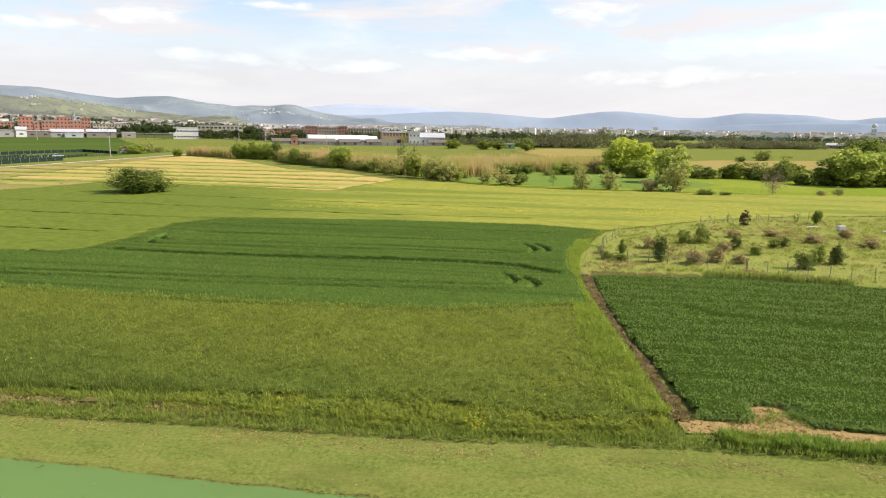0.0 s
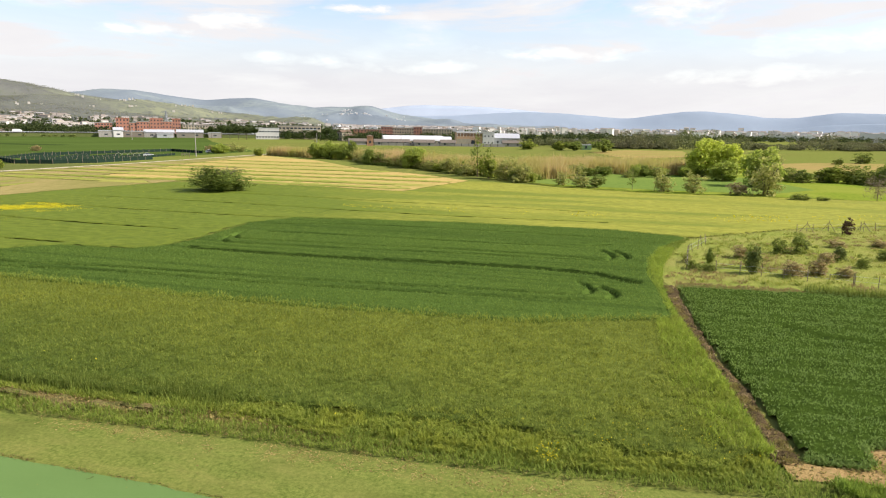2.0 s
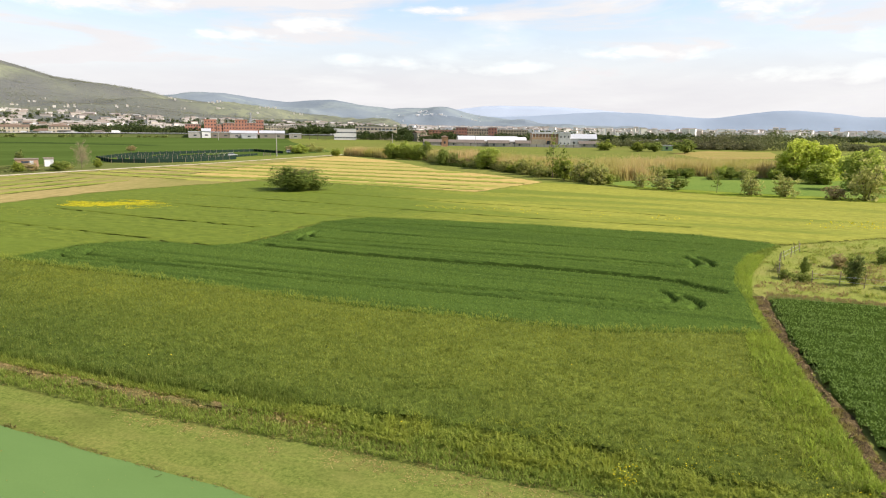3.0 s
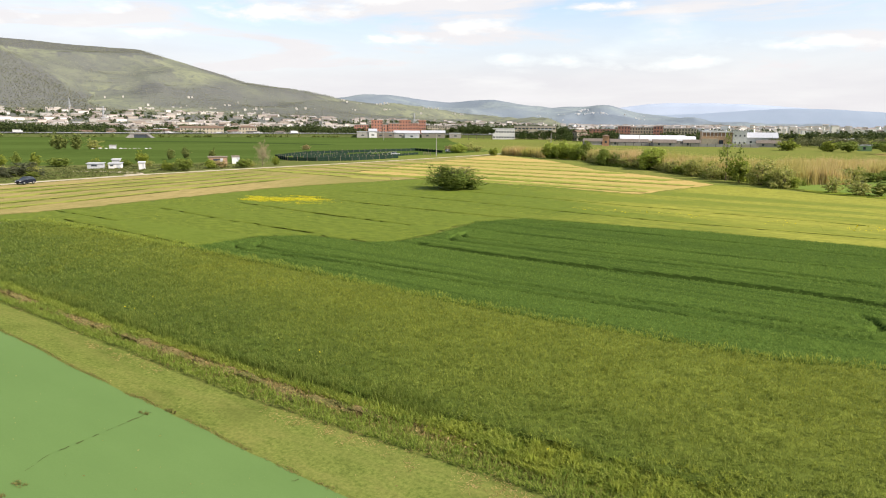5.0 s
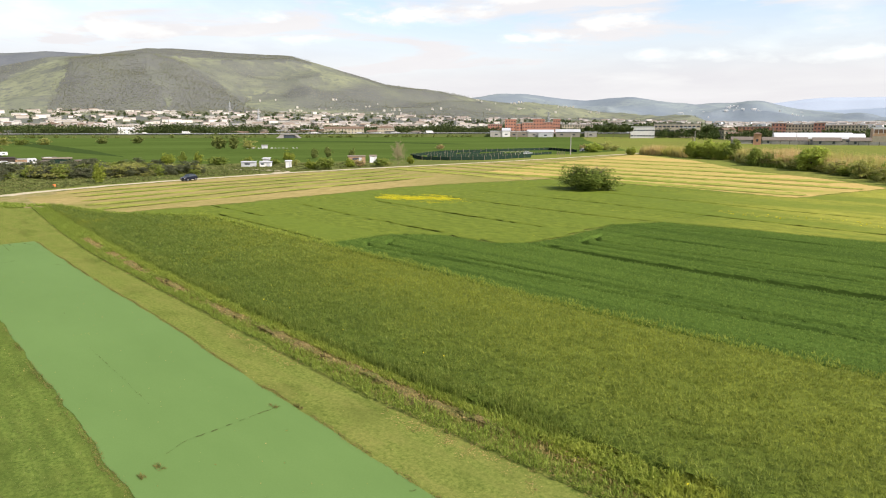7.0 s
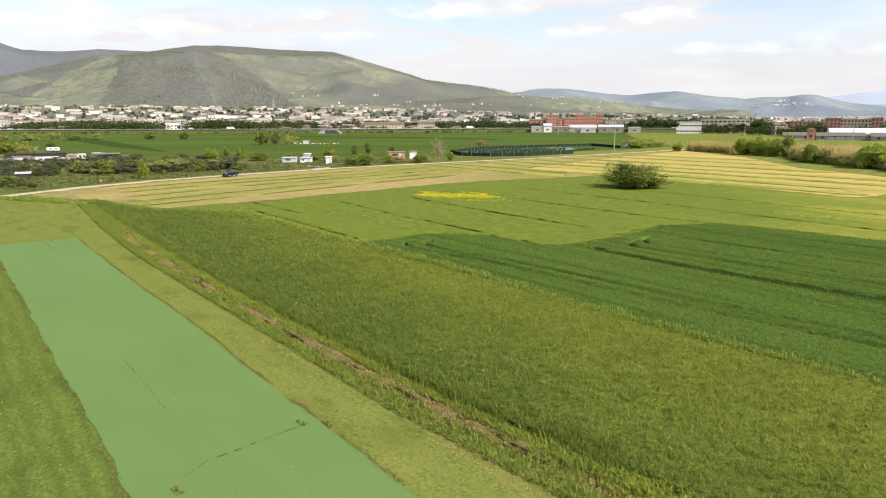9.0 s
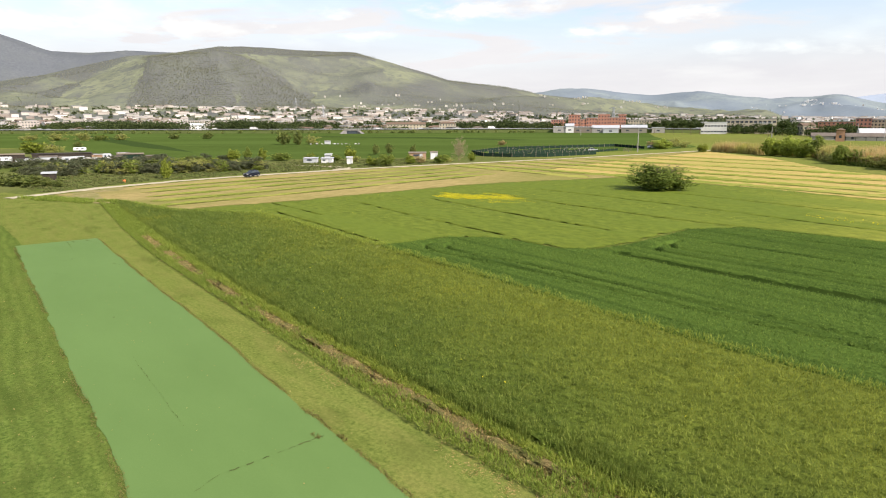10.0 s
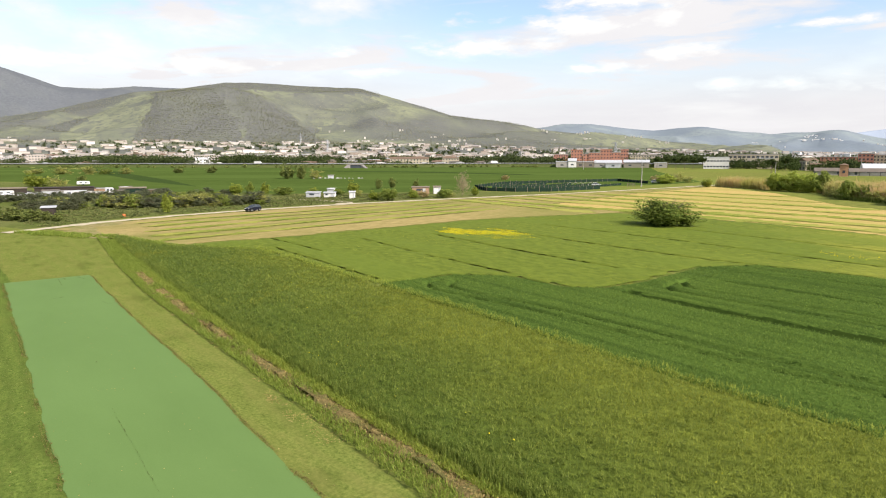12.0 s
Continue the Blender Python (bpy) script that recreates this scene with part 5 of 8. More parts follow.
leaves("field_margin_grass", [(-79, 51.6), (-52, 47.7), (-36, 45.3), (-22.5, 42.7), (-6.7, 40.8), (0.6, 40.3), (9.2, 42.3), (9.4, 43.1), (0.6, 41.1), (-6.7, 41.6), (-22.5, 43.5), (-36, 46.1), (-52, 48.6), (-79, 52.4)], 2800, 0.60, 0.22, 0.03, L_MARGIN, "tall pale grass between barley and wheat", 3, category="grass", uneven=0.9, up=(0.6, 1.4), scale=0.9, ragged=0.15)
leaves("ditch_bank_grass", [(9.7, 25.3), (10.2, 35.8), (10.5, 43), (8.9, 42.4), (7.6, 34), (6.4, 26)], 6500, 0.50, 0.30, 0.034, L_FRINGE, "bright green grass leaning along the ditch bank", 5, category="grass", uneven=0.7, up=(0.3, 1.2), keep=lambda x, y: smooth((x - 6.2) / 3.6) ** 1.5)
leaves("ditch_bank_grass", [(10.1, 43), (10.55, 43), (11.5, 53), (13.0, 60), (16.2, 69.5), (14.6, 70), (12.0, 62), (10.9, 56), (10.75, 51.4)], 3000, 0.34, 0.26, 0.036, L_FRINGE, "bright green grass leaning along the ditch bank", 5, category="grass", uneven=0.9, up=(0.2, 1.1))
leaves("meadow_grass", [(12.0, 53.0), (11.9, 60), (14.6, 68), (19.6, 76.6), (36, 87.6), (50, 92), (75, 96), (75, 47), (60, 44), (35, 49.4), (22, 52.2)], 30000, 0.20, 0.15, 0.036, L_MEADOW, "rough yellowish meadow grass", 4, category="grass", uneven=1.3, scale=0.35, up=(0.1, 1.1))
blades("field_margin_reeds", [(22, 52.2), (28.2, 51.0), (33, 50.0), (33, 50.8), (28.2, 51.8), (22, 52.9)], 900, 0.6, 1.0, 0.06, L_BUSH, "dark grass strip at the field's top edge", 4, 0.4, 0.2)
leaves("young_crop", FIELD_C, 50000, 0.19, 0.24, 0.07, young_leaves(), "short yellow-green young crop", 3, LINES_C, 0.36, uneven=0.6, scale=0.4, up=(0.0, 0.6))
tussocks("ditch_straw", [(9.9, 25.4), (10.2, 36), (10.6, 43), (11.5, 52.6), (12.1, 52.6), (11.1, 43), (10.8, 36), (10.6, 25.4)], 620, 0.24, 0.22, 26, L_DRYGRASS, "flattened straw and dead grass in the ditch", width=0.026, keep=lambda x, y: smooth((fnoise(x, y, 0.6, 93) - 0.3) * 4))
leaves("verge_sward", [(-73, 36.3), (-53.8, 32.7), (-37.9, 30.0), (-28.8, 28.8), (-19.5, 27.5), (-8, 26.5), (-8, 25.9), (-19.5, 26.9), (-28.8, 28.1), (-37.9, 29.3), (-53.8, 32.0), (-73, 35.6)], 9000, 0.24, 0.16, 0.03, L_MARGIN, "pale green grass between ditch and barley", 4, category="grass", uneven=0.9, up=(0.2, 1.2))
tussocks("ditch_stalks", [(-74, 35.9), (-74, 34.6), (-53.8, 31.3), (-37.9, 28.7), (-28.8, 27.5), (-19.5, 26.3), (-8, 25.3), (-8, 25.9), (-19.5, 26.9), (-28.8, 28.1), (-37.9, 29.3), (-53.8, 32.0)], 620, 0.20, 0.26, 22, L_DRYGRASS, "standing dead stalks along the field ditch", width=0.02, keep=lambda x, y: smooth((fnoise(x, y, 0.45, 44) - 0.34) * 5))
L_TUFT = leaf_mat("meadow_tufts", [(0.20, 0.250, 0.042), (0.295, 0.330, 0.064), (0.385, 0.375, 0.100)], translucent=0.5)
L_HAYTUFT = leaf_mat("dry_tufts", [(0.23, 0.175, 0.075), (0.33, 0.25, 0.11), (0.30, 0.27, 0.085)], translucent=0.45)
MEADOW_IN = [(13.0, 54), (12.6, 60), (15.4, 68), (20, 76), (36, 86.5), (50, 91), (75, 95), (75, 48), (60, 45.5), (35, 50.6), (22, 53.4)]
tussocks("meadow_tussocks", MEADOW_IN, 1200, 0.55, 0.42, 26, L_TUFT, "rounded green tussocks in the rough meadow", keep=lambda x, y: smooth((fnoise(x, y, 0.12, 81) - 0.3) * 4), width=0.05)
tussocks("dry_tussocks", MEADOW_IN, 850, 0.6, 0.36, 24, L_HAYTUFT, "dry tan and rusty tussocks in the rough meadow", keep=lambda x, y: smooth((fnoise(x, y, 0.14, 83) - 0.42) * 6), width=0.05)
tussocks("dry_tussocks", [(12.6, 52.9), (22, 52.3), (22, 53.3), (12.8, 54.2)], 150, 0.4, 0.34, 26, L_HAYTUFT, "dry tan grass along the crop's top edge", width=0.04)
tussocks("verge_clumps", [(-11, 26.0), (0, 24.6), (9.4, 24.6), (9.8, 31), (7, 31), (2, 27.6), (-11, 27.6)], 300, 0.34, 0.46, 70, L_RANK, "tall bushy weeds at the barley's corner", keep=lambda x, y: smooth((fnoise(x, y, 0.6, 85) - 0.3) * 5), width=0.038)
tussocks("verge_clumps", [(-74, 37.2), (-53, 33.4), (-30, 29.6), (-11, 27.4), (-11, 25.6), (-30, 27.2), (-53, 30.7), (-74, 34.6)], 520, 0.30, 0.42, 34, L_VERGE, "green weed clumps along the field ditch", keep=lambda x, y: smooth((fnoise(x, y, 0.5, 87) - 0.35) * 5) * (line_dist(SOIL_LINES[0], x, y) > 0.5), width=0.03)
tussocks("rank_tussocks", [(-129, 40), (-135, 52), (-138, 66), (-139, 90), (-137, 112), (-133, 142), (-150, 150), (-176, 122), (-160, 92), (-168, 60), (-160, 40)], 1400, 0.9, 0.45, 18, leaf_mat("rank_tufts", [(0.10, 0.125, 0.038), (0.155, 0.172, 0.056), (0.21, 0.21, 0.08)], translucent=0.5), "olive tussocks of rank grass beside the track", width=0.12)
tussocks("track_verge", [(-107.5, 43.6), (-100, 43.4), (-91, 45.2), (-79, 51.2), (-79, 52.6), (-91, 46.6), (-104, 45.6), (-109, 44.6), (-122, 38.5), (-126, 35), (-118, 36.5), (-108, 40.5)], 500, 0.7, 0.45, 22, L_VERGE, "uneven green grass at the corner of the crops", width=0.07)
flecks("worn_earth_clods", [(10.0, 24.4), (12.4, 24.0), (17.4, 23.1), (30, 20.6), (30, 21.4), (17.4, 23.9), (14.8, 24.6), (14.5, 26.6), (12.9, 26.6), (12.4, 25.1), (10.2, 25.5)], 2600, 0.05, 0.08, 0.16, L_DRYGRASS, "dry straw and clods on the bare earth", "litter")
leaves("worn_patch_grass", [(12.6, 24.9), (15.3, 24.5), (15.2, 26.8), (14.4, 27.1), (13.3, 26.9)], 260, 0.22, 0.22, 0.025, L_WEED, "sparse grass on the bare patch", 5, category="grass", uneven=1.2, up=(0.3, 1.3), keep=lambda x, y: smooth((fnoise(x, y, 1.1, 8) - 0.4) * 5))
flecks("ditch_clods", [(9.8, 25.2), (10.1, 36), (10.5, 43), (11.4, 53), (12.4, 53), (11.4, 43), (11.0, 36), (10.8, 25.2)], 700, 0.05, 0.06, 0.18, leaf_mat("earth_clods", [(0.10, 0.075, 0.035), (0.21, 0.155, 0.075), (0.34, 0.27, 0.135)], translucent=0.05), "crumbled earth and dead grass in the ditch", "litter")
tussocks("corner_tussocks", [(11.2, 50), (12.6, 60), (16.4, 70), (19.4, 76.6), (17, 76.8), (13.8, 69), (11.2, 58), (10.9, 51)], 260, 0.40, 0.36, 30, L_VERGE, "lush green tussocks on the path's corner", width=0.04)
flecks("rape_flowers", [(-80, 80), (-79, 90), (-60, 92), (-58, 80), (-68, 78)], 26000, 0.045, 0.10, 0.24, L_YELLOW, "patch of bright yellow rape in flower", keep=lambda x, y: (0.10 + 0.90 * smooth((fnoise(x * 0.4, y, 0.45, 4) - 0.34) * 4)) * smooth(1.1 * (1.0 - ((x + 69) / 10) ** 2 - ((y - 85) / 6.5) ** 2) + 3.2 * (fnoise(x * 0.6, y, 0.25, 24) - 0.52)))
flecks("rape_flowers", [(-30, 96), (30, 92), (60, 100), (55, 104), (20, 98), (-30, 100)], 900, 0.08, 0.15, 0.25, L_YELLOW, "thin band of yellow flowers in the field", keep=lambda x, y: smooth((fnoise(x, y, 0.2, 14) - 0.45) * 6))
flecks("yellow_weeds", [(1.0, 23.7), (1.8, 23.7), (1.8, 24.6), (1.0, 24.6)], 75, 0.03, 0.35, 0.85, L_YELLOW, "clump of yellow flowering weeds")
flecks("yellow_weeds", [(-100, 42), (-8, 26), (4, 26), (4, 34), (-90, 47)], 260, 0.03, 0.5, 0.62, L_YELLOW, "sparse yellow flowers among the barley", keep=lambda x, y: smooth((fnoise(x, y, 0.3, 24) - 0.5) * 8))
flecks("yellow_weeds", [(2.0, 24.2), (9, 24.5), (9, 27), (2.0, 27)], 70, 0.025, 0.4, 0.8, L_YELLOW, "sparse yellow flowers in the weeds", keep=lambda x, y: smooth((fnoise(x, y, 0.8, 24) - 0.45) * 8))
flecks("mown_daisies", [(-60, 5), (-10, 0), (15, 19), (-5, 22.5), (-60, 27)], 1200, 0.03, 0.03, 0.07, L_DRYGRASS, "dry clippings scattered on the mown grass", "clippings")
L_DRYTURF = leaf_mat("dry_turf", [(0.22, 0.19, 0.055), (0.32, 0.255, 0.09), (0.42, 0.32, 0.13)], translucent=0.4)
L_SWARD = leaf_mat("sward_blades", [(0.085, 0.122, 0.028), (0.135, 0.178, 0.045), (0.20, 0.22, 0.075)], (0.13, 0.15, 0.04), 0.5)
blades("long_turf_grass", [(-70, 23), (-42, 18.5), (-15, 14), (5, 11), (5, 2), (-30, 4), (-75, 14)], 36000, 0.05, 0.09, 0.03, L_SWARD, "coarse turf beside the runway", 2, 0.5, 0.08, z0=0.03)
tussocks("dry_turf_edge", [(-34, 27.2), (-20.6, 25.3), (-9.4, 24.4), (0, 23.4), (9.3, 22.9), (17, 21.9), (30, 19.8), (50, 16.2), (50, 15.0), (30, 18.6), (17, 20.4), (9.3, 21.4), (0, 22.0), (-9.4, 23.2), (-20.6, 24.5), (-34, 26.6)], 2600, 0.36, 0.05, 22, L_DRYTURF, "straw-coloured dry tufts at the edge of the mown grass", keep=lambda x, y: smooth((fnoise(x, y, 0.35, 97) - 0.34) * 5), width=0.03)
tussocks("mown_edge", [(-60, 32.0), (-33.3, 27.7), (-9.4, 24.9), (9.3, 23.7), (9.3, 23.2), (-9.4, 24.2), (-33.3, 27.0), (-60, 31.3)], 700, 0.25, 0.10, 16, L_DRYGRASS, "dry clippings along the edge of the mown strip", width=0.02, keep=lambda x, y: smooth((fnoise(x, y, 0.3, 91) - 0.4) * 5))
L_EDGE = leaf_mat("edge_litter", [(0.12, 0.10, 0.035), (0.21, 0.18, 0.06), (0.15, 0.175, 0.04)])
RIM_U = [-79.4 + 0.5 * k for k in range(170)]
for side in (0, 1):                       # the rim of the carpet, overgrown and brown
    inner = [tuple(float(c) for c in xy(u, carpet_rims(u)[side] + (-0.07 if side else 0.07))) for u in RIM_U]
    outer = [tuple(float(c) for c in xy(u, carpet_rims(u)[side] + (0.20 if side else -0.22))) for u in RIM_U]
    leaves("carpet_edge_grass", inner + outer[::-1], 4200, 0.07, 0.07, 0.025, L_EDGE, "brown dry grass along the carpet's edge", 4, category="grass", up=(0.0, 0.9), keep=lambda x, y: smooth((fnoise(x, y, 0.5, 3) - 0.30) * 5))

leaves("meadow_rim_grass", [(14.0, 70), (19.6, 76.9), (36, 87.7), (50, 92.6), (75, 97.2), (75, 98.6), (50, 94.2), (35.6, 89.3), (19.2, 78.4), (12, 81.6), (12, 80.4), (18.2, 76.6), (13, 70)], 3000, 0.20, 0.20, 0.04, L_MEADOW, "pale grass along the meadow's rim", 4, category="grass", uneven=1.0, up=(0.0, 0.7))
leaves("bean_crop_edge", [(10.75, 25.5), (12.7, 25.1), (13.3, 25.5), (13.6, 26.7), (14.4, 27.0), (15.2, 26.7), (15.1, 25.8), (15.5, 24.75), (17.9, 24.25), (50, 18.65), (50, 19.1), (18, 24.7), (15.8, 25.2), (15.5, 26.9), (14.4, 27.5), (13.2, 27.1), (13.0, 25.9), (11.1, 26.1)], 4200, 0.24, 0.16, 0.035, L_BEAN, "ragged edge of the leafy crop", 6, category="crop", uneven=0.8, up=(0.0, 1.1))

for x, y, w in ((-22.05, 16.5, 0.3), (-21.9, 15.8, 0.2), (-23.0, 22.1, 0.28), (-22.2, 22.7, 0.3)):
    leaves("carpet_weed", [(x - w, y - w * 0.4), (x + w, y - w * 0.4), (x + w, y + w * 0.4), (x - w, y + w * 0.4)], 36, 0.12, 0.12, 0.025, L_EDGE, "brownish weeds in a tear of the carpet", 4, category="weeds", up=(0.1, 1.2))

# ---- trees and shrubs ----


def crown_mesh(name, mat, seed, clumps, leaves, size, flat=1.0, hollow=0.35, ragged=0.25, top=1.0, low=0.12):
    """A crown in a unit box (1 high, 1 wide): leaves gathered in clumps with gaps between them."""
    r = np.random.default_rng(seed)
    c = r.normal(size=(clumps * 4, 3))
    c /= np.linalg.norm(c, axis=1)[:, None]
    c *= (hollow + (1 - hollow) * r.uniform(0, 1, len(c)) ** 0.6)[:, None]
    shape = 0.75 + ragged * np.sin(c[:, 0] * 5 + seed) * np.cos(c[:, 1] * 4 + seed * 2) + ragged * r.uniform(-0.6, 0.6, len(c))
    c *= shape[:, None]
    c = c[:clumps]
    t = (c[:, 2] - c[:, 2].min()) / (c[:, 2].max() - c[:, 2].min())
    wide = np.abs(c[:, :2]).max()
    full = np.where(t < 0.35, 0.8 + 0.57 * t, 1.0)         # broad down to the foot
    cen = np.stack([c[:, 0] / wide * 0.42 * full, c[:, 1] / wide * 0.42 * full, low + (0.9 - low) * t ** 1.15], -1)
    rad = r.uniform(0.08, 0.16, len(cen))
    n = len(cen) * leaves
    k = np.repeat(np.arange(len(cen)), leaves)
    d = r.normal(size=(n, 3))
    d /= np.linalg.norm(d, axis=1)[:, None]
    p = cen[k] + d * (rad[k] * r.uniform(0.45, 1.0, n))[:, None] * np.array([1, 1, 0.8])
    p[:, 2] = np.maximum(p[:, 2], 0.02)
    nrm = d + r.normal(size=(n, 3)) * 0.5 + np.array([0, 0, 0.4])
    nrm /= np.linalg.norm(nrm, axis=1)[:, None]
    a = np.cross(nrm, r.normal(size=(n, 3)))
    a /= np.linalg.norm(a, axis=1)[:, None]
    b = np.cross(nrm, a)
    s = (size * r.uniform(0.6, 1.3, n))[:, None]
    v = np.stack([p - a * s, p + a * s * 0.8 - b * s * 0.75, p + a * s * 0.8 + b * s * 0.75], 1)
    return mesh_from(name, v.reshape(-1, 3), np.arange(3 * n).reshape(n, 3), mat)


def limb(verts, faces, p, q, r0, r1, sides=5):
    p, q = Vector(p), Vector(q)
    d = (q - p).normalized()
    a = d.orthogonal().normalized()
    b = d.cross(a)
    s = len(verts)
    for c, r in ((p, r0), (q, r1)):
        for k in range(sides):
            t = 2 * math.pi * k / sides
            verts.append(tuple(c + a * (r * math.cos(t)) + b * (r * math.sin(t))))
    for k in range(sides):
        j = (k + 1) % sides
        faces.append((s + k, s + j, s + sides + j, s + sides + k))
    faces.append(tuple(s + sides + k for k in range(sides)))


def trunk_mesh(name, seed, stems, thick, height, twigs=0):
    r = random.Random(seed)
    v, f = [], []
    for k in range(stems):
        a = 2 * math.pi * k / stems + r.uniform(-0.4, 0.4)
        out = 0.0 if stems == 1 else 0.16
        p = Vector((0.03 * math.cos(a) * (stems > 1), 0.03 * math.sin(a) * (stems > 1), -0.02))
        q = Vector((out * math.cos(a) * 0.6, out * math.sin(a) * 0.6, height * 0.5))
        e = Vector((out * math.cos(a) * 1.4 + r.uniform(-0.04, 0.04), out * math.sin(a) * 1.4, height))
        limb(v, f, p, q, thick, thick * 0.75)
        limb(v, f, q, e, thick * 0.75, thick * 0.3)
        for j in range(4 + twigs):
            s = q.lerp(e, r.uniform(-0.2, 0.95))
            b = r.uniform(0, 2 * math.pi)
            g = r.uniform(0.12, 0.32)
            w = s + Vector((g * math.cos(b), g * math.sin(b), r.uniform(0.08, 0.26)))
            limb(v, f, s, w, thick * 0.4, thick * 0.1, 4)
            for _ in range(2 if twigs else 1):
                b2 = b + r.uniform(-0.9, 0.9)
                limb(v, f, s.lerp(w, 0.6), s.lerp(w, 0.6) + Vector((0.12 * math.cos(b2), 0.12 * math.sin(b2), r.uniform(0.05, 0.16))), thick * 0.2, thick * 0.05, 3)
    return mesh_from(name, np.array(v), f, M_BARK)


KINDS = {}


def kind_of(name, mat, clumps, leaves, size, stems, thick, height, low, variants=3, **more):
    KINDS[name] = [(crown_mesh("crown", mat, 100 * len(KINDS) + k, clumps, leaves, size, low=low, **more), trunk_mesh("trunk", 100 * len(KINDS) + k, stems, thick, height, 3 if leaves < 8 else 0)) for k in range(variants)]


kind_of("bigbush", leaf_mat("hazel_leaves", [(0.078, 0.116, 0.022), (0.150, 0.198, 0.036), (0.245, 0.295, 0.066)], translucent=0.45), 330, 70, 0.017, 12, 0.005, 0.9, 0.0, 1, ragged=0.55, hollow=0.25)
kind_of("bush", L_BUSH, 80, 22, 0.036, 5, 0.010, 0.6, 0.0)
kind_of("green", L_TREE, 110, 26, 0.034, 1, 0.025, 0.7, 0.10)
kind_of("lime", L_LIME, 110, 30, 0.036, 1, 0.025, 0.7, 0.08)
kind_of("fulllime", leaf_mat("bright_leaves", [(0.37, 0.44, 0.060), (0.51, 0.57, 0.080), (0.62, 0.66, 0.14)], translucent=0.58), 190, 60, 0.026, 1, 0.022, 0.7, 0.03, 2, hollow=0.6, ragged=0.16)
kind_of("dense", leaf_mat("dense_leaves", [(0.215, 0.275, 0.050), (0.350, 0.415, 0.075), (0.48, 0.52, 0.115)], translucent=0.58), 170, 46, 0.030, 3, 0.02, 0.6, 0.0, 3, hollow=0.5, ragged=0.2)
kind_of("grey", L_GREY, 74, 18, 0.036, 4, 0.012, 0.7, 0.0, hollow=0.2)
kind_of("olive", leaf_mat("olive_leaves", [(0.100, 0.115, 0.062), (0.130, 0.143, 0.076), (0.165, 0.174, 0.094)], translucent=0.55), 80, 26, 0.036, 4, 0.008, 0.6, 0.0, hollow=0.3, ragged=0.3)
kind_of("dark", L_THORN, 80, 20, 0.044, 1, 0.03, 0.7, 0.06)
kind_of("sparse", L_LIME, 26, 16, 0.030, 1, 0.014, 0.85, 0.25, ragged=0.4)
kind_of("bare", L_BARE, 110, 26, 0.012, 1, 0.014, 0.9, 0.10, hollow=0.15)
kind_of("rust", L_RUST, 70, 20, 0.040, 4, 0.010, 0.6, 0.0)
kind_of("purple", L_PURPLE, 45, 22, 0.045, 3, 0.014, 0.6, 0.0)
kind_of("pine", L_DARK, 46, 26, 0.045, 1, 0.022, 0.85, 0.62)
counter = [0]


def plant(kind, x, y, w, h, name, label, category="tree", group="", z=0.0):
    k = counter[0] = counter[0] + 1
    crown, trunk = KINDS[kind][k % len(KINDS[kind])]
    e = new(name)
    e.location, e.scale, e.rotation_euler = (x, y, z), (w, w, h), (0, 0, (k * 2.39996) % 6.283)
    tagged(e, label, category, group)
    part_mesh("trunk", trunk, e)
    part_mesh("crown", crown, e)
    return e


plant("dense", -129.5, 272.5, 8.5, 4.6, "bush", "dark green bush beside the parked car", "bush")
plant("bigbush", -54.2, 114.6, 13.8, 5.0, "hazel_bush", "large round green bush alone in the field", "bush")
HEDGE = "hedge along the reeds"
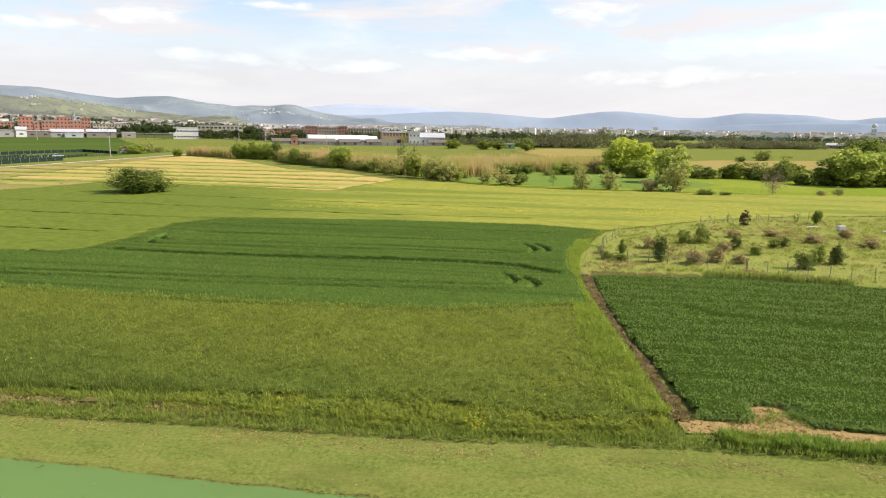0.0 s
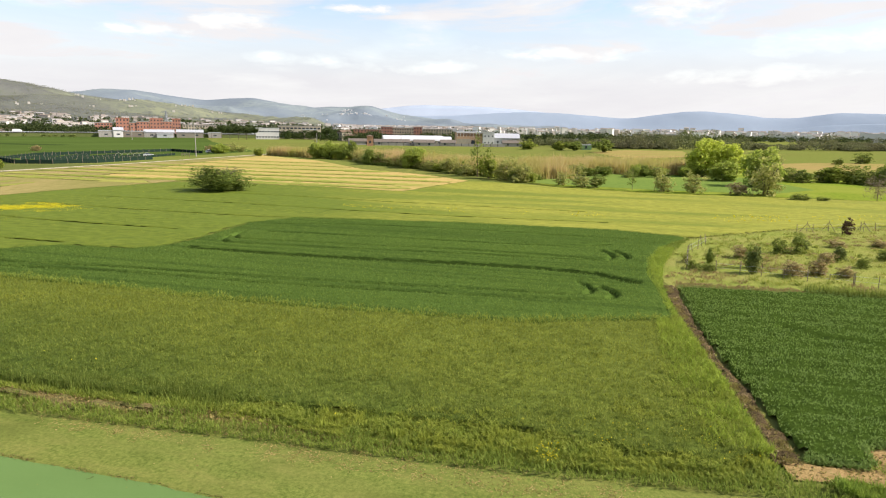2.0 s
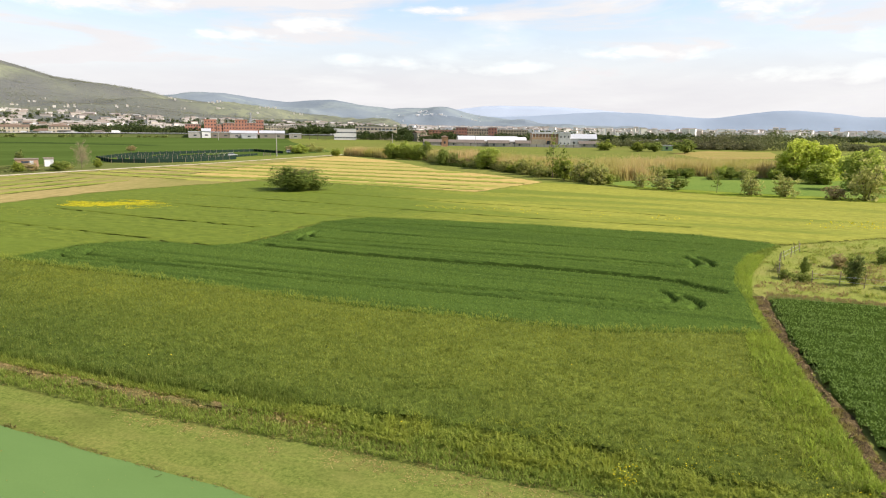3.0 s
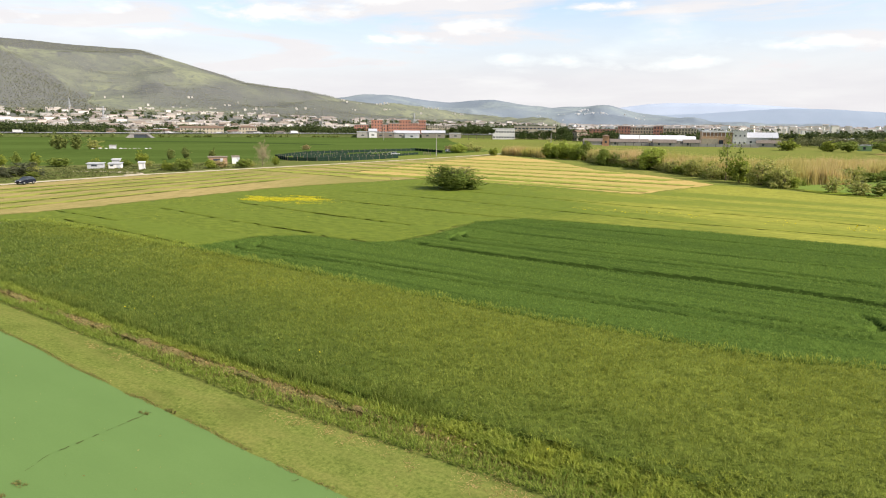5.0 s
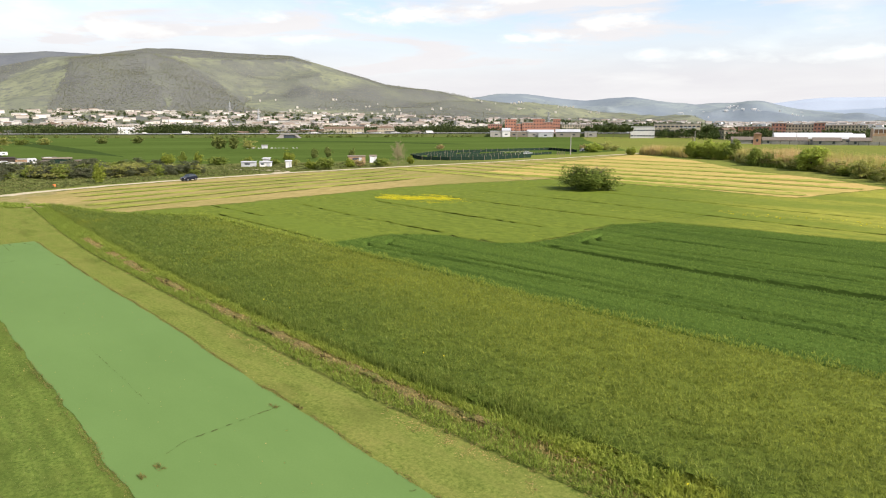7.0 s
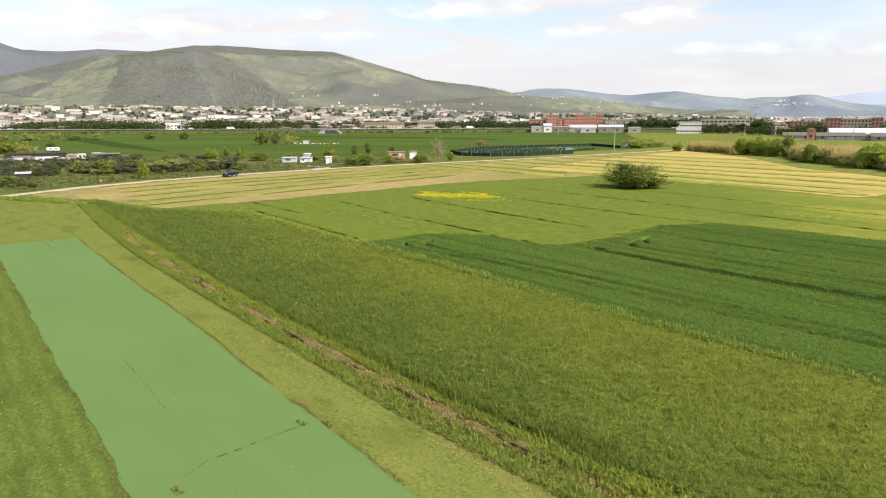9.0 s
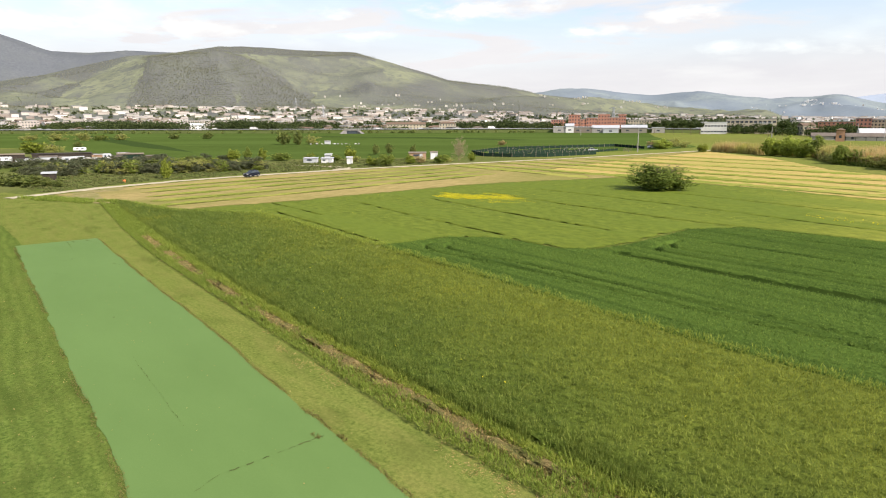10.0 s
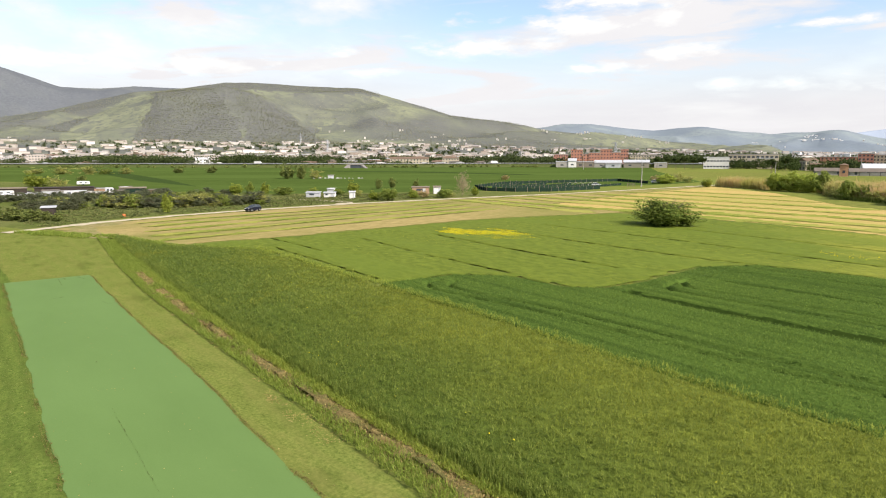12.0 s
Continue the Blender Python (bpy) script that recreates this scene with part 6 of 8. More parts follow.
for row in [("dense", -77.5, 246.6, 7.5, 6.4), ("dense", -72.0, 244.5, 7.5, 7.2), ("dense", -66.5, 241.5, 6.5, 6.6), ("lime", -61.6, 238.5, 6.5, 7.6), ("lime", -48.7, 211, 5.5, 5.6), ("lime", -43.5, 211.3, 7.5, 4.4), ("dense", -31.6, 197.4, 9.0, 6.6), ("grey", -37, 203, 6.0, 3.4), ("grey", -25, 188, 7.0, 3.6),
            ("grey", -18.5, 176, 5.8, 4.9), ("sparse", -10.3, 166.8, 7.5, 11.4), ("green", -7.2, 162, 6.4, 6.4), ("grey", -2.9, 158.6, 7.4, 5.9), ("grey", -13.5, 170, 6.0, 4.4), ("grey", 1.1, 151.5, 5.8, 5.0),
            ("grey", 9.7, 147.2, 4.2, 3.2), ("grey", 13.8, 143.6, 6.6, 3.5), ("lime", 17.0, 143.8, 3.8, 2.6), ("sparse", 23.8, 140.6, 3.8, 5.0), ("grey", 29.3, 137.5, 5.0, 4.9), ("grey", 34.9, 135.8, 5.2, 4.5), ("rust", 42.8, 134.3, 4.8, 2.6),
            ("grey", 47.9, 133.8, 8.0, 8.0), ("dense", 54.8, 156, 9.6, 9.4), ("dense", 51.7, 172.4, 8.0, 5.2), ("fulllime", 52.0, 189, 12.5, 10.8), ("fulllime", 57.5, 187, 10, 9.6), ("bare", 65.3, 128, 5.4, 5.6),
            ("green", 77.9, 175.3, 11, 4.8), ("bush", 82.9, 174.1, 8.4, 4.7), ("green", 92.6, 174.6, 10.0, 6.5), ("lime", 86.6, 157, 5.4, 3.0), ("bush", 91.6, 156.2, 10.8, 6.6), ("dense", 97.8, 154.2, 13.8, 9.2), ("lime", 105.8, 164, 11.2, 11.8), ("dense", 106, 155.5, 12, 8.4), ("dense", 115, 158, 13, 9.0),
            ("grey", 70, 173, 7, 3.0), ("bush", 143.6, 293, 9.6, 4.8), ("bush", 128, 280, 6, 3.0), ("grey", 112, 300, 7, 3.0), ("bush", 51.3, 126, 4.8, 1.3), ("bush", 55.0, 125.6, 3.0, 1.0), ("grey", 79, 128.8, 2.8, 2.0), ("rust", 75, 128, 2.4, 1.2),
            ("lime", 47.5, 380, 15, 8.2), ("green", 23.8, 400, 12, 6.3), ("lime", 33, 402, 13, 6.0), ("green", 5, 410, 14, 7.0), ("grey", -105, 256, 4.4, 3.4), ("green", -104.2, 254, 4.8, 3.6)]:
    plant(*row, "tree" if row[4] > 4.5 else "shrub", {"green": "leafy green tree in the reed hedge", "lime": "fresh yellow-green tree in the hedge", "grey": "grey-green willow shrub by the ditch", "sparse": "thin young tree with sparse leaves", "bare": "bare brown tree with fine twigs", "rust": "reddish brown bush at the field's edge", "bush": "low dense green bush by the field", "dense": "dense dark green tree breaking the reeds", "fulllime": "full round yellow-green tree in fresh leaf"}[row[0]], "tree" if row[4] > 4.5 else "shrub", HEDGE)
rh = random.Random(21)
for k in range(64):                       # the hedge is closed by low growth
    t = rh.random()
    i = min(int(t * 5), 4)
    line = [(-60, 231), (-48, 213), (-32, 199), (-17, 177), (-4, 160), (3, 151)]
    f = t * 5 - i
    x, y = line[i][0] + (line[i + 1][0] - line[i][0]) * f + rh.uniform(-1.5, 2.5), line[i][1] + (line[i + 1][1] - line[i][1]) * f + rh.uniform(-1, 3)
    plant(rh.choice(["grey", "grey", "green", "lime", "bush", "grey"]), x, y, rh.uniform(3.0, 6.0), rh.uniform(1.8, 4.2), "shrub", "dense shrub in the closed field hedge", "shrub", HEDGE)
for k in range(26):
    t = rh.random()
    x, y = 68 + 52 * t + rh.uniform(-3, 3), 176 - 12 * t + rh.uniform(-6, 4)
    plant(rh.choice(["green", "bush", "lime", "grey"]), x, y, rh.uniform(4.0, 7.0), rh.uniform(2.4, 4.8), "shrub", "dense shrub in the closed field hedge", "shrub", HEDGE)
for k in range(22):                       # green growth among the reeds behind the small field
    t = rh.random()
    x, y = 4 + 54 * t + rh.uniform(-2, 2), 176 + 14 * t + rh.uniform(-6, 3)
    plant(rh.choice(["dense", "grey", "bush", "lime"]), x, y, rh.uniform(3.0, 6.0), rh.uniform(2.2, 4.2), "shrub", "leafy shrub growing among the tan reeds", "shrub", HEDGE)
SHRUBS = "shrubs of the rough meadow"
for row in [("dark", 20.4, 59.2, 1.9, 2.6), ("bush", 21.0, 61.6, 1.5, 2.4), ("rust", 21.6, 66.5, 1.9, 1.4), ("bush", 26.4, 69.7, 1.9, 1.7), ("bush", 28.5, 70.0, 2.0, 2.3), ("dark", 29.3, 71.4, 1.6, 1.8), ("dark", 30.7, 66.5, 1.9, 1.6), ("bush", 31.4, 63.5, 1.6, 1.2), ("rust", 23.4, 58.6, 2.4, 1.5), ("rust", 25.8, 59.6, 2.2, 1.5), ("rust", 27.8, 59.0, 1.8, 1.1), ("rust", 29.0, 65.2, 2.0, 1.2),
            ("bush", 35.4, 67.6, 1.8, 1.3), ("dark", 36.5, 67.8, 1.4, 1.3), ("bush", 32.7, 56.9, 2.4, 2.0), ("dark", 36.9, 59.2, 2.0, 2.1), ("bush", 35.8, 60.4, 1.8, 1.9), ("purple", 39.9, 84.6, 1.9, 2.2), ("sparse", 47.2, 85.2, 1.7, 2.0), ("lime", 50.6, 86.6, 1.5, 2.0),
            ("rust", 46.1, 68.4, 2.4, 1.2), ("rust", 41.5, 71, 2.6, 1.1), ("rust", 43.4, 60, 2.0, 1.2), ("rust", 34, 74.5, 2.4, 1.0), ("rust", 47.5, 75, 2.6, 1.2), ("bush", 52, 66, 2.4, 1.6), ("rust", 39, 75.6, 2.4, 0.9), ("rust", 23, 66.2, 1.6, 1.0), ("rust", 56, 74, 2.8, 1.3), ("dark", 58, 62, 2.2, 1.7),
            ("bush", 15.7, 60.3, 1.6, 0.9), ("bush", 16.9, 59.8, 1.8, 0.8), ("lime", 17.6, 62.2, 0.9, 1.8), ("grey", 15.9, 63.2, 1.4, 1.1)]:
    plant(*row, "shrub", {"dark": "dark green thorny shrub in the meadow", "bush": "green shrub in the rough meadow", "rust": "reddish brown dry shrub in the meadow", "purple": "dark purple-leaved shrub on the meadow's rim", "sparse": "young sapling with thin leaves", "lime": "bright green sapling on the meadow", "grey": "grey-green low shrub by the ditch"}[row[0]], "shrub", SHRUBS)
ROADSIDE = "trees and bushes by the track"
for row in [("bare", -133.6, 150, 6.0, 8.2), ("dark", -178.5, 173.7, 3.2, 3.9), ("dark", -188.2, 170.5, 4.2, 4.0), ("dark", -185.5, 161.7, 3.5, 3.9), ("green", -169.8, 138, 5.2, 4.5), ("green", -133.8, 156, 3.2, 3.0), ("lime", -136.5, 124, 5.6, 3.4), ("green", -141, 123, 4.8, 2.8), ("green", -137.9, 134.6, 4.4, 2.9), ("lime", -133.5, 142.4, 5.2, 2.6), ("rust", -139, 139, 5.0, 2.2), ("grey", -136, 147, 5, 2.2),
            ("green", -189.2, 107.7, 5.0, 4.0), ("lime", -191.2, 113.8, 3.2, 4.2), ("green", -187.7, 117.1, 4.1, 4.0), ("lime", -178.3, 117.8, 7.2, 2.6), ("green", -158.4, 85.7, 5.2, 3.2), ("green", -141.6, 66.8, 3.4, 4.9), ("bush", -149, 93, 4.5, 1.2), ("lime", -172, 124, 5, 2.2), ("green", -176, 127, 4, 2.4), ("lime", -164, 128, 4, 2.0), ("grey", -158, 130, 5, 1.8),
            ("dark", -146.5, 40.5, 6.0, 2.6), ("dark", -142.3, 42.2, 4.8, 2.4), ("dark", -150, 38, 5.0, 2.6), ("dark", -140.5, 44.2, 3.0, 2.0), ("dark", -138.6, 45.5, 2.6, 1.7), ("green", -292.9, 79.7, 12.5, 5.8), ("grey", -284, 84, 8, 5.0), ("dark", -340.8, 110, 5.2, 3.0), ("dark", -300.9, 196.4, 9, 8.6), ("dark", -295, 201, 8, 7.4), ("grey", -291, 207, 8, 5.2),
            ("dark", -456, 206, 10, 4.6), ("dark", -442, 224, 11, 4.6), ("grey", -482, 140, 14, 5.2), ("grey", -470, 152, 14, 5.4), ("grey", -496, 128, 14, 4.8), ("grey", -460, 172, 12, 4.6), ("bush", -462, 160, 12, 4.4), ("grey", -135.1, 297, 9, 4.6), ("rust", -142, 290, 7, 3.2), ("grey", -128, 292, 6, 3.0), ("rust", -208, 262, 6, 2.6)]:
    plant(*row, "tree" if row[4] > 3.8 else "bush", {"bare": "bare light-brown tree beside the track", "dark": "dark evergreen tree on the plain", "lime": "fresh yellow-green bush by the track", "green": "green leafy bush by the track", "rust": "dry brownish bush beside the field", "grey": "grey-green brush beside the field", "bush": "low green bush beside the track"}[row[0]], "tree" if row[4] > 3.8 else "bush", ROADSIDE)
for x, y, w, h in ((-250, 545, 9, 11), (-244, 549, 10, 12), (-238, 552, 9, 11.4), (-232, 556, 8, 11), (-286, 584, 9, 11.5), (-278, 588, 9, 12), (-168, 560, 11, 11), (-150, 470, 10, 10)):
    plant("pine", x, y, w, h, "umbrella_pine", "dark umbrella pine beside the works", "tree", "umbrella pines")
r = random.Random(5)
for k in range(110):                      # grey olive brush west of the track
    t, q = r.random(), r.random()
    x, y = -171 + 22 * t - 9 * q + 3, 47 + 44 * t + 9 * q
    plant(r.choice(["olive", "olive", "olive", "grey", "bush"]), x, y, r.uniform(3.0, 7.0), r.uniform(1.2, 3.5), "olive_brush", "grey-green brushwood beside the farm track", "bush", "brush west of the track")
for k in range(26):
    plant("olive", -205 + r.uniform(-5, 5), 46 + k * 1.9, r.uniform(4, 6), r.uniform(1.8, 2.6), "olive_brush", "grey-green brushwood before the caravans", "bush", "brush west of the track")
for k in range(30):                       # scrub by the caravans
    x, y = -192 + r.uniform(-16, 14), 52 + k * 1.9 + r.uniform(-4, 4)
    plant(r.choice(["olive", "dark", "olive"]), x, y, r.uniform(4, 6.5), r.uniform(1.4, 2.4), "olive_brush", "low dark scrub near the caravans", "bush", "brush west of the track")
# reeds behind the hedge, far woods
blades("reed_bed", [(-104, 262), (-82, 249.5), (-79, 254), (-62, 243), (-57, 231), (-50, 238), (-80, 262), (-104, 275)], 5200, 2.6, 3.9, 0.26, L_REED, "tall tan reeds along the ditch", 3, 0.25, 0.8, category="reeds")
blades("reed_bed", [(-60, 234), (-48, 212), (-30, 197), (-16, 178), (2, 162), (14, 168), (0, 185), (-20, 205), (-45, 240)], 13000, 3.0, 4.6, 0.24, L_REED, "tall tan reeds along the ditch", 3, 0.25, 0.8, category="reeds")
blades("reed_bed", [(2, 172), (22, 188), (55, 192), (60, 206), (30, 214), (0, 205)], 8000, 3.0, 4.6, 0.26, L_REED, "tall tan reeds behind the green field", 3, 0.25, 0.8, category="reeds")
blades("reed_bed_understorey", [(-58, 230), (-48, 210), (-30, 195.5), (-17, 176), (1, 158), (6, 161), (-10, 178), (-28, 200), (-46, 216)], 5000, 0.6, 1.8, 0.22, L_BUSH, "green undergrowth at the foot of the reeds", 3, 0.5, 0.8, category="reeds")


def wood(name, pts, n, spread, h, mat, label, seed, leaves=150, size=0.5, clump=0.0, broad=1.0):
    """A far belt of trees: overlapping ragged crowns in one mesh."""
    r = np.random.default_rng(seed)
    t = r.uniform(0, len(pts) - 1.001, n * 4)
    i = t.astype(int)
    P = np.array(pts, float)
    c = P[i] + (P[i + 1] - P[i]) * (t - i)[:, None] + r.normal(0, spread * 0.7, (n * 4, 2))
    c = c[np.argsort(r.uniform(0, 1, len(c)) - clump * 6 * fnoise(c[:, 0], c[:, 1], 0.011, seed + 3, 3))[:n]]
    w = h * 0.95 * broad
    tall = h * (0.45 + 0.9 * fnoise(c[:, 0], c[:, 1], 0.02, seed)) * r.uniform(0.6, 1.15, n)
    k = np.repeat(np.arange(n), leaves)
    m = len(k)
    d = r.normal(size=(m, 3))
    d /= np.linalg.norm(d, axis=1)[:, None]
    d *= r.uniform(0.5, 1.0, m)[:, None]
    base = np.array([rise_xy(a, b) if math.hypot(a, b) > 1000 else 0.0 for a, b in c])
    p = np.stack([c[k, 0] + d[:, 0] * w * 0.55, c[k, 1] + d[:, 1] * w * 0.55, base[k] + np.maximum(tall[k] * (0.5 + 0.5 * d[:, 2]), 0.1)], -1)
    a, b = r.normal(size=(2, m, 3))
    a /= np.linalg.norm(a, axis=1)[:, None]
    b = np.cross(a, b)
    b /= np.linalg.norm(b, axis=1)[:, None]
    s = (size * r.uniform(0.6, 1.4, m))[:, None]
    v = np.stack([p - a * s, p + a * s * 0.7 - b * s, p + a * s * 0.7 + b * s], 1)
    return tagged(new(name, mesh_from(name, v.reshape(-1, 3), np.arange(3 * m).reshape(m, 3), mat)), label, "woods", kind="stuff")


wood("far_woods", [(60, 470), (120, 500), (200, 520), (280, 535), (360, 560), (460, 600)], 200, 12, 5.2, L_WOOD, "dark belt of trees across the plain", 1, 240, 0.42, 0.7, 1.9)
wood("far_woods", [(70, 470), (200, 515), (300, 540), (460, 595)], 34, 14, 13, L_WOOD, "taller trees above the dark belt", 31, 320, 0.5, 0.9, 1.1)
wood("far_woods", [(-10, 520), (40, 500), (90, 490)], 70, 12, 8, L_WOOD, "dark belt of trees across the plain", 2)
wood("far_woods", [(170, 640), (300, 660), (480, 700), (640, 690)], 150, 14, 8, L_WOOD, "dark belt of trees across the plain", 3, 150, 0.55, 0.3, 1.5)
wood("far_woods", [(300, 470), (380, 480), (480, 520)], 90, 9, 7, L_TREE, "green belt of trees across the plain", 4)
wood("far_woods", [(-160, 560), (-110, 520), (-60, 560), (-20, 600)], 80, 9, 9, L_DARK, "dark trees between the works", 5)
wood("far_woods", [(-250, 640), (-200, 600), (-150, 580)], 50, 9, 9, L_DARK, "dark trees between the works", 6)
wood("town_trees", [(-1010, 110), (-880, 200), (-735, 322), (-640, 395), (-575, 455), (-445, 600), (-330, 665), (-212, 700)], 900, 17, 12.5, L_TOWN, "dark trees between the motorway and the town", 7, 90, 0.75, 1.0, 1.3)
wood("town_trees", [(-1010, 220), (-860, 330), (-720, 470), (-560, 620), (-420, 740), (-280, 800)], 1600, 48, 13, L_TOWN, "dark trees between the houses of the town", 17, 60, 0.9, 0.8, 1.2)
wood("town_trees", [(-1040, 70), (-885, 190), (-730, 318), (-636, 388), (-572, 450), (-440, 592), (-326, 655)], 90, 8, 7.5, L_TOWN, "dark trees beyond the motorway", 41, 110, 0.6, 1.2, 1.5)
wood("works_trees", [(-6, 548), (8, 552), (24, 556), (48, 552)], 26, 6, 10, L_TOWN, "dark upright trees beside the works", 61, 220, 0.5, 0.3, 0.6)
wood("works_trees", [(-128, 520), (-112, 500), (-104, 488)], 16, 5, 9, L_TOWN, "dark trees before the brick blocks", 62, 260, 0.5, 0.2, 1.1)
wood("works_trees", [(-66, 540), (-54, 545)], 8, 4, 10, L_TOWN, "dark trees behind the vaulted halls", 63, 260, 0.5, 0.2, 1.2)
wood("bank_brush", [(-800, 182), (-660, 297), (-520, 418), (-400, 552)], 110, 9, 3.5, L_THORN, "low grey-green brush below the motorway", 18, 60, 0.5)
wood("town_trees", [(-1250, 350), (-1000, 600), (-750, 850), (-500, 1050), (-200, 1150)], 650, 75, 9, L_TOWN, "dark trees between the houses of the town", 8, 50, 1.0, 0.8, 1.3)
wood("town_trees", [(-1700, 500), (-1400, 900), (-1000, 1300), (-600, 1500), (-250, 1600)], 900, 260, 8, L_TOWN, "dark trees between the houses of the town", 12, 36, 1.2)
wood("town_trees", [(-520, 1000), (-330, 900), (-180, 850), (0, 900)], 420, 60, 8, L_TOWN, "dark trees between the houses of the town", 13, 44, 0.9)
wood("town_trees", [(-100, 800), (150, 900), (400, 1000), (750, 1000)], 360, 60, 10, L_TOWN, "dark trees on the plain before the city", 9, 60, 0.9)


def hill_trees(name, hill_name, count, size, colours, label, seed, grove=False):
    """The crowns of the far woods on a slope, or of the groves and hedges on its open foot, as one object."""
    x, y, z, cover = (a.ravel() for a in HILL_DATA[hill_name])
    r = np.random.default_rng(seed)
    if grove:
        weight = (smooth((fnoise(x, y, 0.006, seed, 4) - 0.42) * 6) + 0.06) * (z > 8) * (z < 190) * (cover > 0.3) * (np.hypot(x, y) < 3300)
    else:
        weight = np.clip(0.55 - cover, 0.0006, 1) * (z > 40) * (np.hypot(x, y) < 3650)
    at = r.choice(len(x), count, p=weight / weight.sum())
    c = np.stack([x[at] + r.normal(0, 12, count), y[at] + r.normal(0, 12, count), z[at] + r.uniform(0, 3, count)], -1)
    k = np.repeat(np.arange(count), 3 if grove else 2)
    m = len(k)
    c = c[k] + r.normal(0, size * 0.4, (m, 3)) * np.array([1, 1, 0.5])
    a, b = r.normal(size=(2, m, 3))
    a /= np.linalg.norm(a, axis=1)[:, None]
    b = np.cross(a, b)
    b /= np.linalg.norm(b, axis=1)[:, None]
    s = (size * r.uniform(0.5, 1.2, m))[:, None]
    v = np.stack([c - a * s, c + a * s * 0.7 - b * s, c + a * s * 0.7 + b * s], 1)
    tagged(new(name, mesh_from(name, v.reshape(-1, 3), np.arange(3 * m).reshape(m, 3), leaf_mat(name, colours, translucent=0.5))), label, "woods", kind="stuff")


# wood colours lightened to carry the haze over the slopes
hill_trees("hill_woods", "backdrop_hill", 60000, 1.35, [(0.185, 0.190, 0.122), (0.232, 0.236, 0.150), (0.280, 0.278, 0.180)], "olive-brown spring woods on the long hill", 51)
hill_trees("spur_woods", "backdrop_spur", 34000, 1.5, [(0.170, 0.176, 0.112), (0.215, 0.218, 0.138), (0.262, 0.258, 0.165)], "olive-brown spring woods on the rounded spur", 52)
hill_trees("hill_groves", "backdrop_hill", 14000, 1.35, [(0.150, 0.165, 0.090), (0.200, 0.215, 0.120), (0.265, 0.275, 0.155)], "olive groves and hedges on the foot of the hill", 53, True)

# ---- buildings ----


def box(bm, x0, x1, y0, y1, z0, z1):
    v = [bm.verts.new(p) for p in ((x0, y0, z0), (x1, y0, z0), (x1, y1, z0), (x0, y1, z0), (x0, y0, z1), (x1, y0, z1), (x1, y1, z1), (x0, y1, z1))]
    for f in ((0, 3, 2, 1), (4, 5, 6, 7), (0, 1, 5, 4), (1, 2, 6, 5), (2, 3, 7, 6), (3, 0, 4, 7)):
        bm.faces.new([v[k] for k in f])


def one_box(name, mat, dims):
    bm = bmesh.new()
    box(bm, *dims)
    me = bpy.data.meshes.new(name)
    bm.to_mesh(me)
    bm.free()
    me.materials.append(mat)
    return me


def roof_mesh(style, L, W, H, mat):
    bm = bmesh.new()
    o = 0.5
    if style == "gable" or style == "hip":
        r = W * 0.22
        e = L / 2 + o - (W * 0.5 if style == "hip" else 0)
        p = [(-L / 2 - o, -W / 2 - o, H), (L / 2 + o, -W / 2 - o, H), (L / 2 + o, W / 2 + o, H), (-L / 2 - o, W / 2 + o, H), (-e, 0, H + r), (e, 0, H + r)]
        v = [bm.verts.new(q) for q in p]
        for f in ((0, 1, 5, 4), (2, 3, 4, 5), (1, 2, 5), (3, 0, 4), (3, 2, 1, 0)):
            bm.faces.new([v[k] for k in f])
    elif style == "vault":
        n = 10
        a = [[bm.verts.new((x, -W / 2 * math.cos(math.pi * k / n) * 1.03, H + W * 0.16 * math.sin(math.pi * k / n))) for k in range(n + 1)] for x in (-L / 2 - o, L / 2 + o)]
        for k in range(n):
            bm.faces.new([a[0][k], a[1][k], a[1][k + 1], a[0][k + 1]])
        bm.faces.new(a[0][::-1])
        bm.faces.new(a[1])
        bm.faces.new([a[0][0], a[0][n], a[1][n], a[1][0]])
    else:
        box(bm, -L / 2 - 0.25, L / 2 + 0.25, -W / 2 - 0.25, W / 2 + 0.25, H, H + 0.6)
    bmesh.ops.recalc_face_normals(bm, faces=bm.faces[:])
    me = bpy.data.meshes.new("roof")
    bm.to_mesh(me)
    bm.free()
    me.materials.append(mat)
    return me


WINDOW = one_box("window", M_GLASS, (-0.5, 0.5, -0.06, 0.06, 0.0, 1.0))
DOOR = one_box("door", M_BROWN, (-0.5, 0.5, -0.07, 0.07, 0.0, 1.0))


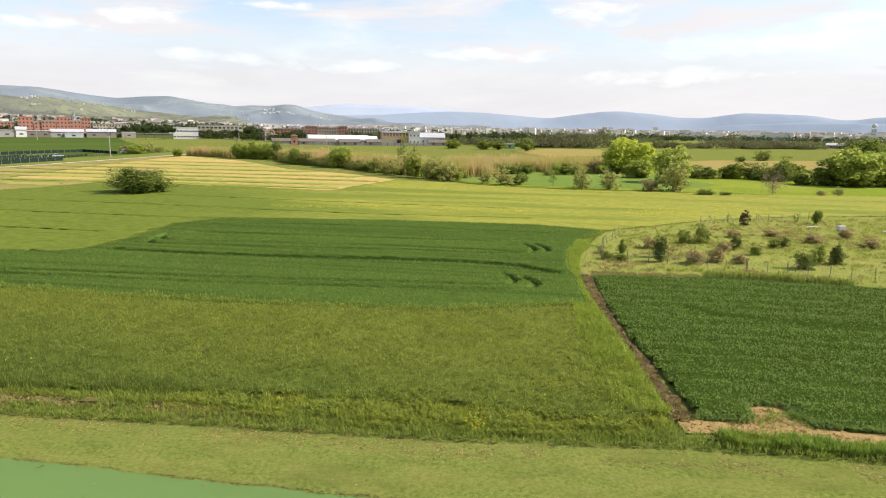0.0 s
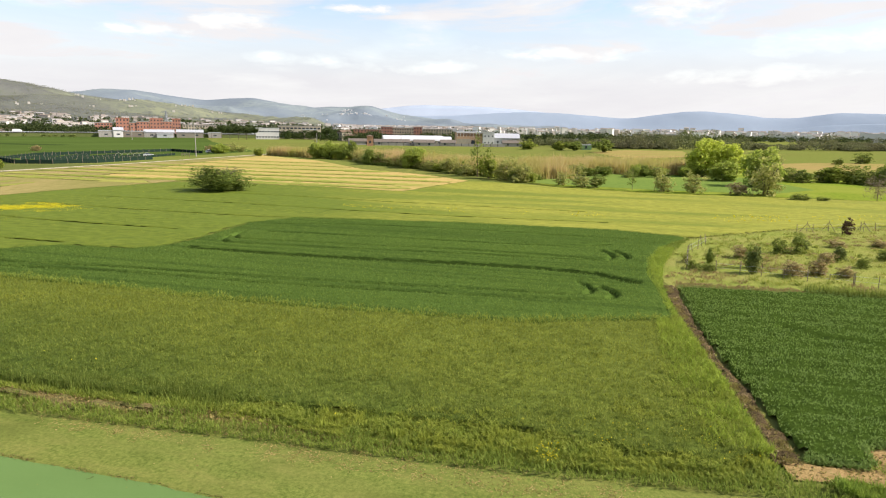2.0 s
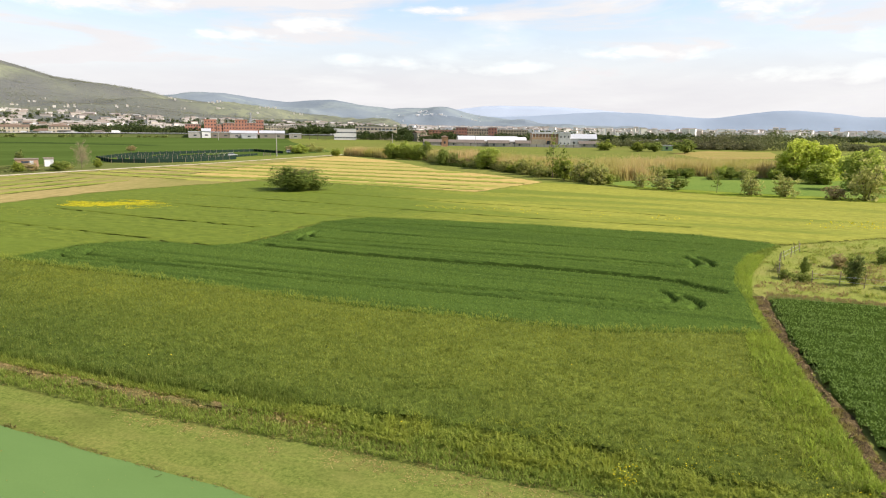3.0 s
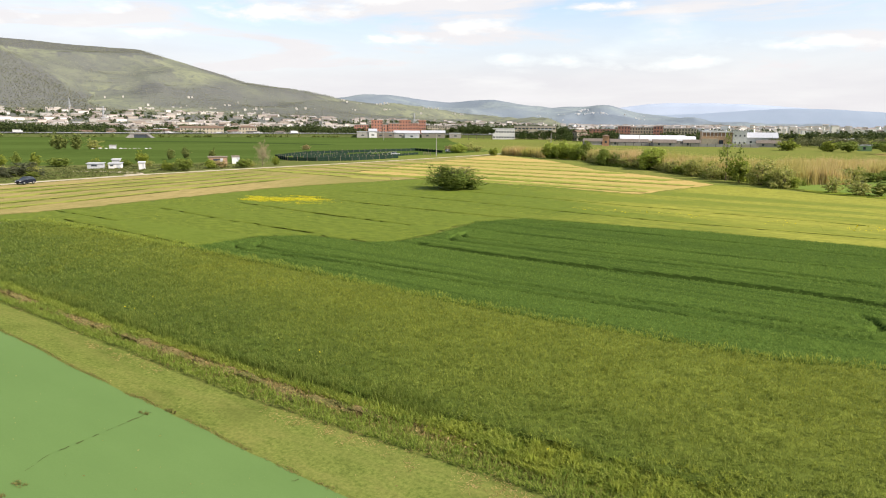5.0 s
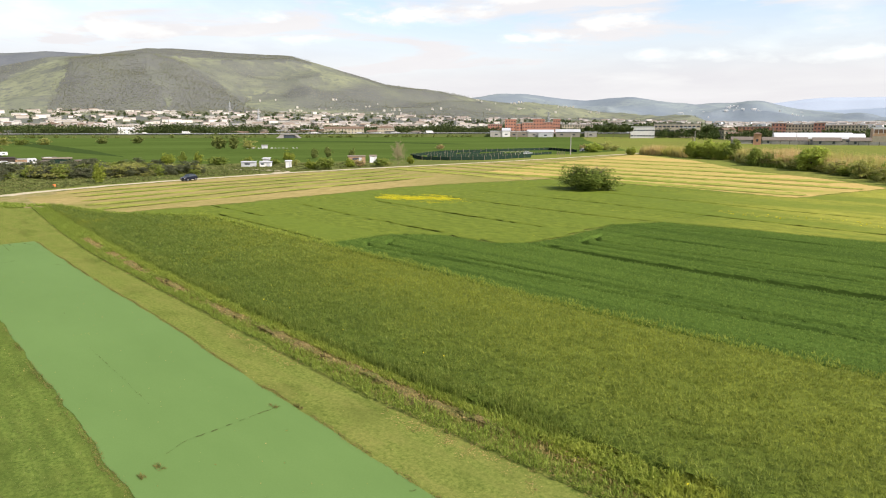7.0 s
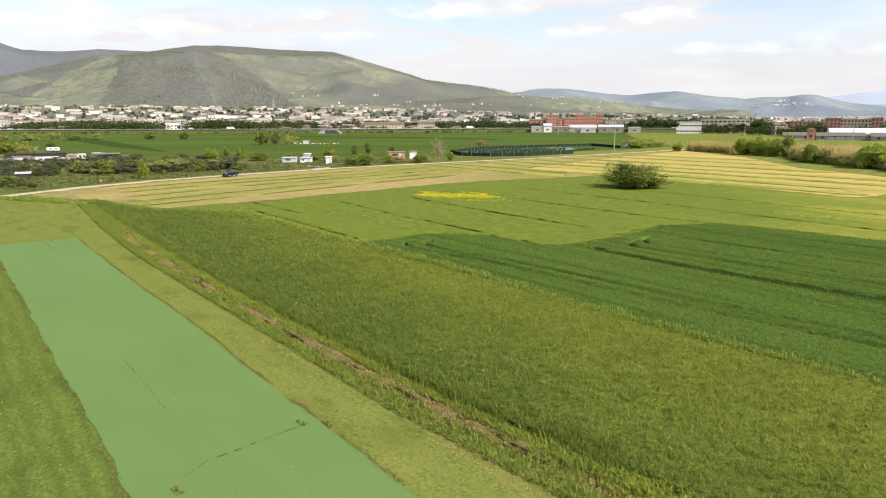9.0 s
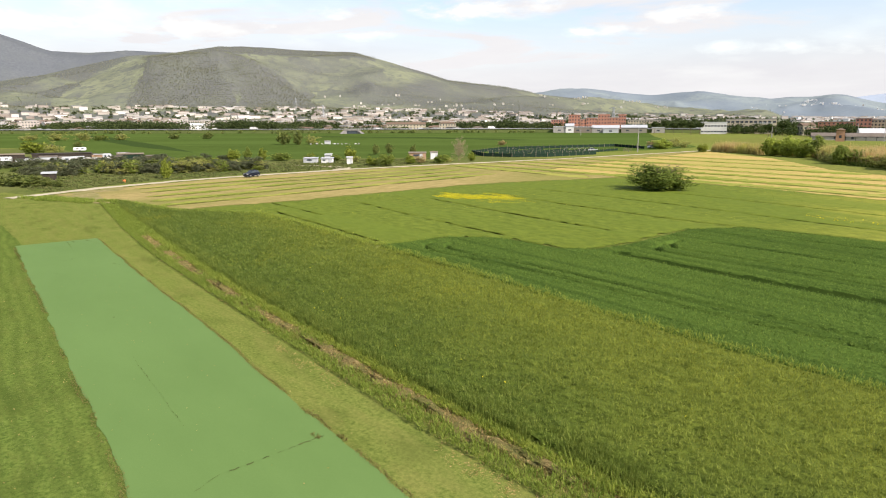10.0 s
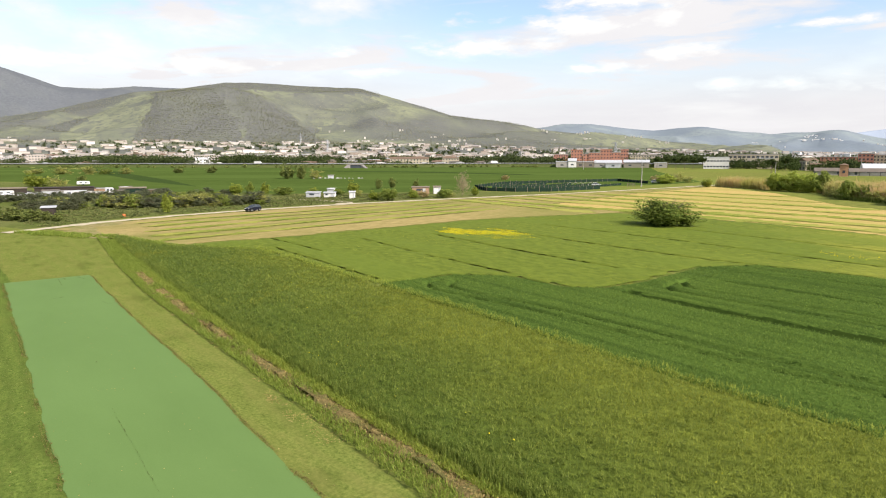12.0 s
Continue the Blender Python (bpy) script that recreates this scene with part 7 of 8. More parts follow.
def building(name, label, x, y, L, W, H, wall, roof, style="flat", floors=0, bays=0, z=0.0, turn=0.0, group="", category="building", win=(1.3, 1.5), door=0.0, sides=True, meshes=None):
    """A building whose front looks back over the fields; turn: degrees off that."""
    e = new(name)
    e.location = (x, y, z)
    e.rotation_euler = (0, 0, math.atan2(y, x) - math.pi / 2 + radians(turn))
    tagged(e, label, category, group)
    if meshes is None:
        meshes = (one_box("wall", wall, (-L / 2, L / 2, -W / 2, W / 2, -4.0, H)), roof_mesh(style, L, W, H, roof))
    part_mesh("wall", meshes[0], e)
    part_mesh("roof", meshes[1], e)
    for f in range(floors):
        for b in range(bays):
            o = part_mesh("window", WINDOW, e)
            o.location = ((b + 0.5) / bays * L - L / 2, -W / 2 - 0.02, (f + 0.3) * H / floors)
            o.scale = (win[0], 1, min(win[1], H / floors * 0.6))
        if sides and bays > 2:
            for s in (-1, 1):
                for k in (-0.22, 0.22):
                    o = part_mesh("window", WINDOW, e)
                    o.location, o.rotation_euler, o.scale = (s * (L / 2 + 0.02), k * W, (f + 0.3) * H / floors), (0, 0, math.pi / 2), (win[0], 1, min(win[1], H / floors * 0.6))
    if door:
        o = part_mesh("door", DOOR, e)
        o.location, o.scale = (L * 0.25, -W / 2 - 0.03, 0), (door, 1, min(H * 0.75, door * 1.1))
    return e


# works and halls across the reeds
building("vaulted_hall", "long farm hall with a white vaulted roof", -77, 470, 42, 22, 3.4, M_BEIGE, M_ROOFWHITE, "vault", 1, 9, door=3.5, turn=6, win=(3.0, 1.4))
building("vaulted_hall", "shorter farm hall with a white vaulted roof behind", -64, 492, 24, 16, 3.6, M_BEIGE, M_ROOFWHITE, "vault", 1, 5, turn=6, win=(3.0, 1.4))
building("white_works", "white flat-roofed works with a bright gable", -24.8, 512, 8.5, 22, 9.6, M_WHITE, M_ROOFWHITE, "flat", 2, 3, turn=6, win=(0.9, 1.2))
works = building("brown_works", "brown-fronted works hall with a white window frame", -39.4, 513.5, 20.5, 18, 9.6, plain_mat("tan_panels", (0.56, 0.37, 0.23), 0.8, 0, 0.2), M_ROOFWHITE, "flat", 0, 0, turn=6)
part_mesh("cornice", one_box("cornice", M_WHITE, (-10.4, 10.4, -9.35, -9.0, 8.9, 9.6)), works, "white cornice under the flat roof")
part_mesh("window_band", one_box("window_band", plain_mat("bronze_glazing", (0.24, 0.14, 0.085), 0.3), (-9.8, 9.8, -9.1, -9.0, 6.6, 8.85)), works, "long band of bronze glazing")
for k in range(9):
    part_mesh("mullion", one_box("mullion", M_WHITE, (-9.9 + 2.475 * k - 0.15, -9.9 + 2.475 * k + 0.15, -9.25, -9.0, 6.0, 8.95)), works)
part_mesh("plinth_wall", one_box("plinth_wall", M_CREAM, (-10.3, 0.6, -9.2, -9.0, -0.5, 4.6)), works, "cream lower wall")
# closed dark slab on the wall in place of a shaded gateway
part_mesh("gate_shade_panel", one_box("gate_shade_panel", M_GLASS, (1.0, 4.0, -9.12, -9.0, 0.0, 3.6)), works, "dark panel for the shade inside the gateway")
wall = new("concrete_wall")
wall.location = (-105, 446, 0)
tagged(wall, "long low wall of pale concrete panels", "wall")
for k in range(19):
    o = part_mesh("panel", one_box("panel", M_CONC, (-2.45, 2.45, -0.1, 0.1, -0.3, 1.9)), wall)
    o.location, o.rotation_euler = (2.5 + 5 * k, 0.9 * k, 0), (0, 0, 0.18)
    part_mesh("post", one_box("post", M_DARKWOOD, (-0.12, 0.12, -0.14, 0.14, -0.3, 2.05)), wall).location = (5 * k, 0.9 * k - 0.45, 0)
canopy_roof = new("open_shed")
canopy_roof.location = (34, 540, 0)
tagged(canopy_roof, "open shed with a thin white roof on posts", "shed")
part_mesh("roof", one_box("roof", M_ROOFWHITE, (-11, 11, -4, 4, 4.2, 4.7)), canopy_roof)
for sx in (-10, -5, 0, 5, 10):
    for sy in (-3.5, 3.5):
        part_mesh("post", one_box("post", M_DARKWOOD, (sx - 0.15, sx + 0.15, sy - 0.15, sy + 0.15, -0.2, 4.2)), canopy_roof)
building("grey_shed", "low grey sheet-metal shed", -10.5, 515, 20, 16, 5.6, M_GREY, M_GREY, "gable", 1, 3, turn=4)
building("brick_turret", "small orange brick tower", -99, 430, 4.2, 4.2, 6.4, M_ORANGE, M_TILE, "hip", 1, 1)
for k, (x, y, w) in enumerate([(-95, 452, 12), (-83, 455, 12), (-66, 452, 14), (-112, 455, 16), (-50, 460, 10), (-5, 480, 14)]):
    building("low_shed", "low grey shed beside the vaulted hall", x, y, w, 9, 2.4, M_CONC, M_TILEOLD, "gable", 1, 2, turn=5)
building("farm_house", "cream farmhouse with a tiled roof", -157, 579, 10, 9, 7.6, M_CREAM, M_TILE, "gable", 2, 3, turn=30, category="house")
building("farm_house", "low farmhouse with a pinkish tiled roof", -132, 546, 15, 9, 4.6, M_BEIGE, M_TILE, "hip", 1, 4, category="house")
building("farm_house", "low farmhouse with a pinkish tiled roof", -146, 560, 9, 8, 4.2, M_BEIGE, M_TILE, "gable", 1, 3, category="house")
building("brick_block", "red brick block with rows of windows", -141, 690, 12, 16, 13, M_BRICK, M_CONC, "flat", 4, 4)
building("brick_block", "long grey-brown block with rows of windows", -126, 712, 27, 14, 11.8, M_BEIGE, M_CONC, "flat", 4, 10)
building("brick_block", "red brick block with rows of windows", -108, 694, 9, 14, 13.2, M_BRICK, M_CONC, "flat", 4, 3)
building("brick_block", "long grey-brown block with rows of windows", -90, 718, 32, 14, 11, M_BEIGE, M_CONC, "flat", 4, 11)
building("brick_block", "low red brick block with rows of windows", -172, 730, 30, 14, 10, M_BRICK, M_CONC, "flat", 3, 8)
building("beige_factory", "long beige factory with window bands", -222, 646, 42, 20, 12.4, M_BEIGE, M_CONC, "flat", 3, 11, win=(2.6, 1.6))
building("white_office", "white modern office with dark window bands", -237, 598, 21, 16, 9.8, M_WHITE, M_ROOFWHITE, "flat", 2, 8, win=(1.9, 1.2))
building("beige_factory", "low beige hall beside the factory", -205, 628, 14, 16, 9.0, M_BEIGE, M_GREY, "flat", 2, 4)
# red apartment houses
RED = "red brick apartment houses"
for x, y, w, h in [(-427, 634, 16, 12.5), (-411, 642, 12.5, 17.4), (-402, 647, 7, 12.8), (-394, 651, 12, 14.2), (-383, 658, 12.6, 17.6), (-374, 663, 10, 14.6), (-366, 668, 8, 17.4)]:
    building("apartment_house", "red brick apartment house with many windows", x, y, w, 13, h, M_BRICK, M_BRICK if h > 16 else M_CONC, "flat", 5 if h > 15 else 4, max(2, int(w / 2.6)), z=0.4, group=RED, turn=0)
building("long_block", "long pale pink apartment block", -346, 680, 34, 13, 11.6, M_BEIGE, M_CONC, "flat", 4, 12, z=0.4)
LOW = "low works by the motorway"
for k, (x, y, w, h) in enumerate([(-380, 567, 12, 7.8), (-371, 572, 8, 9.0), (-360, 579, 20, 7.4), (-341, 590, 26, 6.6), (-333, 586, 14, 4.4), (-317, 603, 24, 7.0), (-297, 614, 12, 6.4)]):
    building("low_works", "low pale works hall with a flat roof", x, y, w, 12, h * 0.68, (M_CONC, M_GREY, M_HOUSE)[k % 3] if k != 1 else M_WHITE, M_GREY, ("flat", "gable")[k % 2], 1, max(1, int(w / 9)), z=0.3, group=LOW, win=(2.8, 1.2))
# right side of the plain
building("control_tower", "white control tower with a round dome", 712, 1087, 7.5, 7.5, 22, M_WHITE, M_WHITE, "flat", 4, 2)
bm = bmesh.new()
bmesh.ops.create_uvsphere(bm, u_segments=16, v_segments=10, radius=3.8)
bmesh.ops.translate(bm, verts=bm.verts[:], vec=(0, 0, 27.5))
part("dome", bm, M_WHITE, bpy.data.objects["control_tower"], "white radar dome")
building("white_warehouse", "wide white warehouse on the plain", 543, 1070, 46, 30, 13.5, M_WHITE, M_ROOFWHITE, "flat", 1, 6)
building("white_warehouse", "long low white warehouse on the plain", 430, 1120, 70, 24, 9, M_WHITE, M_ROOFWHITE, "flat", 1, 8)
building("white_warehouse", "long low white warehouse on the plain", 250, 1150, 60, 24, 8, M_CREAM, M_ROOFWHITE, "flat", 1, 8)
building("dark_shed", "dark shed with a pale roof among trees", 351, 586, 14, 9, 2.8, M_BROWN, M_GREY, "gable", 1, 2)
building("field_shed", "low white-roofed shed by the trees", 45, 590, 25, 10, 4.4, M_BROWN, M_ROOFWHITE, "flat", 1, 5)
building("field_shed", "small green shed on the meadow", 43, 430, 6.8, 4, 2.8, plain_mat("green_paint", (0.25, 0.38, 0.18)), M_GREY, "flat", 1, 1)
# the town below the hill
r = random.Random(11)
STYLES = []
for k in range(14):
    L, W, H = r.uniform(6.5, 15), r.uniform(6, 9), r.choice([3.6, 4.2, 4.8, 5.2, 6, 7])
    flat = k > 8
    STYLES.append((L, W, H, (one_box("wall", M_HOUSE, (-L / 2, L / 2, -W / 2, W / 2, -4.0, H)), roof_mesh("flat" if flat else r.choice(["gable", "gable", "hip"]), L, W, H, (M_DARKROOF, M_GREY)[k % 2] if flat else (M_TILE, M_TILEOLD)[k % 2])), flat))


def at(az, d):
    return -d * math.sin(radians(az)), d * math.cos(radians(az))


TOWN = "houses of the town"
for k in range(300):
    az = r.uniform(30, 83)
    d = float(np.interp(az, [26, 37, 52, 59, 67, 78, 87], [700, 705, 690, 705, 755, 855, 985])) + 50 + 600 * r.random() ** 1.2
    x, y = at(az, d)
    L, W, H, meshes, flat = STYLES[(k * 5) % 14]
    building("town_house", "flat-roofed pale town house with dark windows" if flat else "pale town house with a tiled roof", x, y, L, W, H, None, None, "", 2, 3 if d < 950 else 0, z=rise_xy(x, y), turn=r.uniform(-35, 35), group=TOWN, category="house", sides=False, meshes=meshes)
for x, y, w, h, label in [(-964, 295, 26, 13, "cream apartment block with balconies"), (-977, 247, 20, 13, "cream apartment block with balconies"), (-930, 380, 40, 13, "cream apartment block with balconies"), (-905, 440, 38, 13, "cream apartment block with balconies"), (-960, 330, 20, 12, "cream apartment block with balconies")]:
    building("apartment_block", label, x, y, w, 14, h - 3, M_BLOCK, M_CONC, "flat", 3, int(w / 3), z=rise_xy(x, y) + 3, group="apartment blocks in the town", turn=0)
building("long_house", "long low house with a red tiled roof", -578, 539, 46, 11, 6.2, M_CREAM, M_TILE, "gable", 2, 12, z=2.0, category="house")
building("long_house", "cream house with a red tiled roof", -544, 575, 20, 10, 7.0, M_CREAM, M_TILE, "hip", 2, 6, z=2.0, category="house")
building("long_house", "white house with a pale gabled roof", -728, 353, 16, 10, 5.4, M_WHITE, M_ROOFWHITE, "gable", 2, 4, z=2.5, category="house")
building("long_house", "yellow house with a tiled roof", -792, 333, 9, 9, 10, M_CREAM, M_TILE, "hip", 3, 3, z=3, category="house")
building("long_house", "yellow house with a tiled roof", -799, 315, 8, 9, 9, M_CREAM, M_TILE, "hip", 3, 3, z=3, category="house")


def far_houses(name, spots, mat_a, mat_b, label):
    """Far small houses: one object with pale walls and one with roofs."""
    for which, mat, nm in ((0, mat_a, "_walls"), (1, mat_b, "_roofs")):
        bm = []
        f = []
        for x, y, z, L, W, H, a in spots:
            s = len(bm)
            c, n = math.cos(a), math.sin(a)
            lo, hi = (z - 6, z + H) if which == 0 else (z + H, z + H + 0.16 * W)
            g = 0.5 if which == 0 else 0.53
            for zz, k in ((lo, 1.0), (hi, 1.0 if which == 0 else 0.35)):
                for px, py in ((-1, -1), (1, -1), (1, 1), (-1, 1)):
                    u, v = px * L * g, py * W * g * k
                    bm.append((x + u * c - v * n, y + u * n + v * c, zz))
            f += [(s + 4, s + 5, s + 6, s + 7), (s, s + 1, s + 5, s + 4), (s + 1, s + 2, s + 6, s + 5), (s + 2, s + 3, s + 7, s + 6), (s + 3, s, s + 4, s + 7)]
        tagged(new(name + nm, mesh_from(name, np.array(bm), f, mat)), label, "houses", kind="stuff")


def island_mat(name, colours):
    m, n, l, b = material(name, 0.85)
    g = n.new("ShaderNodeNewGeometry")
    l.new(ramp_out(n, l, g.outputs["Random Per Island"], [(k / (len(colours) - 1), c) for k, c in enumerate(colours)]), b.inputs["Base Color"])
    f = noise_out(n, l, 0.4, 4.0, 0.6)
    bumped(n, l, b, f, 0.2, 0.2)
    return m


# lighter than the near houses, as if this band were sunlit
M_FARWALL = island_mat("far_render", [(0.50, 0.47, 0.41), (0.30, 0.27, 0.23), (0.64, 0.61, 0.56), (0.26, 0.235, 0.19), (0.54, 0.50, 0.44), (0.24, 0.20, 0.17), (0.60, 0.58, 0.54), (0.34, 0.31, 0.26)])
M_CITY = island_mat("city_render", [(0.76, 0.75, 0.73), (0.60, 0.57, 0.52), (0.82, 0.81, 0.80), (0.50, 0.47, 0.43), (0.78, 0.75, 0.70), (0.42, 0.37, 0.32)])
M_FARROOF = island_mat("far_roofs", [(0.22, 0.18, 0.14), (0.19, 0.155, 0.125), (0.33, 0.32, 0.30), (0.24, 0.20, 0.165), (0.36, 0.35, 0.34)])
spots = []
for k in range(1100):
    az = r.uniform(14, 86)
    d = 1210 + 1160 * r.random() ** 2.2
    if az > 48 and d > 2250 or r.random() < (0.45 if az < 34 else 0.15):
        continue
    x, y = at(az, d)
    spots.append((x, y, rise_xy(x, y), r.uniform(9, 26), r.uniform(7, 11), r.choice([3.5, 4, 4.5, 5, 6.5]), radians(az) + r.uniform(-0.5, 0.5)))
far_houses("town", spots, M_FARWALL, M_FARROOF, "pale houses of the town climbing the foot slopes")
spots = []
for k in range(2100):
    az = r.uniform(-36, 16)
    d = 1600 + 1000 * r.random()
    x, y = at(az, d)
    h = r.choice([6, 7, 9, 9, 12, 12, 15, 18, 22]) if az < 4 else r.choice([7, 8, 10, 12])
    spots.append((x, y, 2.0 if az < 4 else rise_xy(x, y), r.uniform(6, 17), r.uniform(7, 11), h * 0.72, radians(az) + r.uniform(-0.4, 0.4)))
for az, h in ((-14.2, 22), (-13.7, 25), (-3.2, 22), (-17.8, 24)):
    x, y = at(az, 2300)
    spots.append((x, y, 2, 16, 14, h, radians(az)))
far_houses("city", spots, M_CITY, M_FARROOF, "pale apartment blocks of the distant city")


M_VILLA = island_mat("villa_render", [(0.44, 0.42, 0.36), (0.54, 0.52, 0.47), (0.36, 0.33, 0.28)])


def villas(hill_name, n, az0, az1, e0, e1, seed):
    me = bpy.data.objects[hill_name].data
    co = np.empty(len(me.vertices) * 3, np.float32)
    me.vertices.foreach_get("co", co)
    co = co.reshape(-1, 3)
    a = np.degrees(np.arctan2(-co[:, 0], co[:, 1]))
    e = np.degrees(np.arctan2(co[:, 2] - 12, np.hypot(co[:, 0], co[:, 1])))
    rr = np.random.default_rng(seed)
    pick = np.flatnonzero((np.hypot(co[:, 0], co[:, 1]) > 2300) & (a > az0) & (a < az1) & (e > e0) & (e < e1))
    out = []
    if len(pick):
        for c in co[rr.choice(pick, min(n, len(pick)), replace=False)]:
            for _ in range(int(rr.integers(1, 4))):
                x, y = c[0] + rr.normal(0, 16), c[1] + rr.normal(0, 16)
                out.append((x, y, float(c[2]) + 2, rr.uniform(3.5, 9), rr.uniform(3, 5), rr.uniform(1.2, 2.4), math.atan2(-c[0], c[1])))
    return out


far_houses("villas", villas("backdrop_hill", 50, 22, 56, 0.9, 2.2, 1) + villas("backdrop_hill", 24, 36, 52, 0.8, 1.5, 6) + villas("backdrop_hill", 14, 56, 80, 1.0, 1.6, 3), M_VILLA, M_FARROOF, "white villas scattered on the hillside")
far_houses("hill_village", villas("backdrop_middle_hills", 40, 12.6, 15.6, 0.8, 1.5, 4) + villas("backdrop_middle_hills", 40, 10, 36, 0.5, 1.2, 5), M_CITY, M_CITY, "white village houses on the bluish hill")

# ---- motorway on its bank ----
BANK = [(-980, 60), (-834, 178), (-690, 299), (-600, 366), (-540, 424), (-418, 563), (-310, 622), (-200, 655), (-60, 690)]
M_BANK = ground_mat("bank_grass", (0.045, 0.065, 0.018), (0.085, 0.105, 0.032), (0.075, 0.085, 0.03), 0.02, 0.4)
ribbon("motorway_bank", BANK, [26] * 9, M_BANK, 0.05, "grassy bank that carries the motorway", "bank", 12, 1.0, 0.2, 3.4, seed=3, cols=9)
ribbon("motorway", BANK, [11] * 9, M_ASPHALT, 3.5, "grey motorway on top of the bank", "road", 12, 0.05, 0, 0.05, seed=3, cols=3)


def guard_rail():
    e = new("guard_rail")
    tagged(e, "pale steel guard rail of the motorway", "guard rail")
    for (x0, y0), (x1, y1) in zip(BANK, BANK[1:]):
        L = math.hypot(x1 - x0, y1 - y0)
        nx, ny = (y1 - y0) / L * 5.6, -(x1 - x0) / L * 5.6
        o = part_mesh("rail", one_box("rail", M_GREY, (0.0, L, -0.06, 0.06, 4.0, 4.35)), e)
        o.location, o.rotation_euler = (x0 + nx, y0 + ny, 0.0), (0, 0, math.atan2(y1 - y0, x1 - x0))


guard_rail()


M_DARKCONC = plain_mat("weathered_concrete", (0.20, 0.19, 0.175), 0.9, 0, 0.3)


def underpass(x, y):
    e = new("underpass")
    e.location, e.rotation_euler = (x, y, 0), (0, 0, math.atan2(y, x) - math.pi / 2)
    tagged(e, "concrete underpass with slanting wing walls", "underpass")
    bm = bmesh.new()
    box(bm, -8, 8, -1.5, 1.5, 3.0, 4.2)
    part("deck", bm, M_DARKCONC, e)
    for s in (-1, 1):
        bm = bmesh.new()
        v = [bm.verts.new(p) for p in ((s * 5, -1, 0), (s * 9, -5, 0), (s * 12, -5, 0.1), (s * 8, -1, 3.2), (s * 5, -1, 3.2))]
        bm.faces.new(v)
        d = bmesh.ops.extrude_face_region(bm, geom=bm.faces[:])
        bmesh.ops.translate(bm, verts=[g for g in d["geom"] if isinstance(g, bmesh.types.BMVert)], vec=(0, 0.5, 0))
        part("wing_wall", bm, M_DARKCONC, e)
    # thin dark sheet that stands in for the shade under the deck
    bm = bmesh.new()
    box(bm, -5, 5, -0.9, -0.8, 0, 3.0)
    part("opening", bm, M_GLASS, e, "dark panel standing in for shade in the passage")
    return e


underpass(-508, 403)


def vehicle_far(x, y, turn, L, H, mat, label):
    e = new("van")
    e.location, e.rotation_euler = (x, y, 3.56), (0, 0, turn)
    tagged(e, label, "van", "traffic on the motorway")
    bm = bmesh.new()
    box(bm, -L / 2, L / 2 - 1.2, -0.95, 0.95, 0.5, H)
    part("load_body", bm, mat, e)
    bm = bmesh.new()
    box(bm, L / 2 - 1.18, L / 2, -0.9, 0.9, 0.5, H * 0.75)
    part("cab", bm, mat, e)
    for sx in (-L / 3, L / 3):
        for sy in (-0.85, 0.85):
            bm = bmesh.new()
            bmesh.ops.create_cone(bm, cap_ends=True, segments=12, radius1=0.42, radius2=0.42, depth=0.25, matrix=Matrix.Translation((sx, sy, 0.42)) @ Matrix.Rotation(math.pi / 2, 4, "X"))
            part("wheel", bm, M_RUBBER, e)
    return e


for k, t in enumerate((0.08, 0.16, 0.31, 0.36, 0.52, 0.55, 0.60, 0.66, 0.70, 0.74, 0.80)):
    s = t * (len(BANK) - 1)
    i = int(s)
    (x0, y0), (x1, y1) = BANK[i], BANK[i + 1]
    f = s - i
    a = math.atan2(y1 - y0, x1 - x0)
    off = -3.2 if k % 2 else 2.4
    vehicle_far(x0 + (x1 - x0) * f - off * math.sin(a), y0 + (y1 - y0) * f + off * math.cos(a), a, 4.6 if k % 3 else 7.5, 1.7 if k % 3 else 2.8, (M_WHITE, M_GREY)[k % 2] if k % 3 else M_WHITE, "white van on the motorway" if k % 3 else "white box lorry on the motorway")

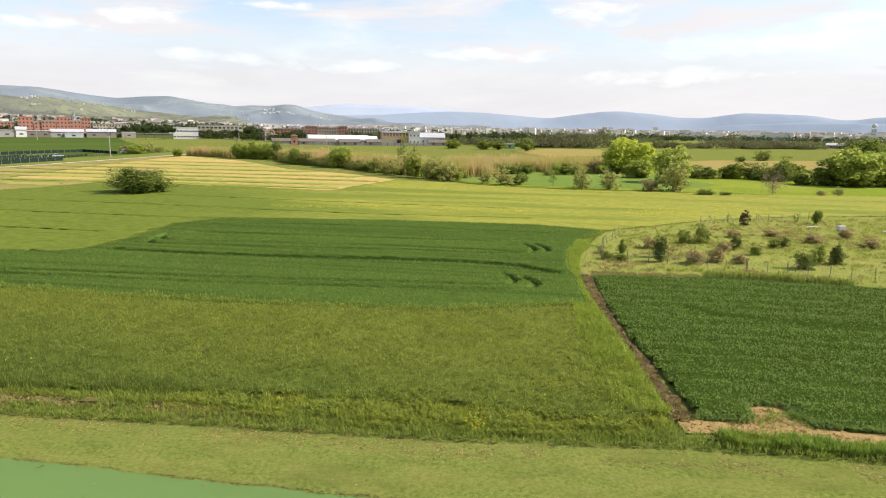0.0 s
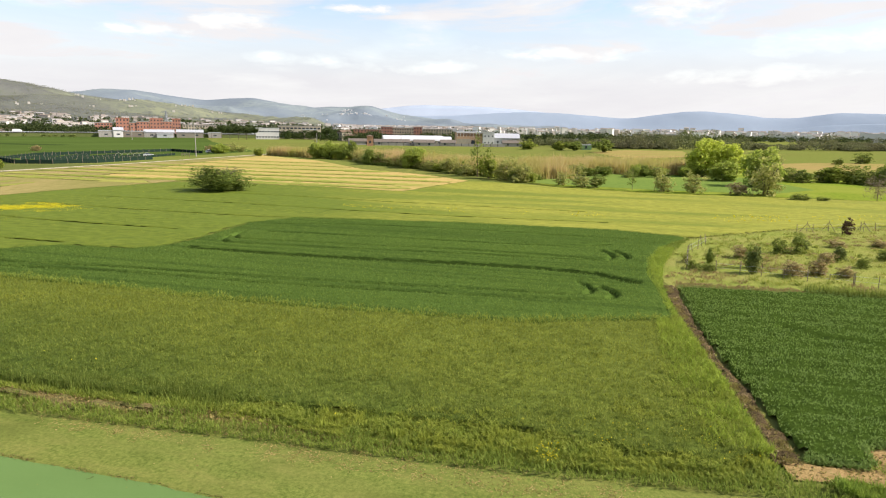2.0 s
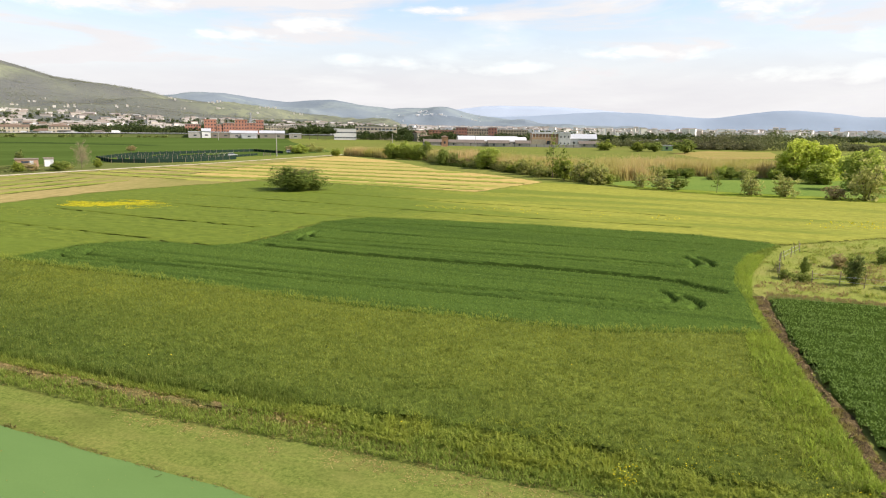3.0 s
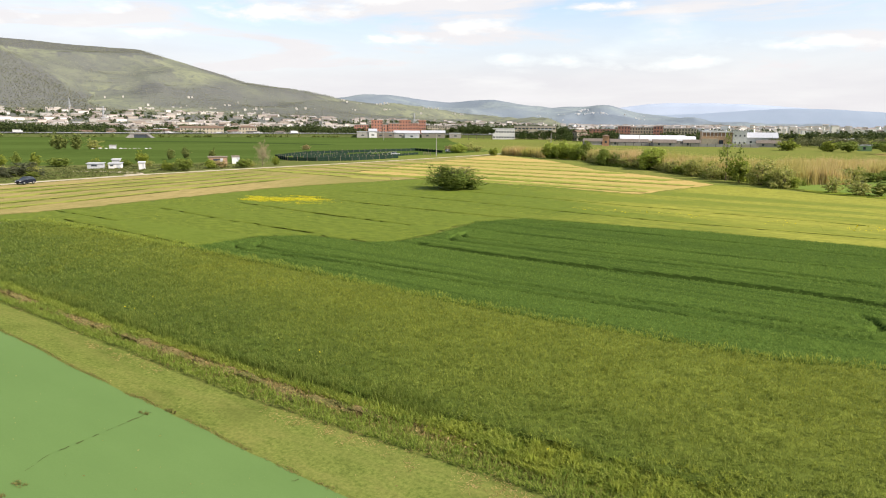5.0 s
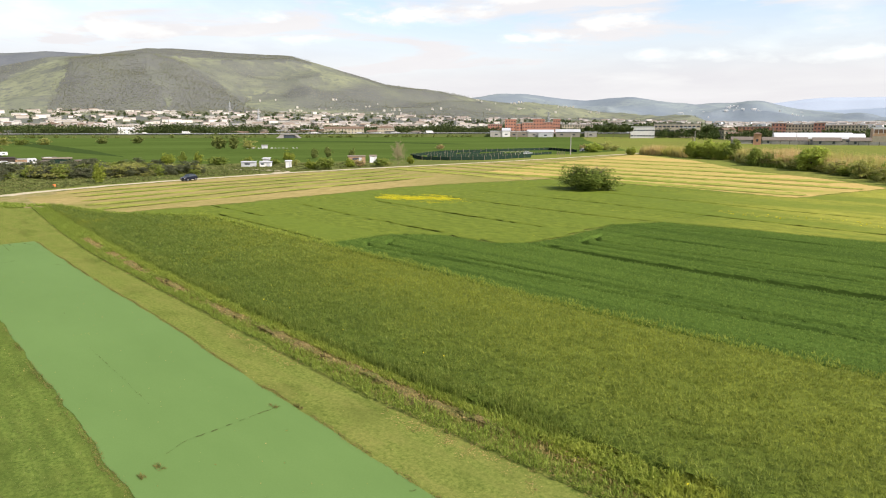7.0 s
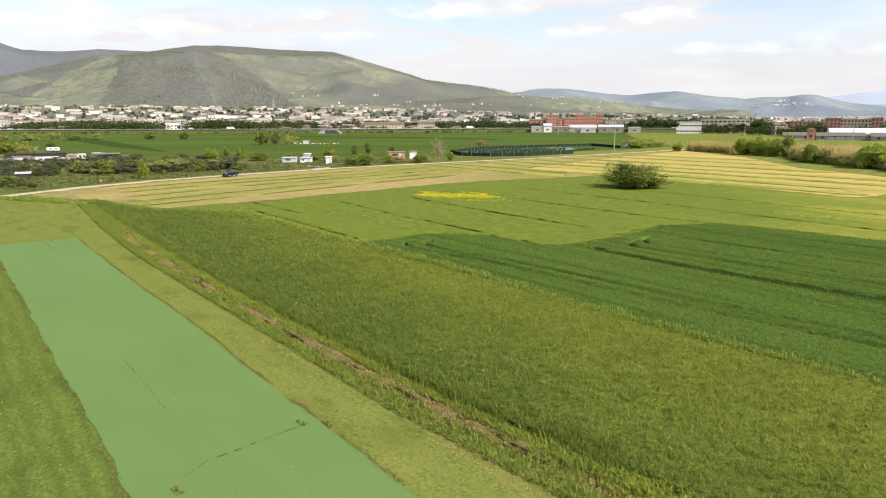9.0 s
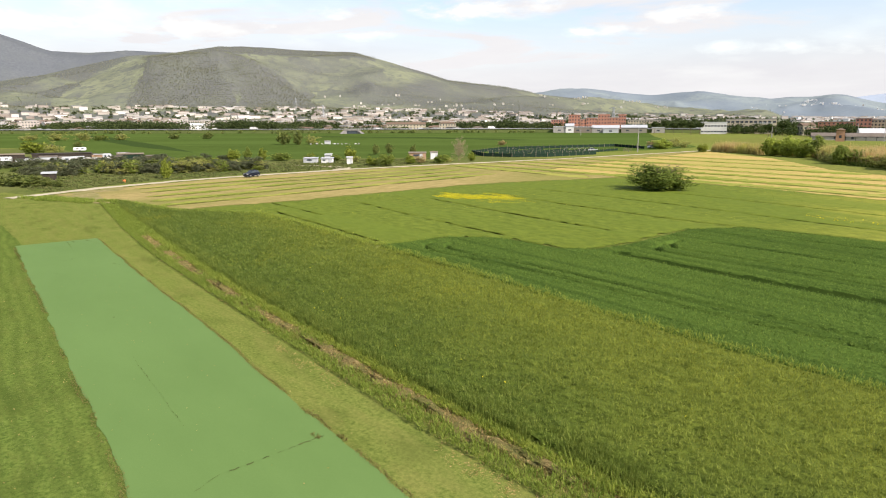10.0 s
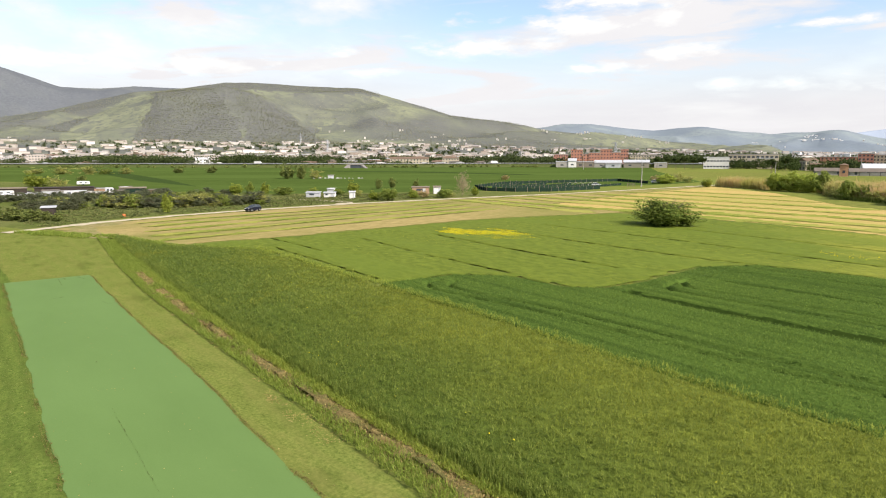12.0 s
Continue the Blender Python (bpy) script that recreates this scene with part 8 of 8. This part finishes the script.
# ---- car on the track ----


def car(x, y, heading):
    e = new("car")
    e.location, e.rotation_euler = (x, y, 0.12), (0, 0, heading)
    tagged(e, "dark blue hatchback standing on the gravel track", "car")
    side = [(-2.05, 0.32), (-2.1, 0.62), (-2.02, 0.92), (-1.2, 0.98), (1.05, 0.95), (1.9, 0.80), (2.1, 0.62), (2.08, 0.32)]
    bm = bmesh.new()
    ring = []
    for w, k in ((-0.86, 0.97), (-0.80, 1.0), (0.80, 1.0), (0.86, 0.97)):
        ring.append([bm.verts.new((px * k, w if pz < 0.9 else w * 0.93, pz)) for px, pz in side])
    for a, b in zip(ring, ring[1:]):
        for k in range(len(side)):
            j = (k + 1) % len(side)
            bm.faces.new((a[k], a[j], b[j], b[k]))
    bm.faces.new(ring[0][::-1])
    bm.faces.new(ring[-1])
    bmesh.ops.recalc_face_normals(bm, faces=bm.faces[:])
    part("body", bm, M_CARPAINT, e)

    def cabin(name, grow, z0, z1, mat, label):
        bm = bmesh.new()
        base = [(-1.95, -0.78), (1.0, -0.78), (1.0, 0.78), (-1.95, 0.78)]
        top = [(-1.45, -0.6), (0.15, -0.6), (0.15, 0.6), (-1.45, 0.6)]
        q = []
        for zz in (z0, z1):
            t = (zz - 0.93) / 0.55
            q.append([bm.verts.new((bx + (tx - bx) * t + grow * (1 if bx > 0 else -1), by + (ty - by) * t, zz)) for (bx, by), (tx, ty) in zip(base, top)])
        for k in range(4):
            j = (k + 1) % 4
            bm.faces.new((q[0][k], q[0][j], q[1][j], q[1][k]))
        bm.faces.new(q[1])
        return part(name, bm, mat, e, label)

    cabin("window_band", 0.0, 0.93, 1.38, M_GLASS, "dark tinted car windows")
    cabin("roof", 0.01, 1.38, 1.47, M_CARPAINT, "")
    for sx in (-1.3, 1.32):
        for sy in (-0.8, 0.8):
            bm = bmesh.new()
            at_ = Matrix.Translation((sx, sy, 0.32)) @ Matrix.Rotation(math.pi / 2, 4, "X")
            bmesh.ops.create_cone(bm, cap_ends=True, segments=20, radius1=0.32, radius2=0.32, depth=0.22, matrix=at_)
            wheel = part("wheel", bm, M_RUBBER, e)
            bm = bmesh.new()
            bmesh.ops.create_cone(bm, cap_ends=True, segments=14, radius1=0.2, radius2=0.2, depth=0.25, matrix=at_)
            part("rim", bm, M_RIM, wheel)
    for sy in (-0.6, 0.6):
        bm = bmesh.new()
        box(bm, 1.98, 2.08, sy - 0.2, sy + 0.2, 0.58, 0.74)
        part("headlight", bm, M_LAMPGLASS, e, "clear headlamp")
    return e


dark_car = car(-131.6, 81.2, radians(-74))
dark_car.scale = (0.87, 0.9, 0.94)

# ---- huts, caravans and sheds west of the track ----


def hut(name, label, x, y, L, W, H, wall, roof, turn, door=True, panels=0, category="hut"):
    e = new(name)
    e.location, e.rotation_euler = (x, y, 0.02), (0, 0, radians(turn))
    tagged(e, label, category)
    bm = bmesh.new()
    box(bm, -L / 2, L / 2, -W / 2, W / 2, 0, H)
    part("wall", bm, wall, e)
    bm = bmesh.new()
    v = [bm.verts.new(p) for p in ((-L / 2 - 0.2, -W / 2 - 0.2, H + 0.01), (L / 2 + 0.2, -W / 2 - 0.2, H + 0.01), (L / 2 + 0.2, W / 2 + 0.2, H + 0.2), (-L / 2 - 0.2, W / 2 + 0.2, H + 0.2))]
    f = bm.faces.new(v)
    d = bmesh.ops.extrude_face_region(bm, geom=[f])
    bmesh.ops.translate(bm, verts=[g for g in d["geom"] if isinstance(g, bmesh.types.BMVert)], vec=(0, 0, 0.1))
    part("roof", bm, roof, e)
    if door:
        bm = bmesh.new()
        box(bm, L * 0.12, L * 0.12 + min(0.9, L * 0.3), -W / 2 - 0.04, -W / 2, 0.05, min(1.95, H * 0.85))
        part("door", bm, M_GREY, e)
    for k in range(panels):
        bm = bmesh.new()
        x0 = -L / 2 + (k + 0.25) * L / panels
        box(bm, x0, x0 + L / panels * 0.5, -W / 2 - 0.03, -W / 2, H * 0.5, H * 0.8)
        part("window", bm, M_GLASS, e)
    return e


hut("site_hut", "long white container hut beside the drive", -162.7, 118, 3.9, 2.0, 1.35, M_GREY, M_GREY, 42, True, 1)
hut("site_hut", "white container hut with a blue-grey side", -159.2, 121.3, 3.2, 1.9, 1.3, M_WHITE, M_GREY, 42, True, 2)
hut("privy_hut", "small white hut standing by the drive", -150.4, 122.6, 1.5, 1.4, 1.8, M_WHITE, M_ROOFWHITE, 46)
hut("plank_shed", "brown plank shed with a rusty roof", -153.4, 152, 5.4, 3.0, 2.0, M_BROWN, M_WOOD, 48, True, 1)
hut("plank_shed", "white-walled end of the plank shed", -150.2, 156.2, 2.2, 2.8, 2.1, M_WHITE, M_WOOD, 48)
hut("tool_shed", "small pale shed among the bushes", -172, 131, 2.0, 1.8, 1.6, M_GREY, M_ROOFWHITE, 40)
hut("parasol_roof", "white tin shelter beside the hedge", -152, 47.5, 2.4, 2.2, 1.7, M_DARKWOOD, M_GREY, 70, False)


M_VAN = plain_mat("yellowed_van_paint", (0.40, 0.39, 0.34), 0.7, 0, 0.3, 1.2)


def caravan(x, y, L, H, turn):
    e = new("caravan")
    e.location, e.rotation_euler = (x, y, 0), (0, 0, radians(turn))
    tagged(e, "white caravan parked behind the brush", "caravan", "caravans on the site")
    bm = bmesh.new()
    box(bm, -L / 2, L / 2, -1.1, 1.1, 0.45, H)
    bmesh.ops.bevel(bm, geom=bm.edges[:], offset=0.18, segments=2, affect="EDGES")
    part("body", bm, (M_WHITE, M_GREY, M_VAN)[int(abs(x) + abs(y)) % 3], e)
    for k in (-0.28, 0.12):
        bm = bmesh.new()
        box(bm, L * k, L * k + L * 0.2, -1.14, -1.09, H * 0.55, H * 0.8)
        part("window", bm, M_GLASS, e)
    for s in (-1, 1):
        bm = bmesh.new()
        bmesh.ops.create_cone(bm, cap_ends=True, segments=14, radius1=0.33, radius2=0.33, depth=0.2, matrix=Matrix.Translation((0, s * 0.95, 0.33)) @ Matrix.Rotation(math.pi / 2, 4, "X"))
        part("wheel", bm, M_RUBBER, e)
    return e


for x, y, L, H, turn in [(-229, 56, 5.5, 2.6, 70), (-225, 51, 5.0, 2.5, 75), (-219, 61, 4.6, 2.3, 72), (-217, 66, 4.4, 2.2, 70), (-216, 70, 5.6, 2.5, 74), (-214, 76, 4.4, 2.1, 66), (-224, 83, 3.2, 2.8, 72), (-219, 73, 5.0, 2.4, 80), (-296, 97, 6.0, 2.4, 70), (-214.5, 79.5, 3.4, 1.9, 70)]:
    caravan(x, y, L * 0.78, H * 0.74, turn)
hut("lean_to", "long dark lean-to with a pale roof edge", -218, 88, 7.5, 4, 1.9, M_NET, M_WOOD, 70, False)
hut("lean_to", "dark open shed behind the caravans", -230, 72, 16, 3, 2.2, M_DARKWOOD, M_DARKWOOD, 74, False)
hut("lean_to", "dark open shed behind the caravans", -236, 58, 10, 3, 2.2, M_DARKWOOD, M_WOOD, 74, False)
rc = random.Random(6)
for k in range(26):                       # sheds, tarpaulins and boards heaped round the caravans
    x, y = -225 + rc.uniform(-16, 12), 50 + 1.7 * k + rc.uniform(-3, 3)
    hut("junk_shed", rc.choice(["low dark tin shed on the caravan site", "small patched shed on the caravan site"]), x, y, rc.uniform(1.5, 4.5), rc.uniform(1.2, 2.4), rc.uniform(0.8, 1.7), rc.choice([M_DARKWOOD, M_DARKWOOD, M_BROWN, M_NET, M_GREY]), rc.choice([M_DARKWOOD, M_WOOD, M_CONC, M_TILEOLD, M_ROOFWHITE]), rc.uniform(50, 95), False, 0, "shed")
hut("scrap_heap_shed", "pale rubble shed on the green field", -287, 214, 3, 2, 1.6, M_GREY, M_CONC, 50, False)
rr = random.Random(3)
for k in range(14):                       # rubble beside the dark trees
    bm = bmesh.new()
    s = rr.uniform(0.5, 1.4)
    bmesh.ops.create_icosphere(bm, subdivisions=1, radius=s)
    for v in bm.verts:
        v.co *= rr.uniform(0.6, 1.15)
        v.co.z = abs(v.co.z) * 0.7
    me = bpy.data.meshes.new("rubble")
    bm.to_mesh(me)
    bm.free()
    me.materials.append(M_CONC if k % 3 else M_WHITE)
    o = new("rubble_pile", me)
    o.location = (-290 + k * 1.4 + rr.uniform(-1, 1), 205 + k * 1.3 + rr.uniform(-1.5, 1.5), 0.02)
    tagged(o, "pale rubble heap on the green field", "rubble", "rubble heaps")

# ---- nursery plot with shade nets ----


def net_fence(pts, height, label):
    e = new("shade_net_fence")
    e.location = (pts[0][0], pts[0][1], 0)
    tagged(e, label, "fence", "shade net fences")
    ox, oy = pts[0]
    for (x0, y0), (x1, y1) in zip(pts, pts[1:]):
        L = math.hypot(x1 - x0, y1 - y0)
        n = max(1, int(L / 3.2))
        for k in range(n):
            a, b = k / n, (k + 1) / n
            p, q = (x0 + (x1 - x0) * a - ox, y0 + (y1 - y0) * a - oy), (x0 + (x1 - x0) * b - ox, y0 + (y1 - y0) * b - oy)
            bm = bmesh.new()
            sag = [0, 0.12, 0.16, 0.12, 0]
            lo = [bm.verts.new((p[0] + (q[0] - p[0]) * i / 4, p[1] + (q[1] - p[1]) * i / 4, 0.0)) for i in range(5)]
            hi = [bm.verts.new((v.co.x, v.co.y, height - s - rr.uniform(0, 0.15))) for v, s in zip(lo, sag)]
            for i in range(4):
                bm.faces.new((lo[i], lo[i + 1], hi[i + 1], hi[i]))
            d = bmesh.ops.extrude_face_region(bm, geom=bm.faces[:])
            bmesh.ops.translate(bm, verts=[g for g in d["geom"] if isinstance(g, bmesh.types.BMVert)], vec=(0.03, 0.03, 0))
            part("net_panel", bm, M_NET, e)
            bm = bmesh.new()
            bmesh.ops.create_cone(bm, cap_ends=True, segments=6, radius1=0.07, radius2=0.06, depth=height + 0.2, matrix=Matrix.Translation((p[0], p[1], (height + 0.2) / 2)))
            part("post", bm, M_WOOD, e)
    return e


net_fence([(-164, 190), (-148, 178), (-138, 181), (-130, 190)], 1.35, "dark green shade net on pale posts")
net_fence([(-130, 190), (-126.5, 215)], 1.35, "dark green shade net on pale posts")
net_fence([(-164, 190), (-176, 222), (-158, 284), (-135, 268)], 1.35, "dark green shade net on pale posts")
for k in range(0, 9, 2):
    x0, y0, x1, y1 = -160 + k * 3.4, 192 - k * 1.2 + (k > 4) * (k - 4) * 3, -169 + k * 4.0, 225 + k * 3
    net_fence([(x0, y0 + 3), (x1, y1)], 1.0, "low dark net tunnel in the nursery plot")

def light_car(x, y, heading, paint, label):
    """A plain parked hatchback with glazed cabin and four wheels."""
    e = car(x, y, heading)
    tagged(e, label, "car")
    e.scale = (0.87, 0.9, 0.94)
    for c in e.children:
        if c.name.split(".")[0] in ("body", "roof"):
            me = c.data
            me.materials.clear()
            me.materials.append(paint)
    return e


light_car(-137.8, 231.5, 0.5, M_GREY, "pale grey car parked at the nursery plot")
light_car(-134.5, 274.0, 0.9, M_WHITE, "white car parked beside the dark bush")
for k in range(5):                        # bare hoops and crates at the corner of the plot
    e = new("frame_hoop")
    e.location, e.rotation_euler = (-146.5 + 1.7 * k, 226.5 + 1.0 * k, 0.0), (0, 0, 0.5 + 0.1 * k)
    tagged(e, "bare pale tunnel hoop in the nursery plot", "hoop", "hoops of a tunnel frame")
    v = [((1.2 + 0.05 * math.cos(b)) * math.cos(a), 0.05 * math.sin(b), (1.5 + 0.05 * math.cos(b)) * math.sin(a)) for a in (math.pi * i / 10 for i in range(11)) for b in (2 * math.pi * c / 5 for c in range(5))]
    f = [(5 * i + c, 5 * i + (c + 1) % 5, 5 * i + 5 + (c + 1) % 5, 5 * i + 5 + c) for i in range(10) for c in range(5)]
    part_mesh("hoop", mesh_from("hoop", np.array(v), f, M_CONC), e)
e = new("field_gate")
e.location, e.rotation_euler = (-126.9, 238.6, 0.0), (0, 0, 0.6)
tagged(e, "weathered wooden gate beside the pole", "gate")
for sx in (-1.4, -0.5, 0.4, 1.3):
    part_mesh("post", one_box("post", M_WOOD, (sx - 0.08, sx + 0.08, -0.08, 0.08, -0.1, 1.5)), e)
for z in (0.7, 1.2):
    part_mesh("rail", one_box("rail", M_WOOD, (-1.32, 1.22, 0.085, 0.13, z, z + 0.12)), e)

# ---- poles, fence posts, small things ----


def pole(x, y, h, label, arm=True):
    e = new("utility_pole")
    e.location = (x, y, 0)
    tagged(e, label, "pole", "utility poles")
    bm = bmesh.new()
    bmesh.ops.create_cone(bm, cap_ends=True, segments=8, radius1=0.20, radius2=0.13, depth=h, matrix=Matrix.Translation((0, 0, h / 2)))
    part("mast", bm, M_CONC, e)
    if arm:
        bm = bmesh.new()
        box(bm, -0.9, 0.9, -0.06, 0.06, h - 0.6, h - 0.45)
        part("cross_arm", bm, M_WOOD, e)
    return e


for x, y, h in ((-124.5, 242, 9.2), (-104, 330, 9), (-96, 455, 10), (-78, 430, 8), (-310, 600, 11), (-300, 480, 9)):
    pole(x, y, h, "wooden utility pole with a short cross arm")


def pylon(x, y, z, h):
    e = new("pylon")
    e.location = (x, y, z)
    tagged(e, "grey lattice power pylon on the hill", "pylon", "pylons on the hillside")
    bm = bmesh.new()
    for sx in (-1, 1):
        for sy in (-1, 1):
            v, f = [], []
            limb(v, f, (sx * h * 0.1, sy * h * 0.1, -3), (sx * 0.4, sy * 0.4, h), 0.5, 0.3, 4)
            vs = [bm.verts.new(p) for p in v]
            for q in f:
                bm.faces.new([vs[i] for i in q])
    part("mast", bm, M_GREY, e)
    for k in (0.72, 0.84, 0.95):
        bm = bmesh.new()
        box(bm, -h * 0.16, h * 0.16, -0.3, 0.3, h * k, h * k + 0.5)
        part("cross_arm", bm, M_GREY, e)


for az, d, h in ((56.5, 2000, 34), (54.2, 1500, 30), (29.5, 1600, 30)):
    x, y = at(az, d)
    pylon(x, y, rise_xy(x, y), h)

POST = one_box("post", M_WOOD, (-0.025, 0.025, -0.025, 0.025, -0.1, 1.05))


def post_fence(pts, n, lean, label):
    e = new("post_fence")
    e.location = (*pts[0], 0)
    tagged(e, label, "fence", "fences of the rough meadow")
    rq = random.Random(int(pts[0][0] * 7))
    (x0, y0), (x1, y1) = pts
    for k in range(n):
        o = part_mesh("post", POST, e)
        t = k / max(1, n - 1)
        o.location = ((x1 - x0) * t + rq.uniform(-0.1, 0.1), (y1 - y0) * t + rq.uniform(-0.1, 0.1), 0)
        o.rotation_euler = (rq.uniform(-lean, lean), rq.uniform(-lean, lean), rq.uniform(0, 3))
        o.scale = (1, 1, rq.uniform(0.85, 1.2))
    for zz in (0.45, 0.85):
        v, f = [], []
        limb(v, f, (0, 0, zz), (x1 - x0, y1 - y0, zz), 0.008, 0.008, 4)
        part_mesh("wire", mesh_from("wire", np.array(v), f, M_GREY), e)
    return e


post_fence([(17.4, 59.2), (27.0, 55.8)], 7, 0.05, "thin weathered fence posts with wire")
post_fence([(27.0, 55.8), (37.5, 51.9)], 8, 0.05, "thin weathered fence posts with wire")
post_fence([(37.5, 51.9), (62, 46.5)], 14, 0.05, "thin weathered fence posts with wire")
post_fence([(15.2, 60.5), (17.0, 67.5)], 6, 0.18, "leaning weathered fence posts with wire")
post_fence([(17.0, 67.5), (20.5, 74.0)], 5, 0.25, "leaning weathered fence posts with wire")
post_fence([(34.5, 85.6), (52, 91.2)], 9, 0.1, "thin weathered fence posts with wire")
for x, y, s in ((31.0, 55.3, 1.0), (35.6, 85.5, 1.15), (38.8, 87.0, 1.15), (43.2, 87.6, 1.15)):
    e = new("braced_post")
    e.location = (x, y, 0)
    tagged(e, "braced corner post of weathered wood", "post", "braced posts")
    for a, b in (((0, 0, 0), (0, 0, 1.2)), ((-0.7, 0.1, 0), (0, 0, 1.0)), ((0.7, -0.1, 0), (0, 0, 1.0))):
        v, f = [], []
        limb(v, f, tuple(c * s for c in a), tuple(c * s for c in b), 0.03, 0.025, 5)
        part_mesh("strut", mesh_from("strut", np.array(v), f, M_WOOD), e)


def hive(x, y):
    e = new("white_crate")
    e.location, e.rotation_euler = (x, y, 0.03), (0, 0, 0.15)
    tagged(e, "white wooden crate on the rough meadow", "crate")
    bm = bmesh.new()
    box(bm, -0.42, 0.42, -0.3, 0.3, 0.1, 0.62)
    part("body", bm, M_WHITE, e)
    bm = bmesh.new()
    box(bm, -0.46, 0.46, -0.34, 0.34, 0.622, 0.67)
    part("lid", bm, M_ROOFWHITE, e)
    for sx in (-0.32, 0.32):
        bm = bmesh.new()
        box(bm, sx - 0.06, sx + 0.06, -0.28, 0.28, -0.03, 0.1)
        part("foot", bm, M_WOOD, e)


hive(50.3, 80.6)
for x, y, a, L in ((47.5, 82.0, 0.1, 1.6), (55, 79, 0.5, 1.5), (57.5, 77, 0.2, 1.8)):
    me = one_box("plank", M_GREY, (-L / 2, L / 2, -0.15, 0.15, 0.0, 0.05))
    o = new("pale_board", me)
    o.location, o.rotation_euler = (x, y, 0.32), (0.05, 0.03, a)
    tagged(o, "pale board lying in the rough grass", "board", "boards in the grass")
o = new("traffic_marker", one_box("marker", plain_mat("orange_plastic", (0.8, 0.2, 0.06)), (-0.25, 0.25, -0.2, 0.2, 0.0, 0.5)))
o.location = (-139.8, 57.5, 0.02)
tagged(o, "orange plastic marker beside the track", "marker")
